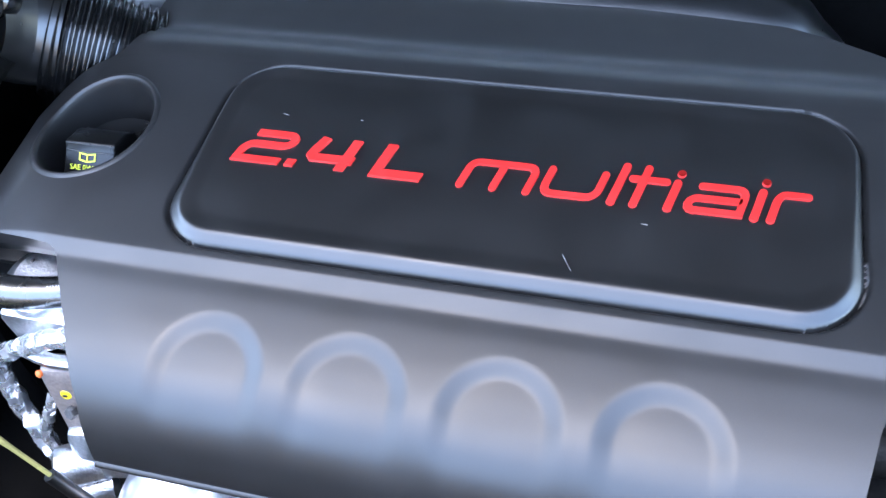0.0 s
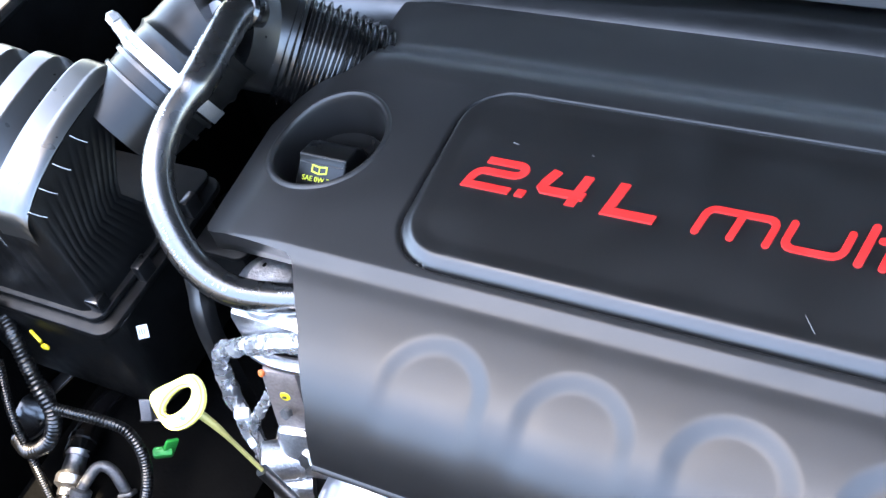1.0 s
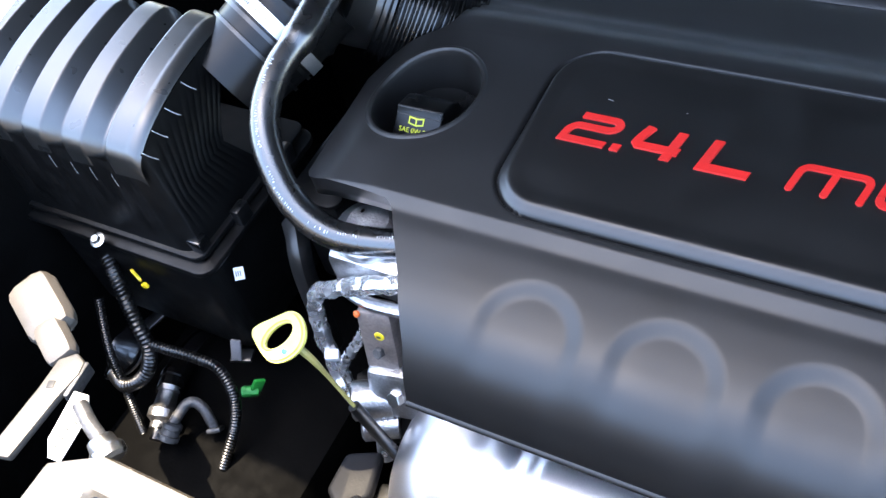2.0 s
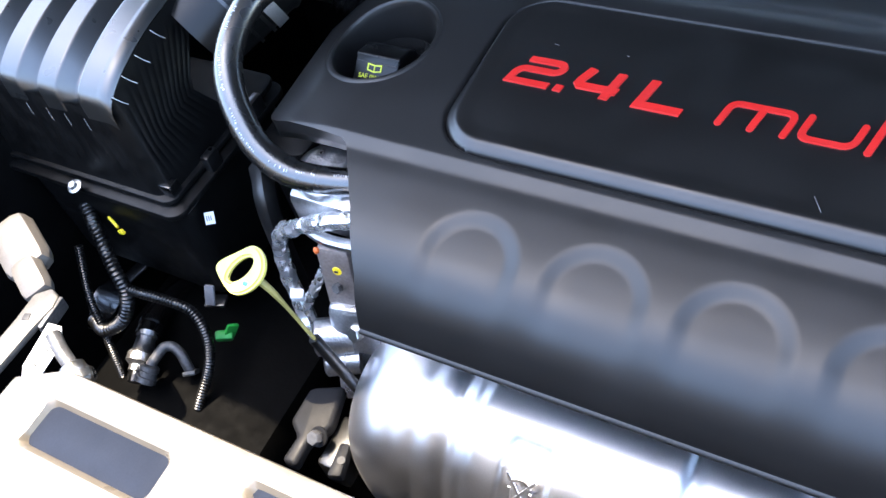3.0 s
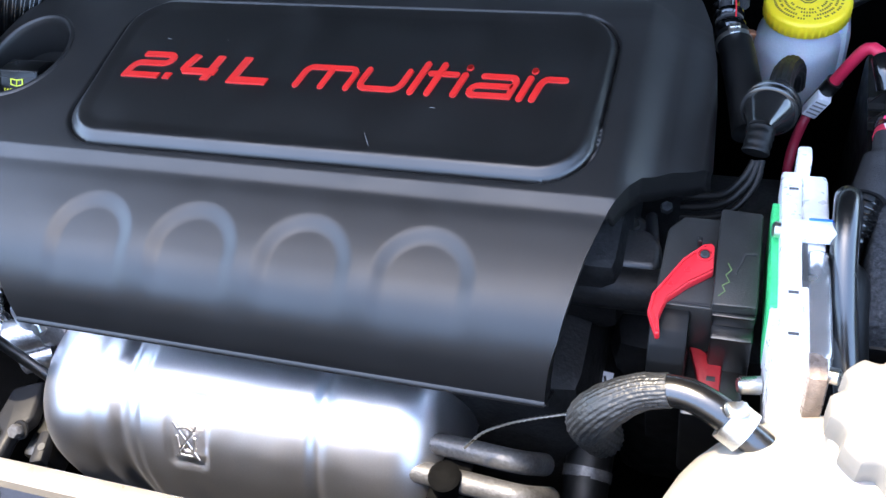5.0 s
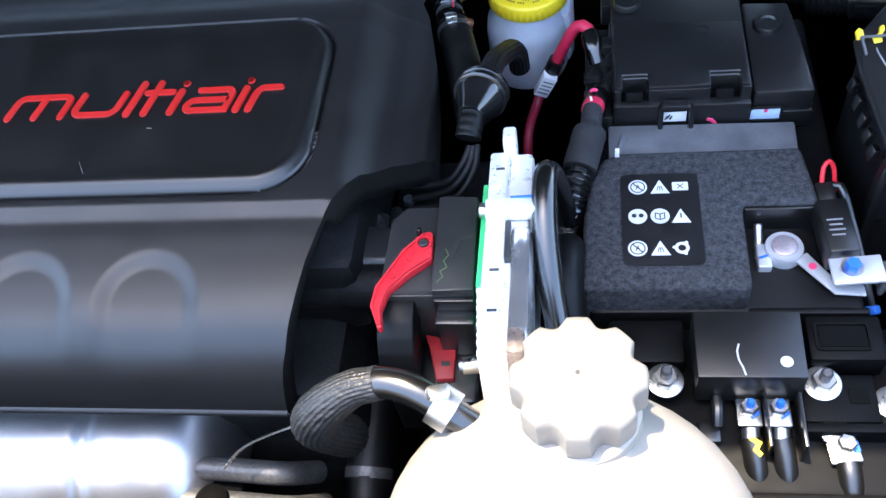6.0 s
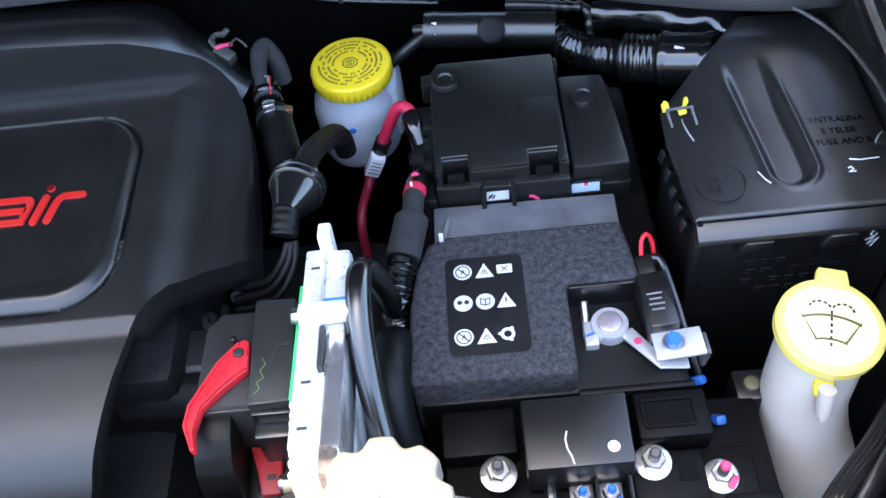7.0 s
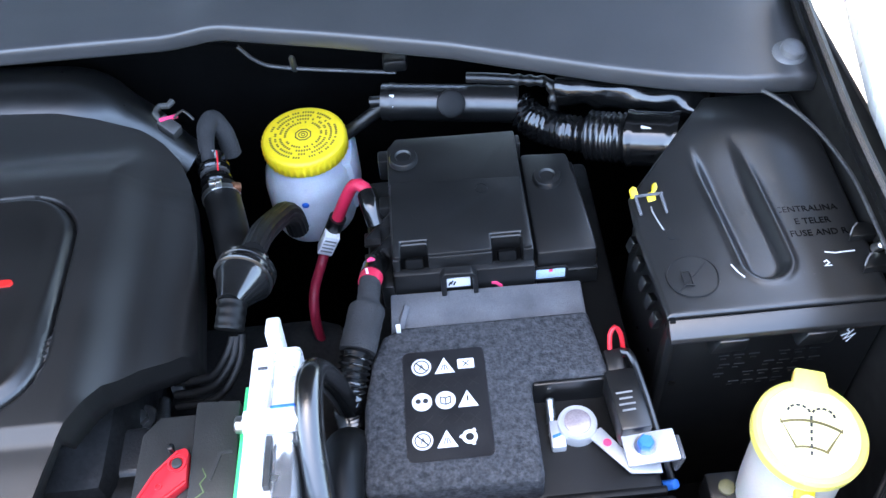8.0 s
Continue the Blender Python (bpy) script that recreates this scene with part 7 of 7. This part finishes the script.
part("chalk_stroke", ribbon([(0, 0), (0.006, -0.0015), (0.012, -0.0012), (0.018, -0.001)], 0.0008, 0.0003, pose(0.607, -0.0125, 0.9352)), INK, fuse, "pale scratch")
for y in (0.002, -0.0225):
    part("clasp", prism([(0.6255, y - 0.006), (0.6420, y - 0.005), (0.6420, y + 0.004), (0.6330, y + 0.006)], 0.928, 0.9365, 0.0010), BLACK, fuse)
    part("clasp_edge", tube([(0.6262, y - 0.004, 0.9362), (0.6295, y + 0.001, 0.9372), (0.6335, y + 0.0045, 0.9370)], 0.0005, 6), GREYINK, fuse)
part("latch_pin", lathe([(0.003, 0), (0.003, 0.008), (0.002, 0.009)], (0.6390, -0.0110, 0.932), (0.2, -0.4, 1), 14), STEEL, fuse)
for k, y in enumerate((-0.036, -0.022, -0.008, 0.008, 0.024)):
    part("side_snap", box((0.5015 - 0.0004 * k, y, 0.914), (0.005, 0.007, 0.010), 0.001, (0, 15, 10)), BLACK, fuse)
yt = thing("yellow_lock_tabs", "two yellow plastic lock tabs on a black clip", "clip", (0.51, 0.045, 0.92))
part("tab", prism([(-0.0026, 0), (0.0026, 0), (0.0020, 0.0065), (-0.0002, 0.0080), (-0.0026, 0.0060)], -0.0015, 0.0015, 0.0005, None, pose(0.5045, 0.0475, 0.9325, 30, 0, 8)), YELLOW, yt, "yellow lock tab")
part("tab", prism([(-0.0028, 0), (0.0028, 0), (0.0030, 0.0060), (0.0052, 0.0090), (0.0050, 0.0125), (0.0026, 0.0120), (0.0012, 0.0070), (-0.0028, 0.0060)], -0.0018, 0.0018, 0.0005, None, pose(0.5145, 0.0430, 0.9320, 30, 0, 4)), YELLOW, yt, "hooked yellow lock tab")
part("clip", between(0.502, 0.523, 0.046, 0.049, 0.924, 0.930, 0.001), BLACK, yt)
for x in (0.5040, 0.5205):
    part("leg", box((x, 0.0375, 0.9365), (0.0018, 0.0150, 0.0018), 0.0004, (8, 0, 4)), CLOTH, yt, "grey clip leg")
part("crossbar", box((0.5122, 0.0450, 0.9375), (0.0185, 0.0016, 0.0016), 0.0003, (0, 0, 2)), CLOTH, yt, "grey clip bar")
part("lead", tube([(0.5135, 0.042, 0.932), (0.5125, 0.034, 0.934), (0.5145, 0.025, 0.9335), (0.5165, 0.018, 0.933)], 0.0006, 6), GREYINK, yt)

# ---- washer filler ----
wash = thing("washer_filler_neck", "milky washer bottle neck with a yellow flip cap", "washer bottle", (0.56, -0.13, 0.75))
part("neck", tube([(0.5700, -0.1175, 0.904), (0.5690, -0.1185, 0.890), (0.5665, -0.122, 0.870), (0.5655, -0.126, 0.845), (0.570, -0.132, 0.81), (0.578, -0.14, 0.77), (0.585, -0.15, 0.70)], lambda s: 0.0265 + 0.006 * smooth(0.25, 0.7, s), 36, 0.004), WHITEPL, wash)
wc = part("cap", join(None, lathe([(0.0290, -0.008), (0.0315, -0.0075), (0.0315, -0.001), (0.0300, 0.0005), (0.027, 0.0008), (0.026, 0.0), (0.002, 0.0)], (0.5700, -0.1175, 0.9110), (0.05, -0.1, 1), 64)), CREAMYEL, wash, "pale yellow flip cap")
part("lift_tab", prism([(-0.011, 0.024), (0.011, 0.024), (0.0085, 0.0385), (-0.0085, 0.0385)], -0.005, 0.0005, 0.0015, None, pose(0.5700, -0.1175, 0.9110, 6, 3, -16)), CREAMYEL, wc)
part("strap", prism([(-0.005, -0.042), (0.005, -0.042), (0.006, -0.028), (-0.006, -0.028)], -0.010, -0.004, 0.0015, None, pose(0.5700, -0.1175, 0.9110, 25, 3, -14)), YELLOW, wc, "hinge strap")
part("strap_end", lathe([(0.005, 0), (0.0048, 0.018), (0.003, 0.024)], (0.5610, -0.1515, 0.897), (0, -0.3, -1), 14), WHITEPL, wc, "white strap end")
# a paler disc paints the strong light on the cap's top
part("cap_top", lathe([(0.0272, -0.0002), (0.0272, 0.0004)], (0.5700, -0.1175, 0.9110), (0.05, -0.1, 1), 64), mat("cream plastic with glare painted in", (0.80, 0.73, 0.36), 0.4, var=0.08), wc, "pale cream cap face, bright light in its colour")
IM = pose(0.5700, -0.1175, 0.9116, 6, 3, -16)
scr = [(-0.0165, 0.0035)] + arc(0, -0.034, 0.040, 0.040, 114, 66, 10) + [(0.0165, 0.0035), (0.0085, -0.0105)] + arc(0, -0.034, 0.0245, 0.0245, 70, 110, 8) + [(-0.0085, -0.0105)]
part("symbol", ribbon(scr, 0.0016, 0.0003, IM, None, True), mat("dark olive print", (0.10, 0.08, 0.02), 0.6), wc, "printed windscreen washer symbol")
b = None
for k in range(6):
    b = box(IM @ Vector((0, -0.013 + 0.0042 * k, 0.0002)), (0.0014, 0.0024, 0.0003), 0, (6, 3, -16), b)
for s in (-1, 1):
    for k in range(5):
        a = radians(20 + 32 * k)
        b = box(IM @ Vector((s * (0.0065 + 0.0062 * math.cos(a)), 0.0095 + 0.005 * math.sin(a), 0.0002)), (0.0022, 0.0013, 0.0003), 0, (6, 3, s * (math.degrees(a) - 90) - 16), b)
part("spray_dots", b, BLACKINK, wc)

# ---- right wing edge details ----
solid("edge_seal", tube([(0.618, -0.42, 0.975), (0.625, -0.2, 0.982), (0.6265, 0.0, 0.985), (0.632, 0.10, 0.988), (0.641, 0.2, 0.990)], 0.0055, 10, 0.02), RUBBER, "black rubber seal along the wing edge", "seal")
solid("edge_seal", tube([(-0.708, -0.42, 0.955), (-0.712, -0.1, 0.965), (-0.712, 0.12, 0.97)], 0.006, 10, 0.02), RUBBER, "black rubber seal along the wing edge", "seal")
solid("release_cable", tube([(0.604, 0.130, 0.945), (0.6140, 0.113, 0.948), (0.6260, 0.088, 0.949), (0.6345, 0.055, 0.949), (0.6385, 0.016, 0.947), (0.6385, -0.06, 0.935), (0.630, -0.12, 0.90), (0.61, -0.17, 0.87)], 0.0014, 8, 0.004), DULL, "thin black release cable along the wing", "cable")
for k in range(4):
    solid("wing_cable", tube([(0.632, -0.115 - 0.002 * k, 0.875), (0.606 + 0.0015 * k, -0.146 - 0.001 * k, 0.873 - 0.002 * k), (0.5835 + 0.0035 * k, -0.1715, 0.872 - 0.002 * k), (0.5655 + 0.0022 * k, -0.1890 - 0.001 * k, 0.870), (0.5480 + 0.003 * k, -0.2070, 0.868), (0.525, -0.235, 0.855)], 0.0019 - 0.0002 * (k % 2), 8, 0.005), BLACK, "thin black cable beside the washer neck", "cable", "cables beside the washer neck")
solid("drain_hose", tube([(0.632, -0.140, 0.86), (0.600, -0.171, 0.855), (0.578, -0.196, 0.853), (0.555, -0.222, 0.845), (0.54, -0.24, 0.80)], 0.0085, 18, 0.004), RUBBER, "black rubber drain hose beside the washer neck", "hose")
